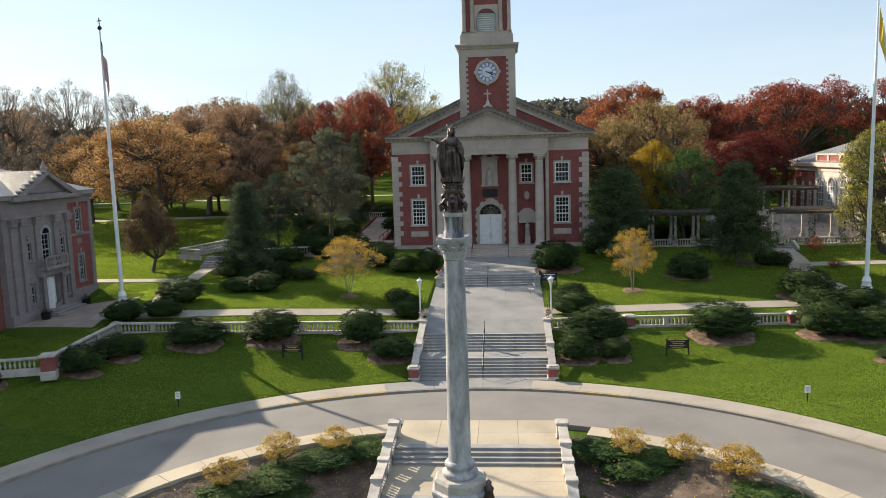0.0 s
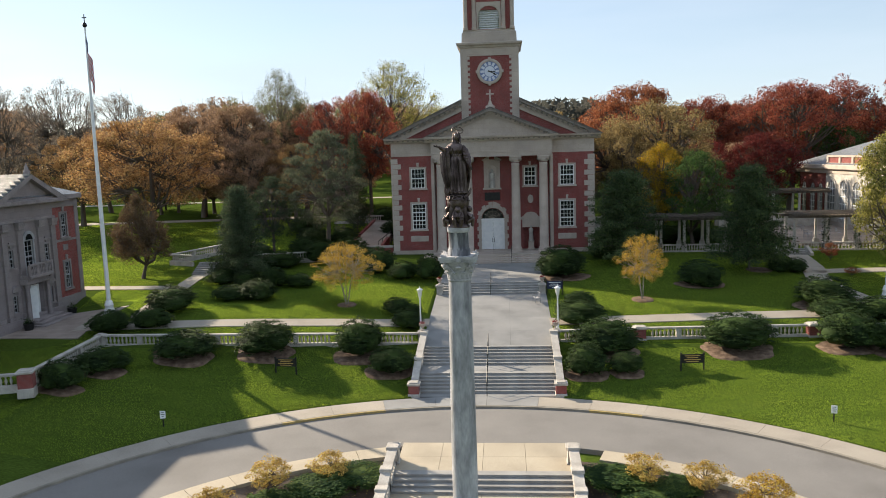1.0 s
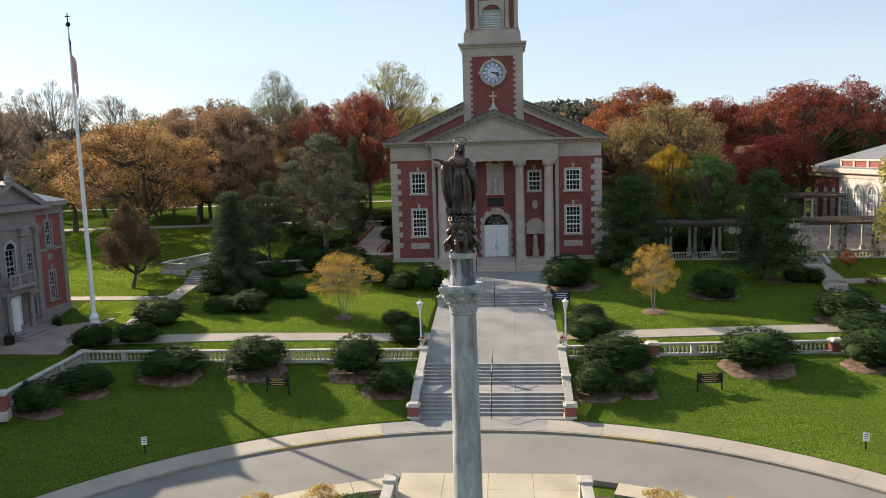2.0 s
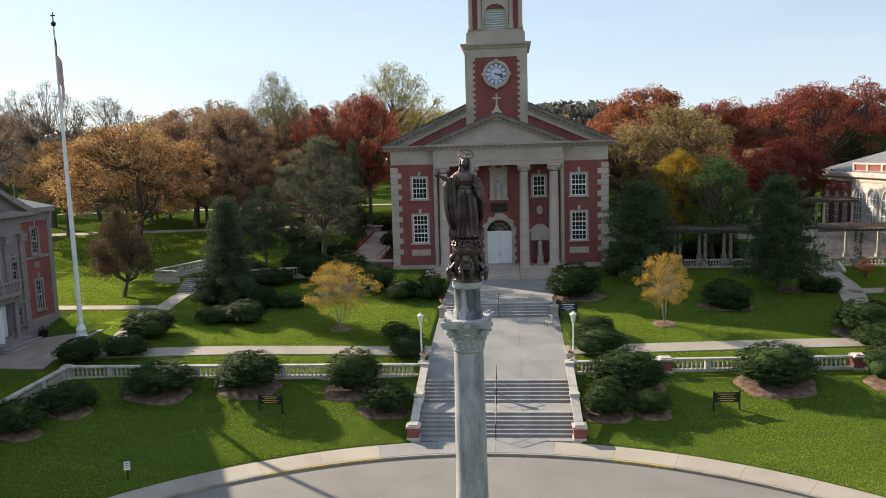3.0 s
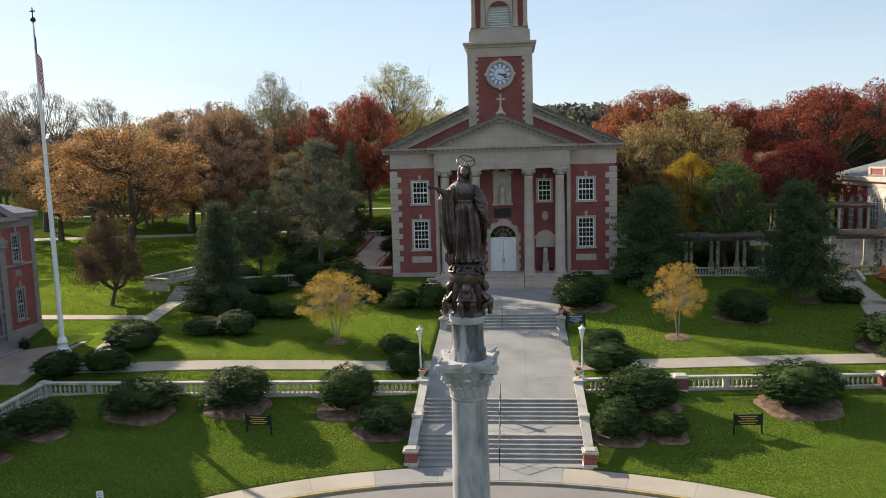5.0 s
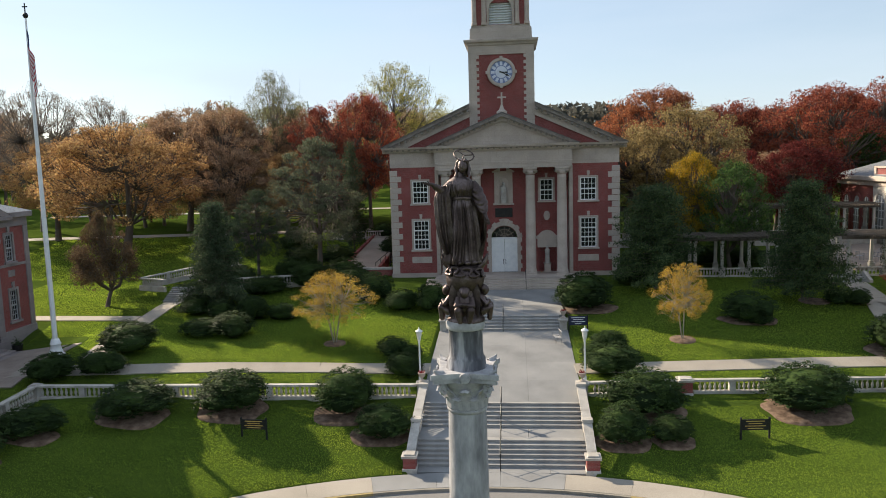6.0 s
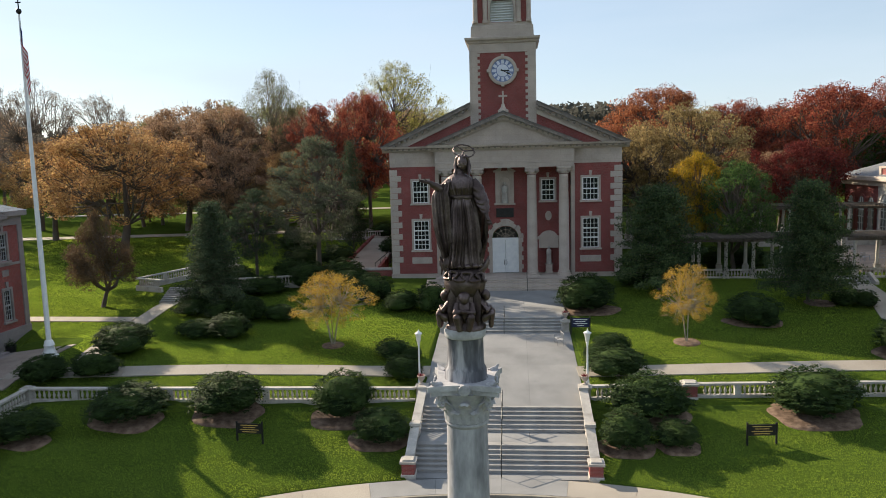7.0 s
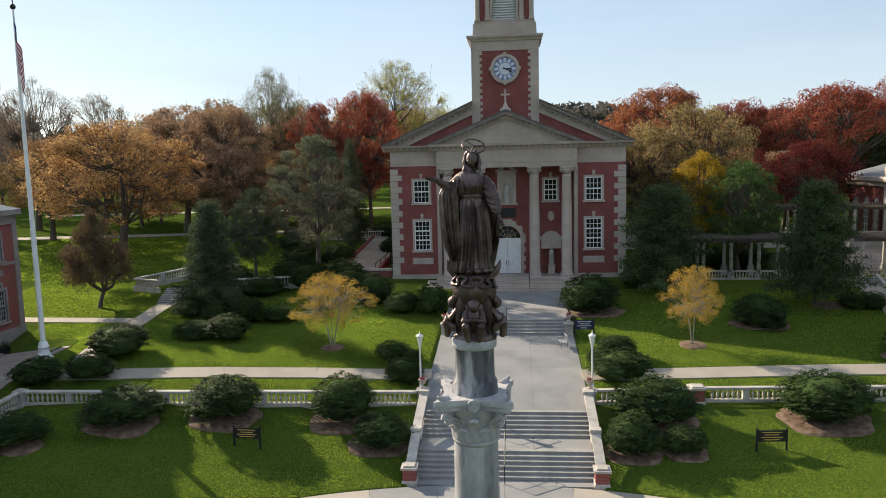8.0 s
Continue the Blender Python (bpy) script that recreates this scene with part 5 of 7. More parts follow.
# x grows outwards from the front; the building lies at x < 0
Hp("wall", wall_yz(B(), 68.4, 72.7, 6.2, 15.0, -0.6, -0.2, [(69.85, 70.75, 6.95, 9.6), (69.85, 70.75, 12.05, 14.35)]), BRICK, "red brick end bay")
Hp("wall", box(B(), -14, -0.6, 72.3, 72.7, 6.2, 15.0), BRICK, "red brick gable end")
Hp("plinth", box(B(), -14, -0.05, 68.4, 72.9, 4.6, 6.2, 0.02), HALL_STONE)
Hp("corner_pier", box(B(), -0.6, -0.1, 72.25, 72.82, 6.2, 15.0, 0.02), HALL_STONE)
Hp("frieze", box(B(), -14, -0.1, 68.4, 72.8, 15.0, 15.75), HALL_STONE)
Hp("band", box(B(), -0.22, -0.12, 68.4, 72.25, 11.62, 11.85), HALL_TRIM)
Hp("panel", box(B(), -0.22, -0.13, 69.9, 70.7, 10.75, 11.3, 0.01), HALL_TRIM)
FRONT_WIN = ((61.85, 6.2, 7.7), (61.85, 10.2, 11.75), (66.95, 6.2, 7.7), (66.95, 10.2, 11.75))
fr = [(y - 0.33, y + 0.33, a, b) for y, a, b in FRONT_WIN] + [(63.3, 65.7, 5.2, 8.3), (63.8, 65.0, 9.4, 12.4)]
Hp("front_wall", wall_yz(B(), 58.6, 68.4, 4.6, 15.75, -0.5, 0.0, fr), HALL_STONE, "grey limestone front")
Hp("front_return", box(B(), -1.2, -0.5, 68.0, 68.4, 4.6, 15.75), HALL_STONE)
Hp("front_return", box(B(), -1.2, -0.5, 58.6, 59.0, 4.6, 15.75), HALL_STONE)
Hp("dark_room", box(B(), -1.6, -1.5, 59.1, 67.9, 4.7, 13.5), DARK_METAL, "unlit room behind the windows")
Hp("wall", box(B(), -1.0, -0.6, 30, 58.6, 4.2, 15.2), BRICK, "red brick long wall")
Hp("frieze", box(B(), -1.0, -0.5, 30, 58.6, 15.2, 15.75), HALL_STONE)
Hp("wall", box(B(), -14, -13.6, 30, 71.9, 4.2, 15.7), BRICK, "red brick back wall")
Hp("wall", box(B(), -14, -0.6, 30, 30.4, 4.2, 15.7), BRICK, "red brick far end")
for y in (59.75, 61.05, 63.15, 66.05, 68.05):
    p = Hp("pilaster", box(B(), 0.0, 0.2, y - 0.34, y + 0.34, 5.6, 13.4), HALL_STONE)
    part("capital", lathe(B(), [(0.36, 13.4), (0.4, 13.45), (0.38, 13.6), (0.46, 13.9), (0.48, 14.08)], square=True, cx=0, cy=y), HALL_TRIM, p)
    part("pilaster_base", box(B(), -0.1, 0.28, y - 0.42, y + 0.42, 5.6, 5.95, 0.03), HALL_TRIM, p)
Hp("plinth", box(B(), 0.0, 0.3, 58.5, 68.5, 4.6, 5.6, 0.03), HALL_STONE)
Hp("band", box(B(), -0.3, 0.22, 58.5, 68.45, 14.1, 14.3), HALL_TRIM)
Hp("cornice", box(B(), -14.4, 0.3, 30, 73.1, 15.75, 16.2, 0.05), HALL_TRIM)
Hp("cornice", box(B(), 0.0, 0.65, 59.7, 70.1, 15.6, 15.98, 0.05), HALL_TRIM)
AP, PM, PH = 18.0, 64.9, 4.7
Hp("pediment", prism(B(), [(PM - PH, 15.99), (PM + PH, 15.99), (PM, AP)], -0.3, 0.05, "yz"), HALL_STONE)
for s in (-1, 1):
    Hp("raking_cornice", prism(B(), [(PM + s * (PH + 0.3), 15.99), (PM, AP + 0.3), (PM, AP - 0.1), (PM + s * (PH - 0.9), 15.99)], -0.2, 0.6, "yz"), HALL_TRIM)
    bm = B()
    q = [(PM + s * (PH + 0.3), 16.0), (PM, AP + 0.32)]
    v = [bm.verts.new(c) for c in ((0.62, *q[0]), (0.62, *q[1]), (-7, *q[1]), (-7, *q[0]))]
    f = bm.faces.new(v)
    bmesh.ops.solidify(bm, geom=[f], thickness=0.1)
    Hp("roof", bm, SLATE, "pale slate roof of the pediment")
    for k in range(8 if s < 0 else 0):
        t = (k + 0.5) / 8
        Hp("roof_rib", box(B(), 0.05, 0.6, PM + s * (PH + 0.3) * (1 - t) - 0.07, PM + s * (PH + 0.3) * (1 - t) + 0.07, 16.02 + (AP + 0.3 - 16.0) * t, 16.14 + (AP + 0.3 - 16.0) * t), PALE_STONE)
part("finial", lathe(B(), [(0.3, AP + 0.2), (0.3, AP + 0.55), (0.2, AP + 0.7), (0.12, AP + 1.0), (0.03, AP + 1.3)], 10, 0.2, PM), HALL_TRIM, hall)
bm = B()
hip = [(0.32, 29.6), (0.32, 73.12), (-14.4, 73.12), (-14.4, 29.6)]
lo = [bm.verts.new((x, y, 16.21)) for x, y in hip]
hi = [bm.verts.new((x, y, 19.2)) for x, y in ((-7.2, 37), (-7.2, 65.5))]
for q in ((lo[0], lo[1], hi[1], hi[0]), (lo[1], lo[2], hi[1]), (lo[2], lo[3], hi[0], hi[1]), (lo[3], lo[0], hi[0])):
    bm.faces.new(q)
Hp("roof", bm, SLATE, "pale grey slate hipped roof")
Hp("ridge_cap", box(B(), -7.35, -7.05, 37, 65.5, 19.15, 19.3, 0.03), LEAD)


def side_window(parent, y, z0, z1, half, x, cols, rows, **more):
    """A sash window in a wall that faces +x."""
    w = sash_window(parent, 0, z0, z1, half, 0, cols, rows, 2, **more)
    w.matrix_local = pose(x, y, 0, 0, 0, 90)
    return w


side_window(hall, 70.3, 6.95, 9.6, 0.45, -0.2, 3, 3, trim=HALL_TRIM, paint=GREY_PAINT)
side_window(hall, 70.3, 12.05, 14.35, 0.45, -0.2, 3, 3, trim=HALL_TRIM, paint=GREY_PAINT)
for y, a, b in FRONT_WIN:
    side_window(hall, y, a, b, 0.33, 0, 2, 2, trim=HALL_TRIM, paint=GREY_PAINT, f=0.05)
    if a < 7:
        Hp("window_hood", prism(B(), [(y - 0.62, 8.1), (y + 0.62, 8.1), (y + 0.5, 8.35), (y, 8.6), (y - 0.5, 8.35)], -0.1, 0.32, "yz"), HALL_TRIM)
    else:
        Hp("window_hood", box(B(), -0.1, 0.2, y - 0.6, y + 0.6, 12.15, 12.32, 0.02), HALL_TRIM)
side_window(hall, 64.4, 9.4, 12.4, 0.6, 0, 2, 3, trim=GREY_PAINT, paint=GREY_PAINT)
bm = B()
prism(bm, [(64.4 + 0.85 * math.cos(radians(a)), 12.4 + 0.85 * math.sin(radians(a))) for a in range(0, 181, 15)], -0.3, 0.14, "yz")
Hp("window_arch", bm, GREY_PAINT, "pale grey arched window head")
Hp("arch_light", prism(B(), [(64.4 + 0.5 * math.cos(radians(a)), 12.45 + 0.5 * math.sin(radians(a))) for a in range(0, 181, 20)], 0.14, 0.16, "yz"), GLASS)
HALL_BAL = BAL.copy()
HALL_BAL.materials[0] = HALL_TRIM
bc = new("balcony")
bc.parent = hall
part("balcony_slab", box(B(), 0.0, 1.1, 62.75, 66.2, 9.0, 9.3, 0.05), HALL_TRIM, bc)
part("balcony_rail", box(B(), 0.88, 1.06, 62.8, 66.15, 10.2, 10.34, 0.02), HALL_TRIM, bc)
for y in (62.8, 64.0, 65.15, 66.1):
    part("balcony_die", box(B(), 0.86, 1.04, y - 0.14, y + 0.14, 9.3, 10.2, 0.01), HALL_TRIM, bc)
for k in range(15):
    piece("baluster", HALL_BAL, bc, pose(0.97, 62.95 + k * 0.22, 9.3) @ Matrix.Diagonal((0.9, 0.9, 1.38, 1)))
for y in (62.95, 65.95):
    part("balcony_bracket", prism(B(), [(0.0, 8.35), (0.3, 8.45), (0.95, 8.98), (0.0, 8.98)], y - 0.13, y + 0.13), HALL_TRIM, bc)
hd = new("hall_door")
hd.parent = hall
for k, (y, turn) in enumerate(((63.32, 55), (64.5, 0))):
    leaf = part("door_leaf", box(B(), -0.04, 0.04, 0, 1.16, 5.25, 8.2), WHITE_PAINT, hd, "white door leaf, ajar" if turn else "white door leaf")
    leaf.matrix_local = pose(-0.25, y, 0, 0, 0, -turn)
for y in (63.0, 66.0):
    part("door_column", lathe(B(), [(0.25, 5.2), (0.25, 5.4), (0.2, 5.45), (0.18, 8.1), (0.25, 8.3), (0.25, 8.5)], 12, 0.5, y), HALL_STONE, hd)
part("door_lintel", box(B(), 0.0, 0.75, 62.7, 66.3, 8.5, 8.98, 0.03), HALL_TRIM, hd)
for k in range(4):
    part("step", box(B(), 0.0, 3.0 - k * 0.55, 62.0 + k * 0.25, 67.6 - k * 0.25, 4.62 + k * 0.17, 4.79 + k * 0.17, 0.015), HALL_TRIM, hall)
for y in (61.5, 68.1):
    tub = thing("planter", pose(HX + 1.3, y, ground_at(HX + 1.3, y) + 0.06), "dark round planter beside the hall's steps", "planter", "planters at the hall")
    part("pot", lathe(B(), [(0.28, 0), (0.36, 0.1), (0.42, 0.6), (0.46, 0.68), (0.4, 0.68), (0.38, 0.55)], 14), DARK_METAL, tub)
    rng = np.random.default_rng(int(y))
    lv = new("plant", mesh_from(*leaf_cards(rng, rng.normal(0, [.2, .2, .16], (220, 3)) + [0, 0, .85], .1), "plant", YEW))
    lv.parent = tub
    tagged(lv, kind="stuff")

# ---- the library on the other side: an arcade of tall windows under a hipped roof ----
LX = 49.0
library = thing("library", pose(LX, 0, 0.7), "low pale stone and brick building with arched windows", "building")


def Lp(name, bm, mat, label="", parent=None):
    return part(name, bm, mat, parent or library, label)


Lp("wall", box(B(), 0, 0.5, 114.5, 125, 6.4, 14.6), BRICK, "red brick end bays")
Lp("wall", box(B(), 0, 22, 124.6, 125.1, 6.4, 14.6), BRICK, "red brick end wall")
Lp("wall", box(B(), -0.35, 0.15, 70, 114.5, 6.4, 14.6), PALE_STONE, "sunlit pale stone arcade")
Lp("plinth", box(B(), -0.5, 0.2, 70, 125.2, 5.0, 7.2), LIMESTONE)
Lp("band", box(B(), -0.12, 0.2, 114.6, 125.1, 11.0, 11.35), TRIM)
Lp("cornice", box(B(), -0.9, 22.5, 69.5, 125.6, 14.6, 15.3, 0.1), TRIM)
Lp("frieze", box(B(), -0.45, 22, 70, 125.3, 14.0, 14.6), TRIM)
Lp("parapet", box(B(), -0.3, 0.0, 70, 114.5, 15.3, 15.55), TRIM)
Lp("parapet_rail", box(B(), -0.35, 0.05, 70, 114.5, 16.35, 16.6), TRIM)
for k in range(12):
    y = 114.2 - k * 3.9
    Lp("parapet_die", box(B(), -0.35, 0.05, y - 0.3, y + 0.3, 15.5, 16.4), TRIM)
    Lp("parapet_panel", box(B(), -0.22, -0.1, y - 3.5, y - 0.35, 15.55, 16.35), BRICK)
bm = B()
lo = [bm.verts.new(c) for c in ((-0.8, 69.6, 15.32), (-0.8, 125.5, 15.32), (22.4, 125.5, 15.32), (22.4, 69.6, 15.32))]
hi = [bm.verts.new(c) for c in ((10.8, 78, 19.8), (10.8, 114.5, 19.8))]
for q in ((lo[0], lo[1], hi[1], hi[0]), (lo[1], lo[2], hi[1]), (lo[2], lo[3], hi[0], hi[1]), (lo[3], lo[0], hi[0])):
    bm.faces.new(q)
Lp("roof", bm, SLATE, "grey slate hipped roof")


def arched_light(parent, y, z0, z1, half, x, frame_mat, deep=True):
    w = new("arched_window")
    w.parent = parent
    w.matrix_local = pose(x, y, 0)
    arcp = [(half * math.cos(radians(a)), z1 + half * math.sin(radians(a))) for a in range(0, 181, 15)]
    part("glass", prism(B(), [(half, z0)] + arcp + [(-half, z0)], -0.05, 0.02, "yz"), CURTAINED, w)
    bm = B()
    ring = [((half + 0.35) * math.cos(radians(a)), z1 + (half + 0.35) * math.sin(radians(a))) for a in range(0, 181, 15)]
    prism(bm, [(half + 0.35, z0)] + ring + [(-half - 0.35, z0), (-half, z0)] + arcp[::-1] + [(half, z0)], -0.14, 0.02, "yz")
    part("surround", bm, frame_mat, w)
    bm = B()
    for t in (-0.33, 0.33):
        box(bm, -0.1, -0.06, t * half - 0.05, t * half + 0.05, z0, z1 + 0.8 * half)
    for t in np.linspace(z0 + 0.2, z1, 5):
        box(bm, -0.104, -0.064, -half, half, t - 0.05, t + 0.05)
    part("glazing_grid", bm, WHITE_PAINT, w)
    return w


for k in range(9):
    arched_light(library, 112.3 - k * 3.9, 7.6, 11.9, 1.15, -0.36, PALE_STONE)
for y in (116.8, 119.6, 122.8):
    arched_light(library, y, 7.6, 11.6, 0.9, -0.02, BRICK)

# ---- pergolas between chapel and library ----


def pergola(p0, p1, z, n, label, wall=True, vines=()):
    """Pairs of stone posts that carry a slatted timber roof, on a low balustrade."""
    p0, p1 = Vector(p0), Vector(p1)
    run = p1 - p0
    length = run.length
    top = thing("pergola", pose(p0.x, p0.y, z, 0, 0, math.degrees(math.atan2(run.y, run.x))), label, "pergola", "pergolas")
    post = finish("post", lathe(B(), [(0.26, 0.9), (0.26, 1.1), (0.19, 1.16), (0.17, 3.5), (0.24, 3.62), (0.24, 3.75)], 10), PALE_STONE)
    ped = finish("pedestal", lathe(B(), [(0.34, -1.2), (0.34, 0.1), (0.28, 0.14), (0.28, 0.84), (0.34, 0.9)], square=True), PALE_STONE)
    for i in range(n + 1):
        u = length * i / n
        for v in (0, 3.0):
            piece("pedestal", ped, top, pose(u, v, 0))
            piece("post", post, top, pose(u, v, 0))
    for v in (0, 3.0):
        part("beam", box(B(), -0.7, length + 0.7, v - 0.14, v + 0.14, 3.75, 4.05), BARK, top)
    slat = finish("slat", box(B(), -0.05, 0.05, -1.0, 4.0, 4.05, 4.25), BARK)
    m = int(length / 0.42)
    for i in range(m + 1):
        piece("slat", slat, top, pose(length * i / m, 0, 0))
    lath = finish("lath", box(B(), -0.6, length + 0.6, -0.04, 0.04, 4.25, 4.31), BARK)
    for j in range(13):
        piece("lath", lath, top, pose(0, -0.9 + 0.4 * j, 0))
    if wall:
        part("plinth", box(B(), 0, length, -0.17, 0.17, -1.2, 0.16), PALE_STONE, top)
        part("rail", box(B(), 0, length, -0.17, 0.17, 0.78, 0.92), PALE_STONE, top)
        for i in range(n):
            for j in range(8):
                piece("baluster", BAL, top, pose(length * (i + (j + 1) / 9) / n, 0, 0.15))
    vrng = np.random.default_rng(int(p0.x * 10))
    for i in vines:
        h = vrng.uniform(0, 3.9, 520)
        a = vrng.uniform(0, math.tau, 520)
        r = .24 + .12 * np.abs(vrng.normal(size=520))
        pts = np.stack([length * i / n + r * np.cos(a), -.12 + r * np.sin(a), h], 1)
        o = new("vine", mesh_from(*leaf_cards(vrng, pts, .16, .2), "vine", YEW))
        o.parent = top
        tagged(o, "dark climbing vine round a post", kind="stuff")
    return top


pergola((14.5, 90.3), (30.6, 89.6), 6.75, 6, "timber-roofed stone pergola over a balustrade with dark vines", vines=(1, 2, 3, 4, 5))
pergola((35.0, 89.6), (52.0, 89.0), 6.75, 5, "timber-roofed stone pergola beyond the garden steps", vines=(1, 2, 3))
pergola((33.2, 112.5), (47.5, 111.5), 8.3, 4, "far pergola before the brick building")
pergola((13.0, 112.5), (20.0, 112.5), 8.3, 2, "far pergola beside the chapel")
flight("steps", 32.6, 35.4, 86.4, 6.55, 4, 0.16, 0.36, "short stone garden steps to the pergola")
for s in (32.3, 35.7):
    bm = prism(B(), [(86.2, 6.4), (88.0, 6.4), (88.0, 7.5), (87.7, 7.5), (86.2, 6.85)], s - 0.16, s + 0.16, "yz")
    tagged(new("stair_cheek", finish("stair_cheek", bm, PALE_STONE)), "pale stone cheek wall of the garden steps", "stair wall", kind="structure")
paving("terrace", 37.0, 48.4, 92.5, 111.0, 7.3, 7.35, 4, 5, COURT, "pale paved terrace before the library")
# garden terrace on the park side
flight("steps", -33.9, -31.6, 81.1, 6.35, 7, 0.155, 0.36, "stone garden steps up to the chapel terrace")
balustrade((-37.6, 83.9), (-34.3, 82.6), 7.45, 7.45, "pale stone balustrade beside the garden steps", 1)
balustrade((-37.6, 83.9), (-31.3, 96.0), 7.45, 7.9, "pale stone balustrade climbing into the park", 4)
balustrade((-31.2, 83.4), (-18.0, 88.6), 7.2, 7.0, "pale stone balustrade behind the trees", 5)
balustrade((-24.6, 112.6), (-17.0, 112.6), 9.2, 9.2, "low pale balustrade in the park behind", 3)
# brick-edged ramp beside the chapel
ramp = setting("ramp", prism(B(), [(93.0, 7.75), (116.0, 9.5), (116.0, 8.0), (93.0, 6.0)], -18.3, -14.2, "yz"), CONCRETE, "pale concrete ramp beside the chapel", "ramp")
for x, y0, y1, z0, z1 in ((-18.45, 93, 116, 8.0, 9.75), (-14.05, 93, 98, 8.0, 8.4)):
    setting("ramp_wall", prism(B(), [(y0, z0), (y1, z1), (y1, z1 - 2.4), (y0, z0 - 2.0)], x - 0.18, x + 0.18, "yz"), BRICK, "low red brick wall beside the ramp", "wall")
setting("ramp_wall", box(B(), -18.6, -12.6, 92.6, 93.0, 6.2, 7.6, 0.02), BRICK, "low red brick wall beside the chapel", "wall")
setting("wall_coping", box(B(), -16.9, -12.6, 92.5, 93.1, 7.604, 7.85, 0.02), PALE_STONE, "pale stone coping on the brick wall", "wall")
for k, x in enumerate((-14.6, -12.9)):
    hr = thing("handrail", pose(x, 93.4, 7.9), "black metal handrail on the ramp steps", "handrail", "handrails")
    part("rail", tube(B(), (0, 0, 0.4), (1.2, 3.0, 1.4), 0.05, 0.05), DARK_METAL, hr)
    for j in range(4):
        part("post", tube(B(), (0.4 * j, j, 0.0), (0.4 * j, j, 0.4 + 0.333 * j), 0.035, 0.035), DARK_METAL, hr)

# ---- trees and shrubs ----


def tubes_mesh(segs, name, mat):
    """One mesh of tapered tubes from (a, b, ra, rb), the thin ones with fewer sides."""
    vs, fs = [], []
    for a, b, ra, rb in segs:
        n = 7 if ra > .012 else 4 if ra > .0045 else 3
        a, b = np.asarray(a, float), np.asarray(b, float)
        w = b - a
        w = w / (np.linalg.norm(w) + 1e-9)
        u = np.cross(w, (0.31, 0.87, 0.2))
        u /= np.linalg.norm(u) + 1e-9
        v = np.cross(w, u)
        k = len(vs)
        for p, r in ((a, ra), (b, rb)):
            for i in range(n):
                q = math.tau * i / n
                vs.append(p + r * (math.cos(q) * u + math.sin(q) * v))
        for i in range(n):
            fs.append((k + i, k + (i + 1) % n, k + n + (i + 1) % n, k + n + i))
    me = bpy.data.meshes.new(name)
    me.from_pydata([tuple(v) for v in vs], [], fs)
    me.materials.append(mat)
    me.shade_smooth()
    return me


def broadleaf(seed, leaves, leaf_size, trunk=0.28, low=0.2, tips=70, spread=0.13, squash=1.0, stems=1, limb=1.0):
    """A unit tree, 1 high and about 1 wide: trunk, limbs, twigs and clumps of leaves at their tips."""
    rng = np.random.default_rng(seed)
    segs, ends = [], []
    top = np.array([rng.normal(0, .03), rng.normal(0, .03), trunk])
    if stems == 1:
        segs.append(((0, 0, -0.02), top * [.5, .5, .5], .034, .026))
        segs.append((top * [.5, .5, .5], top, .026, .023))
    for i in range(tips):
        z = rng.uniform(-0.75, 1)
        a = rng.uniform(0, math.tau)
        r = math.sqrt(max(0.0, 1 - z * z)) * rng.uniform(.72, 1.0)
        lump = 1 + .16 * math.sin(3 * a + seed) + .1 * math.sin(5 * z + seed)
        c = np.array([.46 * r * math.cos(a) * lump, .46 * r * math.sin(a) * lump, (low + 1) / 2 + (1 - low) / 2 * z * rng.uniform(.8, 1.0) * 0.93])
        if rng.random() < .25:
            c = c * [.55, .55, 1] + [0, 0, rng.uniform(-.08, .05)]
        ends.append(c)
    limbs = []
    for k in range(7):
        a = math.tau * k / 7 + rng.uniform(-.3, .3)
        e = top + np.array([.17 * math.cos(a), .17 * math.sin(a), rng.uniform(.12, .3)])
        if stems > 1:
            e = np.array([.13 * math.cos(a), .13 * math.sin(a), rng.uniform(.42, .62)])
            if k < stems:
                segs.append(((.01 * math.cos(a), .01 * math.sin(a), -.02), e * [.45, .45, .5], .008, .006))
                segs.append((e * [.45, .45, .5], e, .006, .003))
            else:
                continue
        else:
            bend = (top + e) / 2 + np.array([math.cos(a), math.sin(a), -.6]) * .03
            segs.append((top, bend, .017 * limb, .013 * limb))
            segs.append((bend, e, .013 * limb, .008 * limb))
        limbs.append(e)
    if stems == 1:
        limbs.append(top + [0, 0, .35])
        segs.append((top, limbs[-1], .018, .009))
    for c in ends:
        d = min(limbs, key=lambda q: np.linalg.norm(q - c) + (0.2 if q[2] > c[2] else 0))
        mid = (d + c) / 2 + rng.normal(0, .03, 3) + [0, 0, -.02]
        segs.append((d, mid, .008 * limb, .005 * limb))
        segs.append((mid, c, .005 * limb, .0018))
        for _ in range(2 if leaves > 9000 else 0):
            segs.append((c + (mid - c) * .4, c + rng.normal(0, .04, 3), .0025 * limb, .0008))
    per = max(1, leaves // tips)
    pts, out = [], []
    for c in ends:
        d = rng.normal(size=(per, 3))
        d /= np.linalg.norm(d, axis=1, keepdims=True)
        pts.append(c + d * rng.uniform(.3, 1, (per, 1)) ** .4 * spread * rng.uniform(.5, 1.1) * [1, 1, .62 * squash])
        far = c - [0, 0, .5]
        out.append(d * .9 + far / (np.linalg.norm(far) + 1e-6) * .5)
    return segs, leaf_cards(rng, np.concatenate(pts), leaf_size, .25, np.concatenate(out))


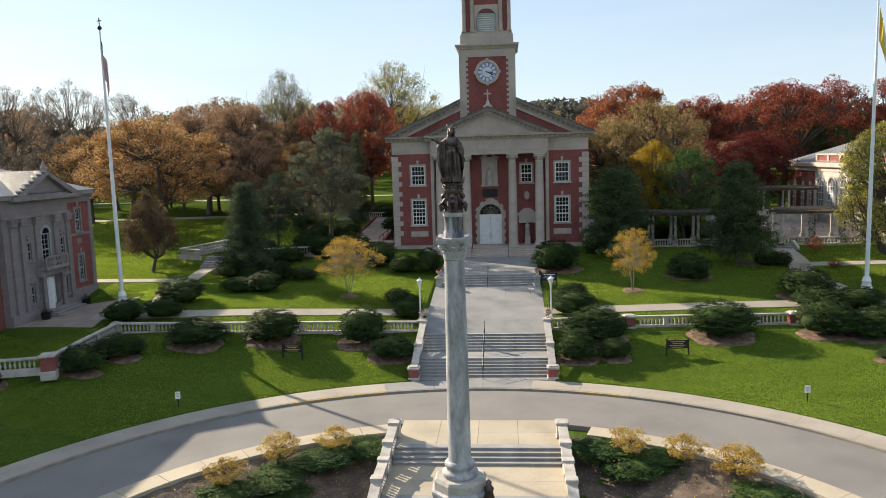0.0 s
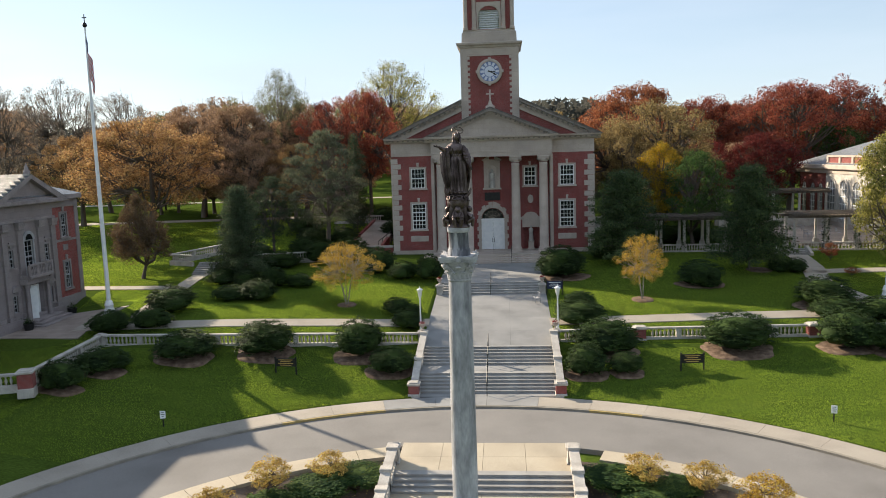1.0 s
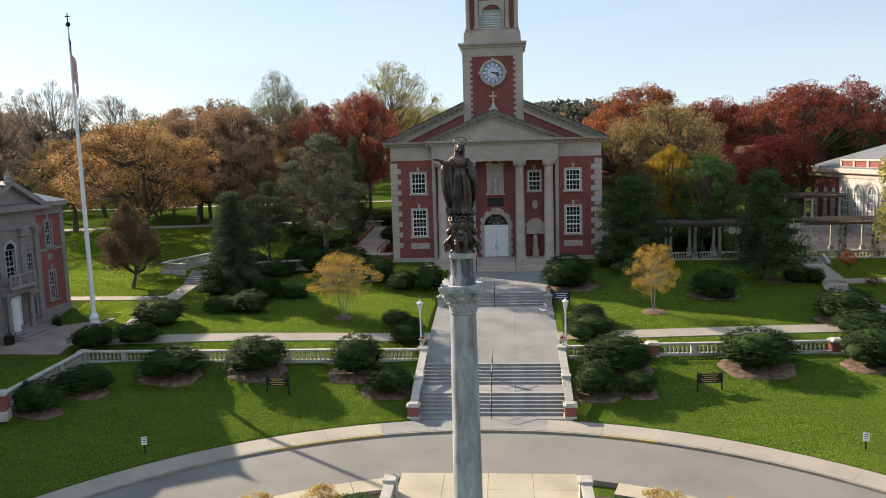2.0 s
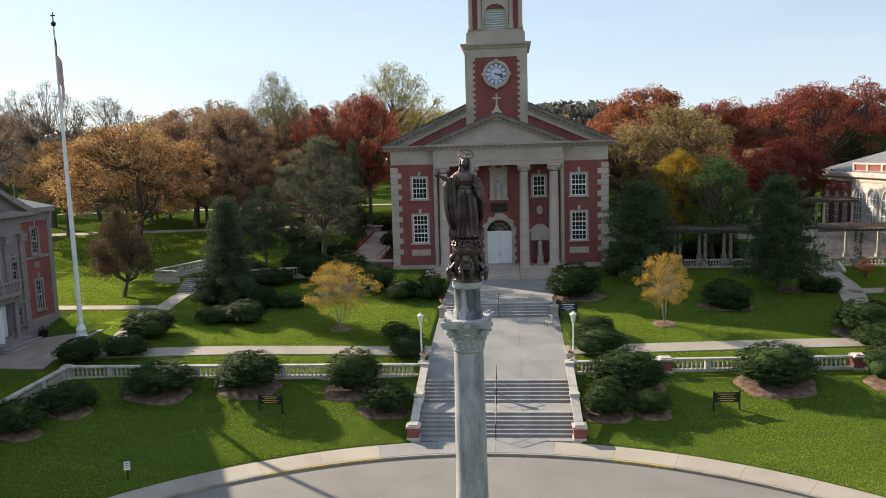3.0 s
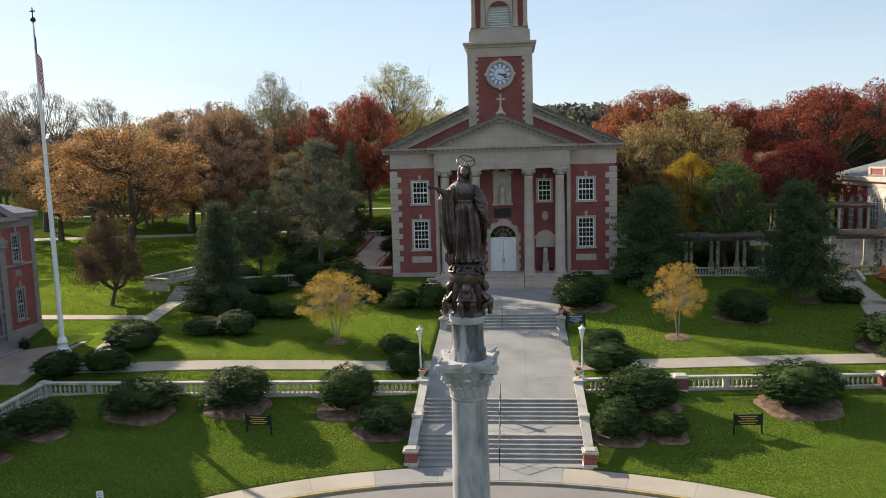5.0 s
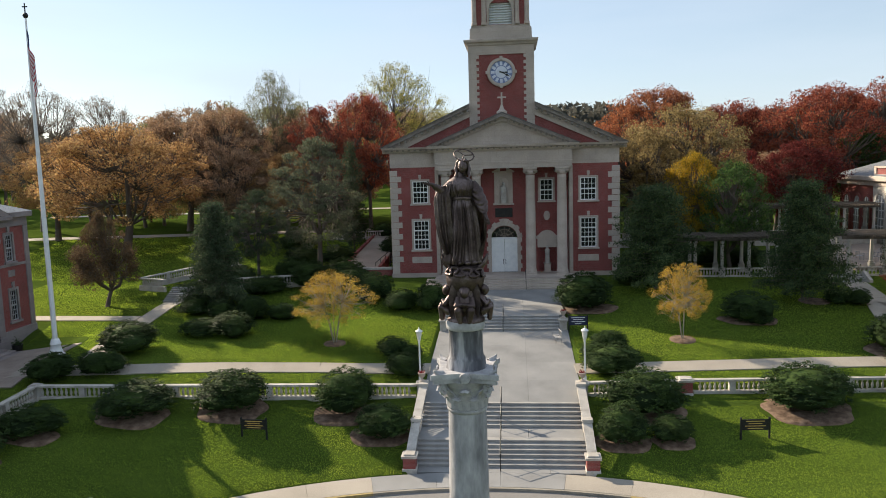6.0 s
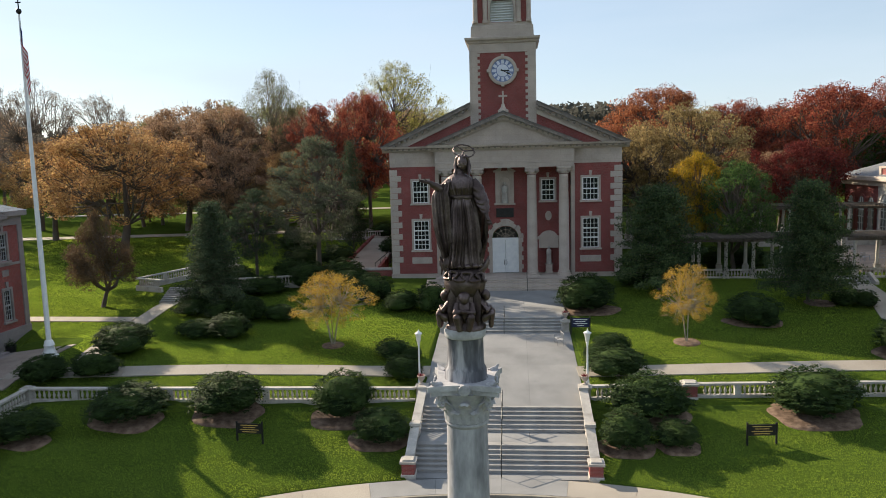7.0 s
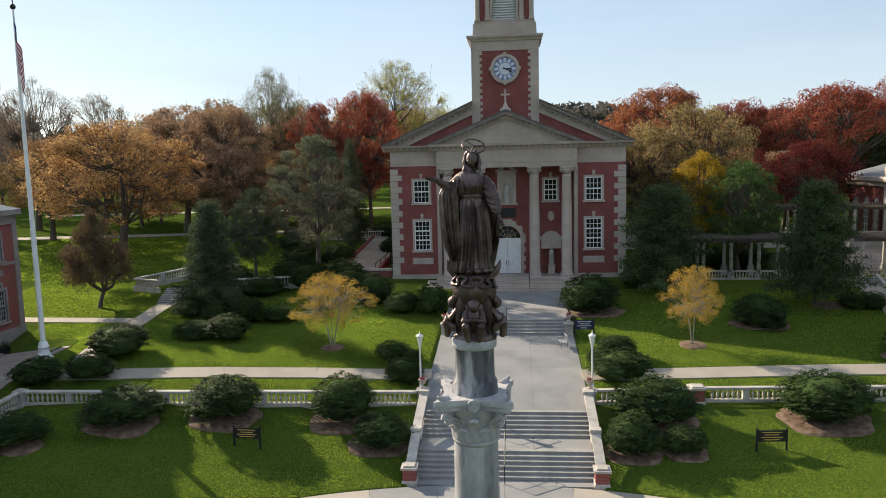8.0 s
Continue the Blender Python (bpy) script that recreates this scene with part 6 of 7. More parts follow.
def conifer(seed, n, size, droop=.25, boughs=130, power=.7, foot=.08):
    """A unit spruce: whorls of boughs on a straight stem, needles in sprays along each bough."""
    rng = np.random.default_rng(seed)
    segs = [((0, 0, -.02), (0, 0, .55), .02, .012), ((0, 0, .55), (0, 0, 1), .012, .001)]
    pts = []
    for i in range(boughs):
        h = foot + (.98 - foot) * (i / boughs) ** .9
        a = i * 2.39996 + rng.uniform(-.3, .3)
        reach = (.42 * (1 - h) ** power + .03) * rng.uniform(.5, 1.25) * (1 + .18 * math.sin(2 * a + seed + 5 * h))
        d = np.array([math.cos(a), math.sin(a), -droop * reach * 1.4 + .15])
        e = np.array([0, 0, h]) + d * [reach, reach, reach]
        segs.append(((0, 0, h), e, .0045, .001))
        m = int(n / boughs * (reach / .22)) + 3
        t = rng.uniform(.15, 1.02, (m, 1)) ** .7
        p = np.array([0, 0, h]) * (1 - t) + e * t
        w = .055 * (1.1 - t) + .02
        pts.append(p + rng.normal(0, 1, (m, 3)) * w * [1, 1, .45])
    pts = np.concatenate(pts)
    out = pts * [1, 1, .2] + [0, 0, .1]
    return segs, leaf_cards(rng, pts, size, .15, out / (np.linalg.norm(out, axis=1, keepdims=True) + 1e-6) * .6)


KINDS = {}


def kind(key, made, leaf_name="crown", wood=BARK):
    segs, (v, f) = made
    KINDS[key] = (tubes_mesh(segs, "trunk", wood), mesh_from(v, f, leaf_name, L_BROWN))


for i in range(5):
    kind("oak%d" % i, broadleaf(11 + i, 32000, .0132, tips=165, spread=.088))
    kind("far%d" % i, broadleaf(211 + i, 8500, .0225, tips=90, spread=.1))
for i in range(3):
    kind("lowoak%d" % i, broadleaf(131 + i, 40000, .0125, trunk=.24, low=.15, tips=210, spread=.082, limb=.6))
for i in range(2):
    kind("sparse%d" % i, broadleaf(31 + i, 34000, .0082, tips=230, spread=.075, low=.16, limb=.45))
kind("bare0", broadleaf(41, 20000, .0075, tips=210, spread=.06, low=.2, limb=.55))
kind("bare1", broadleaf(42, 20000, .0075, tips=210, spread=.06, low=.2, limb=.55))
kind("cone0", conifer(51, 20000, .017))
kind("cone1", conifer(52, 19000, .018, .4))
kind("pine2", broadleaf(58, 34000, .0115, trunk=.3, low=.1, tips=190, spread=.095, squash=.55, limb=.7))
kind("egg0", broadleaf(61, 34000, .0145, trunk=.14, low=.1, tips=190, spread=.105))
kind("birch0", broadleaf(71, 20000, .0115, trunk=.2, low=.2, tips=170, spread=.085, stems=5, limb=.5), wood=BIRCH_BARK)
kind("birch1", broadleaf(72, 20000, .0115, trunk=.2, low=.2, tips=170, spread=.085, stems=5, limb=.5), wood=BIRCH_BARK)


def tapered(made):
    """The same tree drawn in towards its top and widest low down."""
    segs, (v, f) = made
    k = lambda z: 1.22 - .8 * np.clip((z - .2) / .8, 0, 1)
    v = v * np.stack([k(v[:, 2]), k(v[:, 2]), np.ones(len(v))], 1)
    return [(np.asarray(a) * [k(a[2]), k(a[2]), 1], np.asarray(b) * [k(b[2]), k(b[2]), 1], ra, rb) for a, b, ra, rb in segs], (v, f)


kind("egg1", tapered(broadleaf(63, 34000, .015, trunk=.16, low=.13, tips=190, spread=.12)))
kind("cedar0", conifer(65, 42000, .0165, .35, 300, .62, .03))
kind("cedar1", conifer(66, 42000, .0165, .2, 280, .42, .09))
TREE_N = [0]


def tree(key, x, y, height, width, leaf, label, turn=None, z=None, category="tree", group=""):
    TREE_N[0] += 1
    wood, crown = KINDS[key]
    z = ground_at(x, y) - 0.05 if z is None else z
    t = thing("tree", pose(x, y, z, 0, 0, (TREE_N[0] * 77.7) % 360 if turn is None else turn), label, category, group)
    w = new("trunk", wood)
    w.parent, w.scale = t, (width, width, height)
    c = new("crown", crown)
    c.parent, c.scale = t, (width, width, height)
    tagged(c, kind="stuff")
    c.material_slots[0].link = "OBJECT"
    c.material_slots[0].material = leaf
    return t


LEAF = {"bare": (L_BARE, ("bare0", "bare1"), "tall half-bare grey tree at the edge of the park"),
        "orange": (L_ORANGE, ("lowoak0", "lowoak1", "lowoak2"), "spreading oak with orange autumn leaves"),
        "brown": (L_BROWN, ("lowoak2", "oak3", "lowoak0"), "tall oak with brown autumn leaves"),
        "olive": (L_OLIVE, ("sparse0", "sparse1"), "tall thin tree with sparse olive leaves"),
        "red": (L_RED, ("oak0", "oak1", "oak3", "oak4"), "large maple with bright red leaves"),
        "redor": (L_REDOR, ("oak1", "oak4"), "large oak with russet leaves"),
        "tan": (L_TAN, ("oak3", "oak0"), "large oak with tan withering leaves"),
        "darkred": (L_DARKRED, ("egg0", "oak2"), "low tree with dark crimson leaves"),
        "willow": (L_WILLOW, ("sparse0", "sparse1"), "tall open tree with yellow-green leaves"),
        "yellow": (L_GOLDGREEN, ("egg0",), "tree with golden yellow leaves"),
        "green": (L_GREEN, ("egg0", "oak1"), "tree with green leaves"),
        "pine": (SPRUCE, ("cone1", "cone0"), "dark green spruce in the park")}
LEFT_PARK = [
    (-87.5, 126, 22.6, 15, "bare"), (-76.5, 127, 23.4, 15, "bare"), (-68.5, 133, 21, 14, "bare"),
    (-49.4, 103, 16.8, 18.0, "orange"), (-67, 116, 14, 13, "orange"), (-72, 134, 15, 13, "brown"), (-38, 112, 13, 11, "brown"), (-31, 114, 12, 10, "orange"), (-50, 124, 18.5, 16, "brown"), (-41, 118, 18.0, 15, "brown"),
    (-35.6, 124, 23.2, 9.6, "olive"), (-33, 128, 17.8, 13, "brown"), (-25.5, 119, 18.6, 11.5, "red"), (-20.5, 122, 19.8, 9.5, "red"),
    (-20.5, 150, 26.2, 17, "willow"), (-13, 158, 20.5, 14, "willow")]
RIGHT_PARK = [
    (27.5, 150, 23.8, 19, "redor"), (25, 118, 18.8, 16, "tan"), (18.5, 113, 15.4, 11, "tan"), (40, 150, 20.8, 15, "red"), (46, 146, 20.4, 15, "red"),
    (53, 140, 22.4, 18, "red"), (66, 150, 23.2, 17, "red"), (76, 145, 23.4, 16, "red"), (42, 122, 13.2, 11, "darkred"), (21.7, 98.8, 12.2, 6.0, "yellow"),
    (25.0, 95.6, 11.2, 7.6, "green"), (35, 126, 12.6, 10, "darkred"), (60, 139, 15.4, 11, "green"), (88, 140, 21, 16, "red")]
for n, (x, y, h, w, k) in enumerate(LEFT_PARK + RIGHT_PARK):
    m, keys, label = LEAF[k]
    tree(keys[n % len(keys)], x, y, h * 1.07, w * 1.15, m, label)
# rows further back close the view between and behind them
rng = np.random.default_rng(5)
for n in range(46):
    x = -150 + n * 6.6 + rng.uniform(-3, 3)
    y = rng.uniform(160, 235)
    pick = ("brown", "orange", "bare", "brown", "olive") if x < -25 else ("red", "tan", "redor", "red", "brown", "orange", "olive")
    k = pick[int(rng.integers(len(pick)))]
    m, keys, label = LEAF[k]
    h = rng.uniform(18, 22.5) + (y - 160) * .04 + (2.2 if x < -25 else 0)
    tree("far%d" % int(rng.integers(5)), x, y, h, rng.uniform(14, 19), m, "far " + label, group="far park trees")
for n in range(20):
    x = -62 + n * 2.8 + rng.uniform(-1.5, 1.5) if n < 14 else 14 + (n - 14) * 9
    y = rng.uniform(128, 150)
    m, keys, label = LEAF["brown" if n % 3 else "pine"]
    tree("far%d" % (n % 5) if n % 3 else "cone0", x, y, rng.uniform(9, 13), rng.uniform(9, 12), m, "lower " + label, group="understorey trees")
# a wooded ridge closes the distance, one uncountable mass of leaves
FAR_LEAF = leaf_material("far autumn leaves", [(0.04, 0.042, 0.038), (0.056, 0.056, 0.048), (0.066, 0.062, 0.052)], 0.03)
n = 60000
gx = rng.uniform(-330, 330, n)
gy = rng.uniform(262, 330, n)
crest = 29 + 3 * np.sin(gx * .021 + 1) + 2 * np.sin(gx * .067) + (gy - 262) * .05
lump = np.abs(np.sin(gx * .27 + np.sin(gy * .2))) * 4
cz = 6 + (crest - 6 + lump) * rng.uniform(0, 1, n) ** .35
v, f = leaf_cards(rng, np.stack([gx, gy, cz], 1), 2.3, .3)
tagged(new("far_wood", mesh_from(v, f, "far_wood", FAR_LEAF)), "distant wooded ridge in brown and russet", "woods", kind="stuff")
# evergreens and ornamental trees on the lawns
tree("cedar0", -27.2, 78.8, 10.2, 7.8, SPRUCE, "dark green spruce on the lawn beside the garden steps", 20)
tree("pine2", -27.4, 91.0, 10.6, 6.4, SPRUCE, "dark thin evergreen behind the garden balustrade", 140)
tree("pine2", -20.6, 91.6, 16.2, 10.6, L_PINE, "grey-green pine behind the lawn", 200)
tree("cone0", -19.5, 105, 14.2, 5.2, SPRUCE, "narrow dark green spruce in the park", 250)
tree("cedar1", 26.6, 79.2, 10.8, 8.0, L_CEDAR, "broad dark green evergreen on the lawn", 75)
tree("cedar1", 14.9, 84.9, 10.2, 9.2, L_CEDAR, "wide dark green evergreen beside the chapel", 310)
tree("egg1", -38.9, 79.6, 9.6, 7.4, L_RUST, "rounded cone-shaped tree with rusty brown leaves", 0)
tree("egg0", 39.0, 72.5, 15.5, 11.5, L_WILLOW, "tall yellow-green tree beside the flagpole", 33)
tree("birch0", -13.42, 68.4, 6.0, 6.8, L_YELLOW, "young multi-stemmed birch with golden leaves", 0)
tree("birch1", 13.95, 69.2, 6.2, 4.6, L_YELLOW, "young multi-stemmed birch with orange-gold leaves", 60)
for x, y, r in ((-13.42, 68.4, 0.9), (13.95, 69.2, 1.0), (27.6, 79.2, 1.3)):
    BEDS.append((x, y, r, r))
    bm = lathe(B(), [(r * 1.05, -0.12), (r, 0.02), (r * .7, 0.08), (0.1, 0.1)], 18)
    for v in bm.verts:
        v.co.z += ground_at(x + v.co.x, y + v.co.y) - ground_at(x, y)
    ob = new("mulch_ring", finish("mulch_ring", bm, MULCH, True))
    ob.location = (x, y, ground_at(x, y))
    tagged(ob, "ring of brown mulch round a young tree", "mulch bed", "mulch rings")


def shrub_mesh(seed, n, size, lumps, mat, tuft=.055):
    """A unit yew, about 1 wide and 1 high: rounded masses of flat needle tufts in tiers, round a dark heart."""
    rng = np.random.default_rng(seed)
    masses = [(np.array([0, 0, .47]), .4, .52)]
    for k in range(lumps):
        a = math.tau * k / lumps + rng.uniform(-.4, .4)
        d = rng.uniform(.16, .27)
        h = rng.uniform(.3, .44)
        masses.append((np.array([d * math.cos(a), d * math.sin(a), h * 1.02]), rng.uniform(.22, .3), h))
    pts, outs = [], []
    tufts = int(n / 22)
    for c, r, h in masses:
        m = int(tufts * (r * r) / sum(q[1] ** 2 for q in masses))
        d = rng.normal(size=(m, 3))
        d[:, 2] = np.where(d[:, 2] < -.5, -d[:, 2], d[:, 2])
        d /= np.linalg.norm(d, axis=1, keepdims=True)
        t = c + d * [r, r, h] * (rng.uniform(.84, 1.02, (m, 1)) + .05 * np.sin(9 * d[:, :1] + seed) * np.sin(8 * d[:, 2:3]))
        for q, w in zip(t, d):
            spray = rng.normal(0, 1, (22, 3)) * tuft * [.55, .55, .24] * rng.uniform(.6, 1.2)
            pts.append(q + spray + w * tuft * .3)
            outs.append(np.tile(w * [1, 1, .6] + [0, 0, .7], (22, 1)))
    pts, outs = np.concatenate(pts), np.concatenate(outs)
    pts[:, 2] = np.maximum(pts[:, 2], .03)
    v, f = leaf_cards(rng, pts, size, .1, outs)
    leaves = mesh_from(v, f, "foliage", mat)
    bm = B()
    for c, r, h in masses:
        bmesh.ops.create_icosphere(bm, subdivisions=2, radius=1.0, matrix=Matrix.Translation(c) @ Matrix.Diagonal((r * .76, r * .76, h * .76, 1)))
    for v in bm.verts:
        v.co.z = max(v.co.z, .0)
    core = finish("heart", bm, mat, True)
    return leaves, core


SHRUB = [shrub_mesh(81 + i, 14000, .03, 4 + i % 3, YEW, .05) for i in range(5)]
LOW = [shrub_mesh(91 + i, 6500, .045, 6, JUNIPER, .08) for i in range(2)]
SH_N = [0]


def shrub(x, y, w, h, label="clipped dark green yew shrub", bed=True, meshes=SHRUB, group="yew shrubs", depth=0.85, bed_label="kidney-shaped bed of brown mulch"):
    SH_N[0] += 1
    leaves, core = meshes[SH_N[0] % len(meshes)]
    z = ground_at(x, y)
    s = thing("shrub", pose(x, y, z - .05, 0, 0, (SH_N[0] * 67) % 360), label, "shrub", group)
    for nm, me in (("foliage", leaves), ("heart", core)):
        o = new(nm, me)
        tagged(o, kind="stuff")
        o.parent, o.scale = s, (w * 1.2, w * 1.2 * depth, h * 1.1)
    if bed:
        BEDS.append((x, y - .3, w * .53, w * .37))
        bm = B()
        n = 26
        rim = [w * (.515 + .05 * math.sin(2 * a + SH_N[0]) + .03 * math.sin(5 * a)) for a in np.linspace(0, math.tau, n, endpoint=False)]
        rings = []
        for f, up in ((1.04, -.1), (1.0, .05), (.8, .1), (.3, .12)):
            ring = []
            for i, r in enumerate(rim):
                a = math.tau * i / n
                px, py = x + r * f * math.cos(a), y - .3 + r * f * .68 * math.sin(a)
                ring.append((px, py, ground_at(px, py) + up))
            rings.append(ring)
        ring_loft(bm, rings)
        ob = new("mulch_bed", finish("mulch_bed", bm, MULCH, True))
        tagged(ob, bed_label, "mulch bed", "mulch beds under the shrubs")
    return s


# along the bank below the balustrade
for x, y, w, h in ((-34.5, 45.3, 3.0, 1.5), (-29.6, 48.8, 3.2, 1.9), (-28.3, 52.2, 3.5, 1.7), (-23.7, 55.7, 5.0, 1.8), (-17.6, 57.2, 4.7, 2.3), (-10.2, 57.6, 4.0, 2.75), (-7.4, 55.4, 3.6, 1.75),
                   (9.2, 58.0, 4.4, 2.6), (7.2, 54.9, 3.2, 2.1), (10.2, 54.9, 2.5, 1.4), (19.1, 58.4, 5.6, 2.6), (27.3, 58.5, 4.7, 2.8), (30.4, 57.0, 3.7, 2.3), (29.6, 52.2, 2.8, 1.0)):
    shrub(x, y, w, h, "rounded dark green yew in a mulch bed")
# on the terrace lawns
for x, y, w, h in ((-32.1, 60.2, 3.5, 1.75), (-29.0, 61.0, 3.2, 1.7), (-29.1, 65.6, 4.5, 2.2), (-22.6, 70.4, 3.8, 1.9), (-25.4, 70.6, 3.4, 1.3), (-22.5, 75.2, 3.0, 2.0), (-20.0, 75.4, 2.9, 1.3), (-28.6, 77.0, 2.8, 1.6), (-26.0, 76.4, 3.0, 1.3),
                   (-8.4, 66.2, 2.4, 1.35), (-6.9, 65.8, 1.8, 0.9), (-7.1, 62.6, 2.8, 1.5), (-9.3, 77.8, 3.1, 1.8), (-6.5, 77.4, 3.2, 2.5), (-12.6, 81, 3.9, 2.6),
                   (8.0, 66.8, 2.9, 1.5), (6.5, 65.4, 1.8, 1.2), (7.8, 63.1, 4.0, 1.9), (7.2, 77.8, 5.3, 3.0), (20.3, 74.2, 4.3, 2.2), (20.9, 72.9, 2.2, 0.95), (28.9, 66.8, 5.2, 2.5), (28.9, 63.8, 4.0, 1.8), (32.1, 63.4, 4.2, 1.8), (12.8, 87, 3.4, 2.2)):
    shrub(x, y, w, h, "spreading dark green yew on the terrace lawn", bed=w > 4.2 and x > 0)
for x, y, w, h in ((29.2, 78.2, 2.2, 1.4), (31.0, 78.2, 2.2, 1.4)):
    shrub(x, y, w, h, "low clipped hedge block by the path", False, group="clipped hedge")
for x, y, w, h in ((-22, 116, 5, 2.6), (-17, 115, 4.4, 2.2), (-27, 106, 5, 2.4), (-24, 97, 5, 2.4), (-20, 99, 4, 2), (-20.5, 87.5, 5, 2.6), (-16.2, 86.5, 4.6, 2.2), (-24.5, 84.5, 4.4, 1.8), (-13.6, 104, 5.4, 2.6), (-10.5, 107, 4.6, 2.6), (-23.2, 90.0, 4.2, 2.6), (-28.6, 88.2, 4.0, 2.2), (-17.4, 90.2, 4.0, 2.4), (17.5, 97.5, 5.0, 2.0), (22, 98, 5.4, 2.2), (27, 97.5, 5.0, 2.0), (31, 97, 4.6, 1.8)):
    shrub(x, y, w, h, "dark green shrub in the park", False, group="park shrubs")

# ---- lamps, poles, signs and small things ----
lamp0 = thing("lamp_post", pose(-5.67, 61.3, 4.0), "white painted lamp post with a flared frosted lantern", "lamp post", "lamp posts at the head of the steps")
part("pole", lathe(B(), [(0.2, 0), (0.2, 0.1), (0.14, 0.2), (0.12, 0.6), (0.08, 0.75), (0.07, 1.0), (0.055, 3.0), (0.08, 3.05), (0.06, 3.12), (0.1, 3.2), (0.06, 3.25)], 12), WHITE_PAINT, lamp0, smooth=True)
part("lantern", lathe(B(), [(0.1, 3.25), (0.13, 3.32), (0.2, 3.8), (0.22, 3.84)], 12), LAMP_GLASS, lamp0, "frosted glass lantern")
part("lantern_cap", lathe(B(), [(0.26, 3.84), (0.26, 3.88), (0.12, 3.98), (0.04, 4.02), (0.035, 4.1), (0.01, 4.16)], 12), WHITE_PAINT, lamp0)
copy_thing(lamp0, pose(5.67, 61.3, 4.0))


def flagpole(x, y, height, label):
    z = ground_at(x, y)
    t = thing("flagpole", pose(x, y, z), label, "flagpole", "flagpoles")
    part("pedestal", lathe(B(), [(0.62, -0.2), (0.62, 0.1), (0.5, 0.16), (0.5, 0.35), (0.42, 0.45), (0.34, 0.8), (0.42, 0.9), (0.36, 1.0), (0.3, 1.25), (0.24, 1.3)], 12), WHITE_PAINT, t, smooth=True)
    part("pole", lathe(B(), [(0.19, 1.2), (0.18, height * .35), (0.13, height * .7), (0.06, height)], 14), WHITE_PAINT, t, smooth=True)
    part("ball", lathe(B(), [(0.03, height), (0.14, height + .05), (0.2, height + .2), (0.14, height + .35), (0.03, height + .4)], 12), DARK_METAL, t, smooth=True)
    bm = B()
    box(bm, -.03, .03, -.03, .03, height + .4, height + 1.1)
    box(bm, -.2, .2, -.03, .03, height + .78, height + .86)
    part("cross", bm, DARK_METAL, t)
    return t, z


def cloth_band(u0, u1, v0, v1, fall, size, bm):
    """A piece of a hanging flag: u along the fly, v along the hoist, gathered into folds."""
    nu, nv = 10, 14
    grid = []
    for j in range(nv + 1):
        row = []
        for i in range(nu + 1):
            u, v = u0 + (u1 - u0) * i / nu, v0 + (v1 - v0) * j / nv
            x = 0.06 + .55 * u * (0.7 + 0.5 * v) * size * .36
            y = .16 * math.sin(u * 9 + v * 2.5) * (0.3 + u)
            z = -v * size * .62 - u * size * fall * (0.85 + 0.15 * v)
            row.append(bm.verts.new((x, y, z)))
        grid.append(row)
    for a, b in zip(grid, grid[1:]):
        for i in range(nu):
            bm.faces.new((a[i], a[i + 1], b[i + 1], b[i]))
    return bm


FLAG_RED = material("red flag cloth", [(0.3, 0.02, 0.025), (0.42, 0.04, 0.045)], 2, 0.8, 0.1, 30)
FLAG_WHITE = material("white flag cloth", [(0.6, 0.6, 0.6), (0.72, 0.72, 0.72)], 2, 0.8, 0.1, 30)
FLAG_BLUE = material("blue flag cloth", [(0.02, 0.03, 0.1), (0.035, 0.05, 0.15)], 2, 0.8, 0.1, 30)
FLAG_GOLD = material("yellow flag cloth", [(0.62, 0.4, 0.04), (0.75, 0.5, 0.07)], 2, 0.8, 0.1, 30)
PLX, PLY = -34.5, 64.5
_, pz = flagpole(PLX, PLY, 25.4, "tall white flagpole with a dark ball and cross")
flag = thing("flag", pose(PLX + .02, PLY - .1, pz + 24.6, 0, 0, -35), "striped red and white flag hanging in folds", "flag", "flags")
for k in range(13):
    part("stripe", cloth_band(.42 if k < 7 else 0, 1, k / 13, (k + 1) / 13, .62, 4.4, B()), FLAG_RED if k % 2 == 0 else FLAG_WHITE, flag)
part("canton", cloth_band(0, .42, 0, 7 / 13, .62, 4.4, B()), FLAG_BLUE, flag, "dark blue canton")
PRX, PRY = 34.9, 68.2
_, pz = flagpole(PRX, PRY, 26.6, "tall white flagpole with a dark ball and cross")
flag = thing("flag", pose(PRX + .1, PRY, pz + 25.3, 0, 0, -20), "yellow and white flag hanging in folds", "flag", "flags")
part("yellow_half", cloth_band(0, .5, 0, 1, .75, 4.6, B()), FLAG_GOLD, flag, "yellow half")
part("white_half", cloth_band(.5, 1, 0, 1, .75, 4.6, B()), FLAG_WHITE, flag, "white half")


def board_sign(x, y, w, h, turn, label, mat, mark, lines, legs=0.75):
    """A board between two posts, with bars for writing too small to read."""
    t = thing("sign", pose(x, y, ground_at(x, y), 0, 0, turn), label, "sign")
    for s in (-1, 1):
        part("post", box(B(), s * w / 2 - .05, s * w / 2 + .05, -.05, .05, -.3, legs + h + .12, .01), DARK_METAL, t)
    b = part("board", box(B(), -w / 2 + .05, w / 2 - .05, -.03, .03, legs, legs + h, .01), mat, t)
    for k, (u, c) in enumerate(lines):
        zc = legs + h * (1 - (k + .8) / (len(lines) + .6))
        part("line_of_writing", box(B(), c - u / 2, c + u / 2, -.038, -.03, zc - .022, zc + .022), mark, b)
    return t


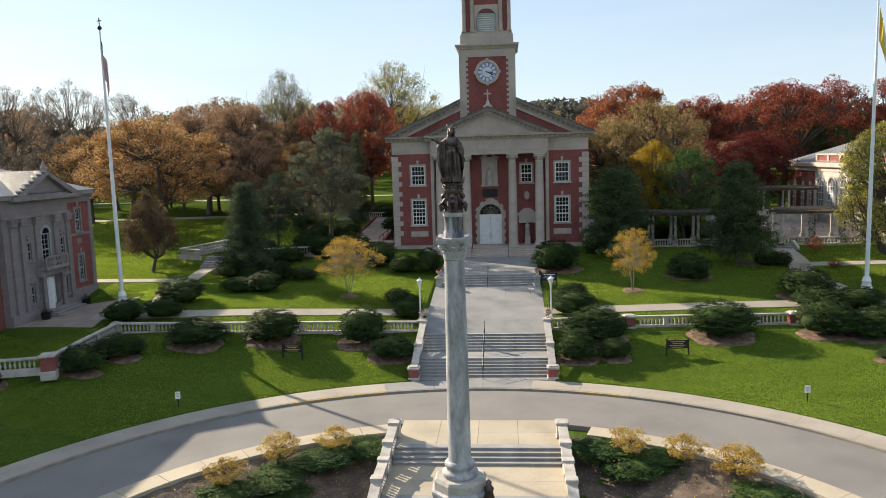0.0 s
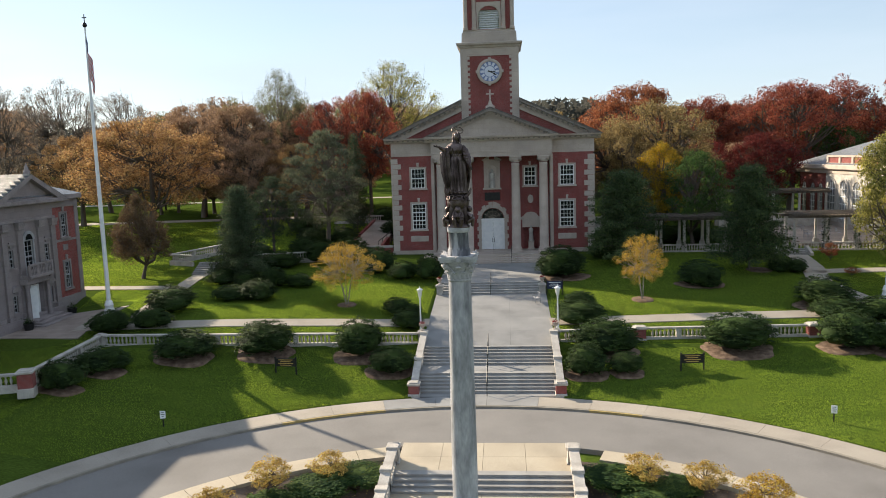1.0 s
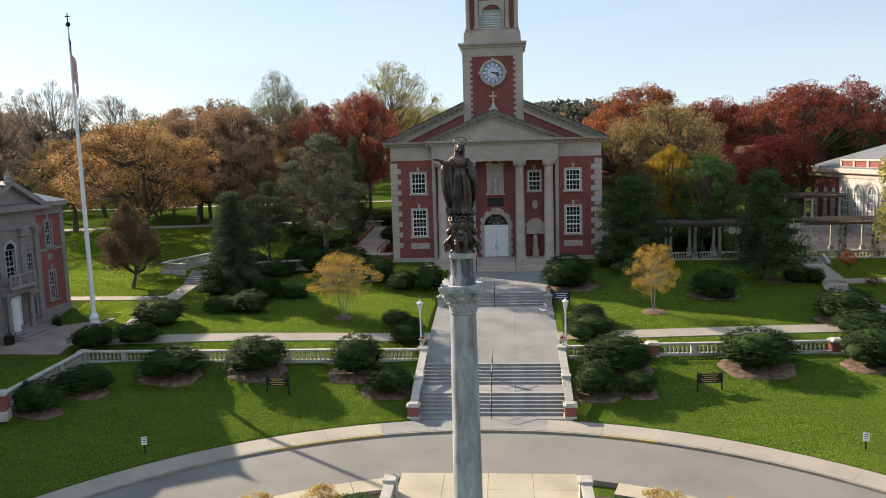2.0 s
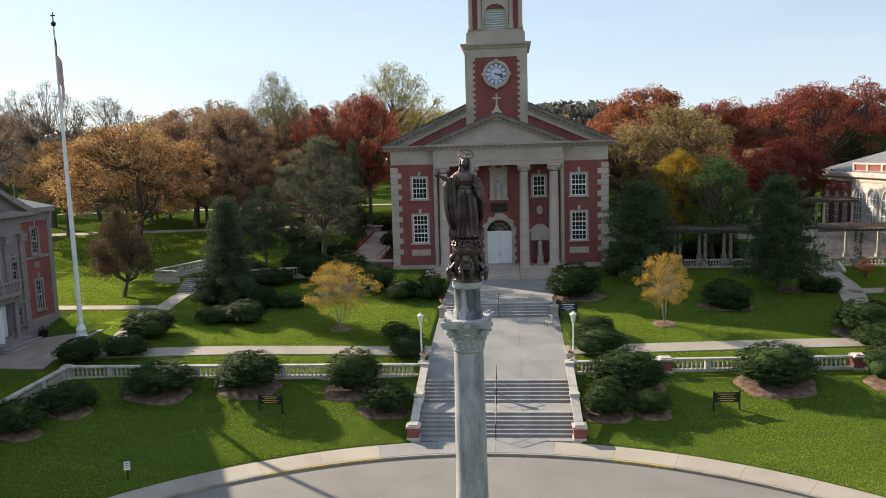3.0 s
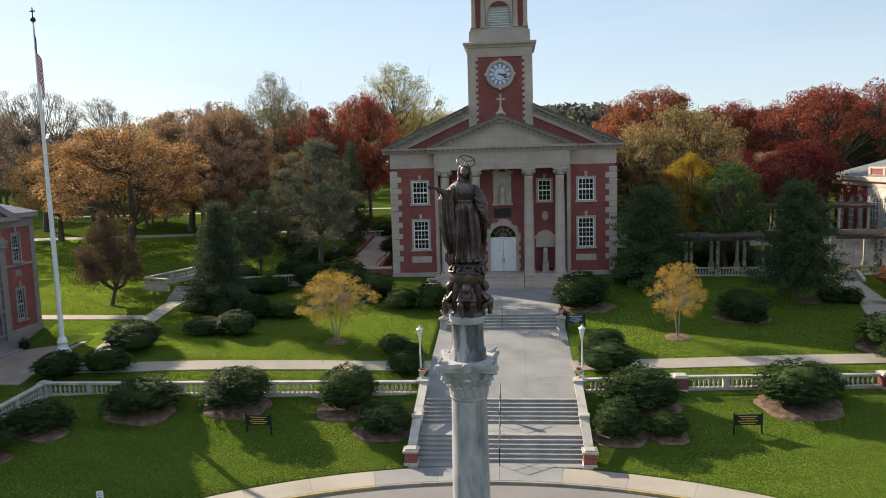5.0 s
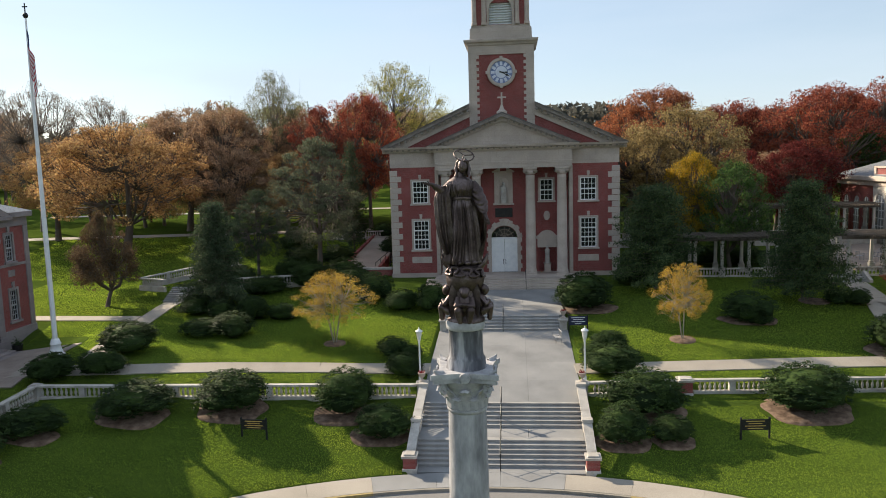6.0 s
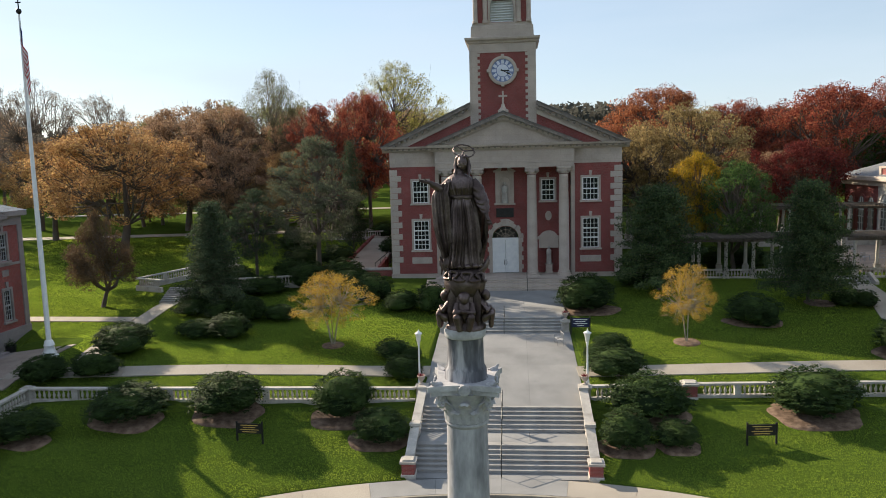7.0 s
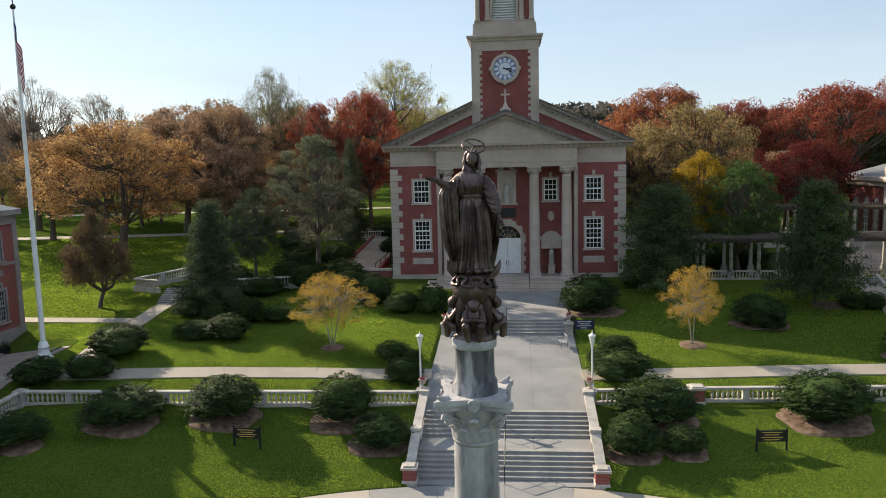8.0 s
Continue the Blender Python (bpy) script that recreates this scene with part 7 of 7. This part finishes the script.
board_sign(-15.1, 54.0, 1.6, .62, -4, "black lawn sign with gilt lines of writing", DARK_METAL, GOLD, [(1.1, 0), (.8, 0), (1.2, 0), (.9, 0)], .55)
board_sign(14.85, 54.7, 1.65, .66, 4, "black lawn sign with gilt lines of writing", DARK_METAL, GOLD, [(1.1, 0), (.8, 0), (1.2, 0), (.9, 0)], .55)
board_sign(6.1, 71.2, 1.5, .75, 0, "navy blue sign with white lines of writing", NAVY, WHITE_MARK, [(1.1, 0), (.8, 0), (1.1, 0), (.5, 0)], .55)


def parking_sign(x, y, turn):
    t = thing("signpost", pose(x, y, ground_at(x, y), 0, 0, turn), "small white sign on a dark post at the lawn's edge", "sign", "small lawn signs")
    part("post", box(B(), -.035, .035, -.03, .03, -.3, 1.0), DARK_METAL, t)
    p = part("plate", box(B(), -.17, .17, -.055, -.03, .55, 1.05, .008), WHITE_MARK, t, "white plate")
    for k, w in enumerate((.2, .24, .16)):
        part("line_of_writing", box(B(), -w / 2, w / 2, -.06, -.055, .93 - k * .12, .96 - k * .12), DARK_METAL, p)


parking_sign(-20.6, 45.3, 15)
parking_sign(21.1, 46.1, -15)

bench = thing("garden_chair", pose(4.25, 69.0, 5.15, 0, 0, -80), "pale grey metal garden chair on the plaza", "chair")
bm = B()
for k in range(5):
    box(bm, -.55, .55, -.22 + k * .1, -.15 + k * .1, .43, .46)
part("seat", bm, GREY_PAINT, bench)
bm = B()
for k in range(9):
    box(bm, -.51 + k * .127, -.495 + k * .127, .25, .28, .46, .92)
box(bm, -.55, .55, .245, .285, .88, .94)
part("backrest", bm, GREY_PAINT, bench)
for sx in (-.52, .52):
    for sy in (-.2, .26):
        part("leg", tube(B(), (sx, sy, 0), (sx, sy, .45 if sy > 0 else .66), .025, .025), GREY_PAINT, bench)
    part("armrest", box(B(), sx - .03, sx + .03, -.24, .28, .64, .68), GREY_PAINT, bench)


for x, y, turn in ((39.4, 97.0, 40), (40.6, 96.2, 130), (42.6, 99.4, 200), (43.6, 98.2, 80), (41.0, 104.0, 10)):
    tagged(copy_thing(bench, pose(x, y, 7.34, 0, 0, turn)), "pale grey metal garden chair on the paved terrace", group="terrace chairs")


def stair_rail(y0, z0, y1, z1, label, x=0.0):
    t = thing("handrail", pose(x, 0, 0), label, "handrail", "stair handrails")
    part("rail", tube(B(), (0, y0, z0 + .95), (0, y1, z1 + .95), .03, .03), DARK_METAL, t)
    part("lower_rail", tube(B(), (0, y0, z0 + .5), (0, y1, z1 + .5), .02, .02), DARK_METAL, t)
    n = max(2, round((y1 - y0) / 1.0))
    for i in range(n + 1):
        y, z = y0 + (y1 - y0) * i / n, z0 + (z1 - z0) * i / n
        part("post", tube(B(), (0, y, z - .25), (0, y, z + .95), .028, .028), DARK_METAL, t)


stair_rail(51.9, 1.95, 54.4, 2.95, "dark metal handrail in the middle of the steps")
stair_rail(55.7, 2.95, 58.2, 3.95, "dark metal handrail in the middle of the steps")
stair_rail(71.4, 5.45, 73.9, 6.25, "dark metal handrail on the upper steps")
for x in (-2.2, 2.2):
    stair_rail(86.1, 6.35, 88.4, 7.1, "dark metal handrail on the porch steps", x)

# ---- planted bed inside the drive ----
for s in (-1, 1):
    bm = B()
    rings = []
    a0, a1 = (18, 76) if s > 0 else (104, 162)
    rows = []
    for r in np.linspace(12.5, 20.4, 12):
        row = []
        for a in np.linspace(a0, a1, 30):
            x, y = r * math.cos(radians(a)), DRIVE_Y + r * math.sin(radians(a))
            if abs(x) < 5.3:
                x = 5.3 * s
            row.append(bm.verts.new((x, y, ground_at(x, y) + .05 + .08 * math.sin(3 * x) * math.sin(2.5 * y))))
        rows.append(row)
    for p, q in zip(rows, rows[1:]):
        for i in range(29):
            bm.faces.new((p[i], p[i + 1], q[i + 1], q[i]))
    tagged(new("flower_bed", finish("flower_bed", bm, SOIL, True)), "bare brown planting bed with fallen leaves", "flower bed", kind="structure")
for x, y, w, h in ((-6.9, 39.6, 3.2, .75), (-8.6, 38.2, 3.6, .8), (-11.0, 36.0, 3.4, .7), (-12.9, 34.0, 3.2, .7), (-10.2, 34.6, 3.0, .5), (7.0, 39.4, 3.4, .75), (8.6, 37.6, 3.2, .7), (10.3, 38.4, 2.6, .5), (14.6, 33.6, 3.4, .7), (13.2, 33.0, 2.6, .5)):
    shrub(x, y, w, h, "low spreading green juniper in the bed", False, LOW, "junipers in the bed")
kind("bush0", broadleaf(101, 4200, .036, trunk=.12, low=.18, tips=80, spread=.13, limb=.7))
kind("bush1", broadleaf(102, 4200, .036, trunk=.12, low=.18, tips=80, spread=.13, limb=.7))
for n, (x, y, w, h, m) in enumerate(((-13.4, 35.0, 2.4, 1.7, L_STRAW), (-11.2, 37.8, 2.5, 1.9, L_STRAW), (-8.3, 39.3, 2.3, 1.7, L_STRAW), (8.6, 39.1, 2.3, 1.8, L_STRAW), (11.4, 38.0, 2.4, 1.7, L_STRAW), (13.7, 36.0, 2.9, 1.9, L_YELLOW))):
    t = tree("bush%d" % (n % 2), x, y, h, w, m, "rounded shrub with straw-yellow autumn leaves" if m is L_STRAW else "rounded shrub with golden autumn leaves", category="shrub", group="autumn shrubs in the bed")
    t.name = "autumn_shrub"
for x, y, w, h in ((36.4, 83.4, 2.0, 2.0), (35.6, 76.4, 1.6, 0.9)):
    t = tree("bush0", x, y, h, w, L_REDOR, "low russet bush beside the garden path", category="shrub", group="russet bushes")
    t.name = "russet_bush"
for n, (x, y, w) in enumerate(((-6.6, 33.2, 1.5), (-5.9, 32.6, 1.2), (6.6, 34.6, 1.2), (6.9, 33.6, 1.3), (7.2, 32.6, 1.2))):
    t = tree("bush%d" % (n % 2), x, y, .9, w, L_LAVENDER, "faded lilac-grey seed heads in the bed", category="perennial", group="faded perennials")
    t.name = "perennial"

# ---- fallen leaves, too many to count ----
rng = np.random.default_rng(17)


def litter(n, place, size, mat, label):
    pts = []
    while len(pts) < n:
        x, y = place()
        pts.append((x, y, ground_at(x, y) + .1))
    v, f = leaf_cards(rng, np.array(pts), size, 2.5)
    tagged(new("fallen_leaves", mesh_from(v, f, "fallen_leaves", mat)), label, "leaf litter", kind="stuff")


def in_bed():
    while True:
        a, r = rng.uniform(20, 160), rng.uniform(13, 20.2)
        x, y = r * math.cos(radians(a)), DRIVE_Y + r * math.sin(radians(a))
        if abs(x) > 5.5:
            return x, y


litter(3600, in_bed, .1, L_STRAW, "dry straw-coloured leaves lying on the bed")
litter(500, lambda: (-13.4 + rng.normal(0, 2.6), 68.0 + rng.normal(0, 2.0)), .07, L_YELLOW, "golden leaves scattered on the lawn under a birch")
litter(260, lambda: (14.0 + rng.normal(0, 2.2), 68.8 + rng.normal(0, 1.8)), .07, L_YELLOW, "golden leaves scattered on the lawn under a birch")


# ---- the grass itself, too fine to count ----


def lawn_blades(x0, x1, y0, y1, density, width, height):
    """Short leaning blades over a stretch of lawn, clear of paving, beds and buildings."""
    n = int((x1 - x0) * (y1 - y0) * density)
    x, y = rng.uniform(x0, x1, n), rng.uniform(y0, y1, n)
    keep = (np.hypot(x, y - DRIVE_Y) > R_WALK + .12) & (np.abs(x) > 5.6) & ~((np.abs(x) < 13.2) & (y > 86)) & ~((x < -40.8) & (y > 57) & (y < 73)) & ~((x < -34.2) & (y > 58.6) & (y < 67.8))
    keep &= ~((x > -34.1) & (x < -31.4) & (y > 80.9) & (y < 83.8)) & ~((x > 32.0) & (x < 36.0) & (y > 86))
    for pts, w in PATHS:
        for (ax, ay), (bx, by) in zip(pts, pts[1:]):
            ux, uy = bx - ax, by - ay
            t = np.clip(((x - ax) * ux + (y - ay) * uy) / (ux * ux + uy * uy), 0, 1)
            keep &= np.hypot(x - ax - t * ux, y - ay - t * uy) > w / 2 + .02
    for cx, cy, rx, ry in BEDS:
        keep &= ((x - cx) / rx) ** 2 + ((y - cy) / ry) ** 2 > 1
    x, y = x[keep], y[keep]
    n = len(x)
    foot = np.stack([x, y, land(x, y, False) - .01], 1)
    a = rng.uniform(0, math.tau, n)
    half = np.stack([np.cos(a), np.sin(a), np.zeros(n)], 1) * width * rng.uniform(.35, .65, (n, 1))
    tip = foot + np.concatenate([rng.normal(0, .3 * height, (n, 2)), height * rng.uniform(.6, 1.2, (n, 1))], 1)
    v = np.stack([foot - half, foot + half, tip], 1).reshape(-1, 3)
    tagged(new("grass", mesh_from(v, np.arange(3 * n).reshape(n, 3), "grass", BLADE)), "short mown green grass in sun and shade", "grass", kind="stuff")


lawn_blades(-34, 38, 40, 60.8, 360, .028, .055)
lawn_blades(-48, -34, 36, 60.8, 110, .05, .06)
lawn_blades(-41, 46, 60.8, 76, 270, .032, .06)
lawn_blades(-52, 46, 76, 92, 130, .05, .07)
lawn_blades(-66, -13, 92, 120, 55, .09, .09)
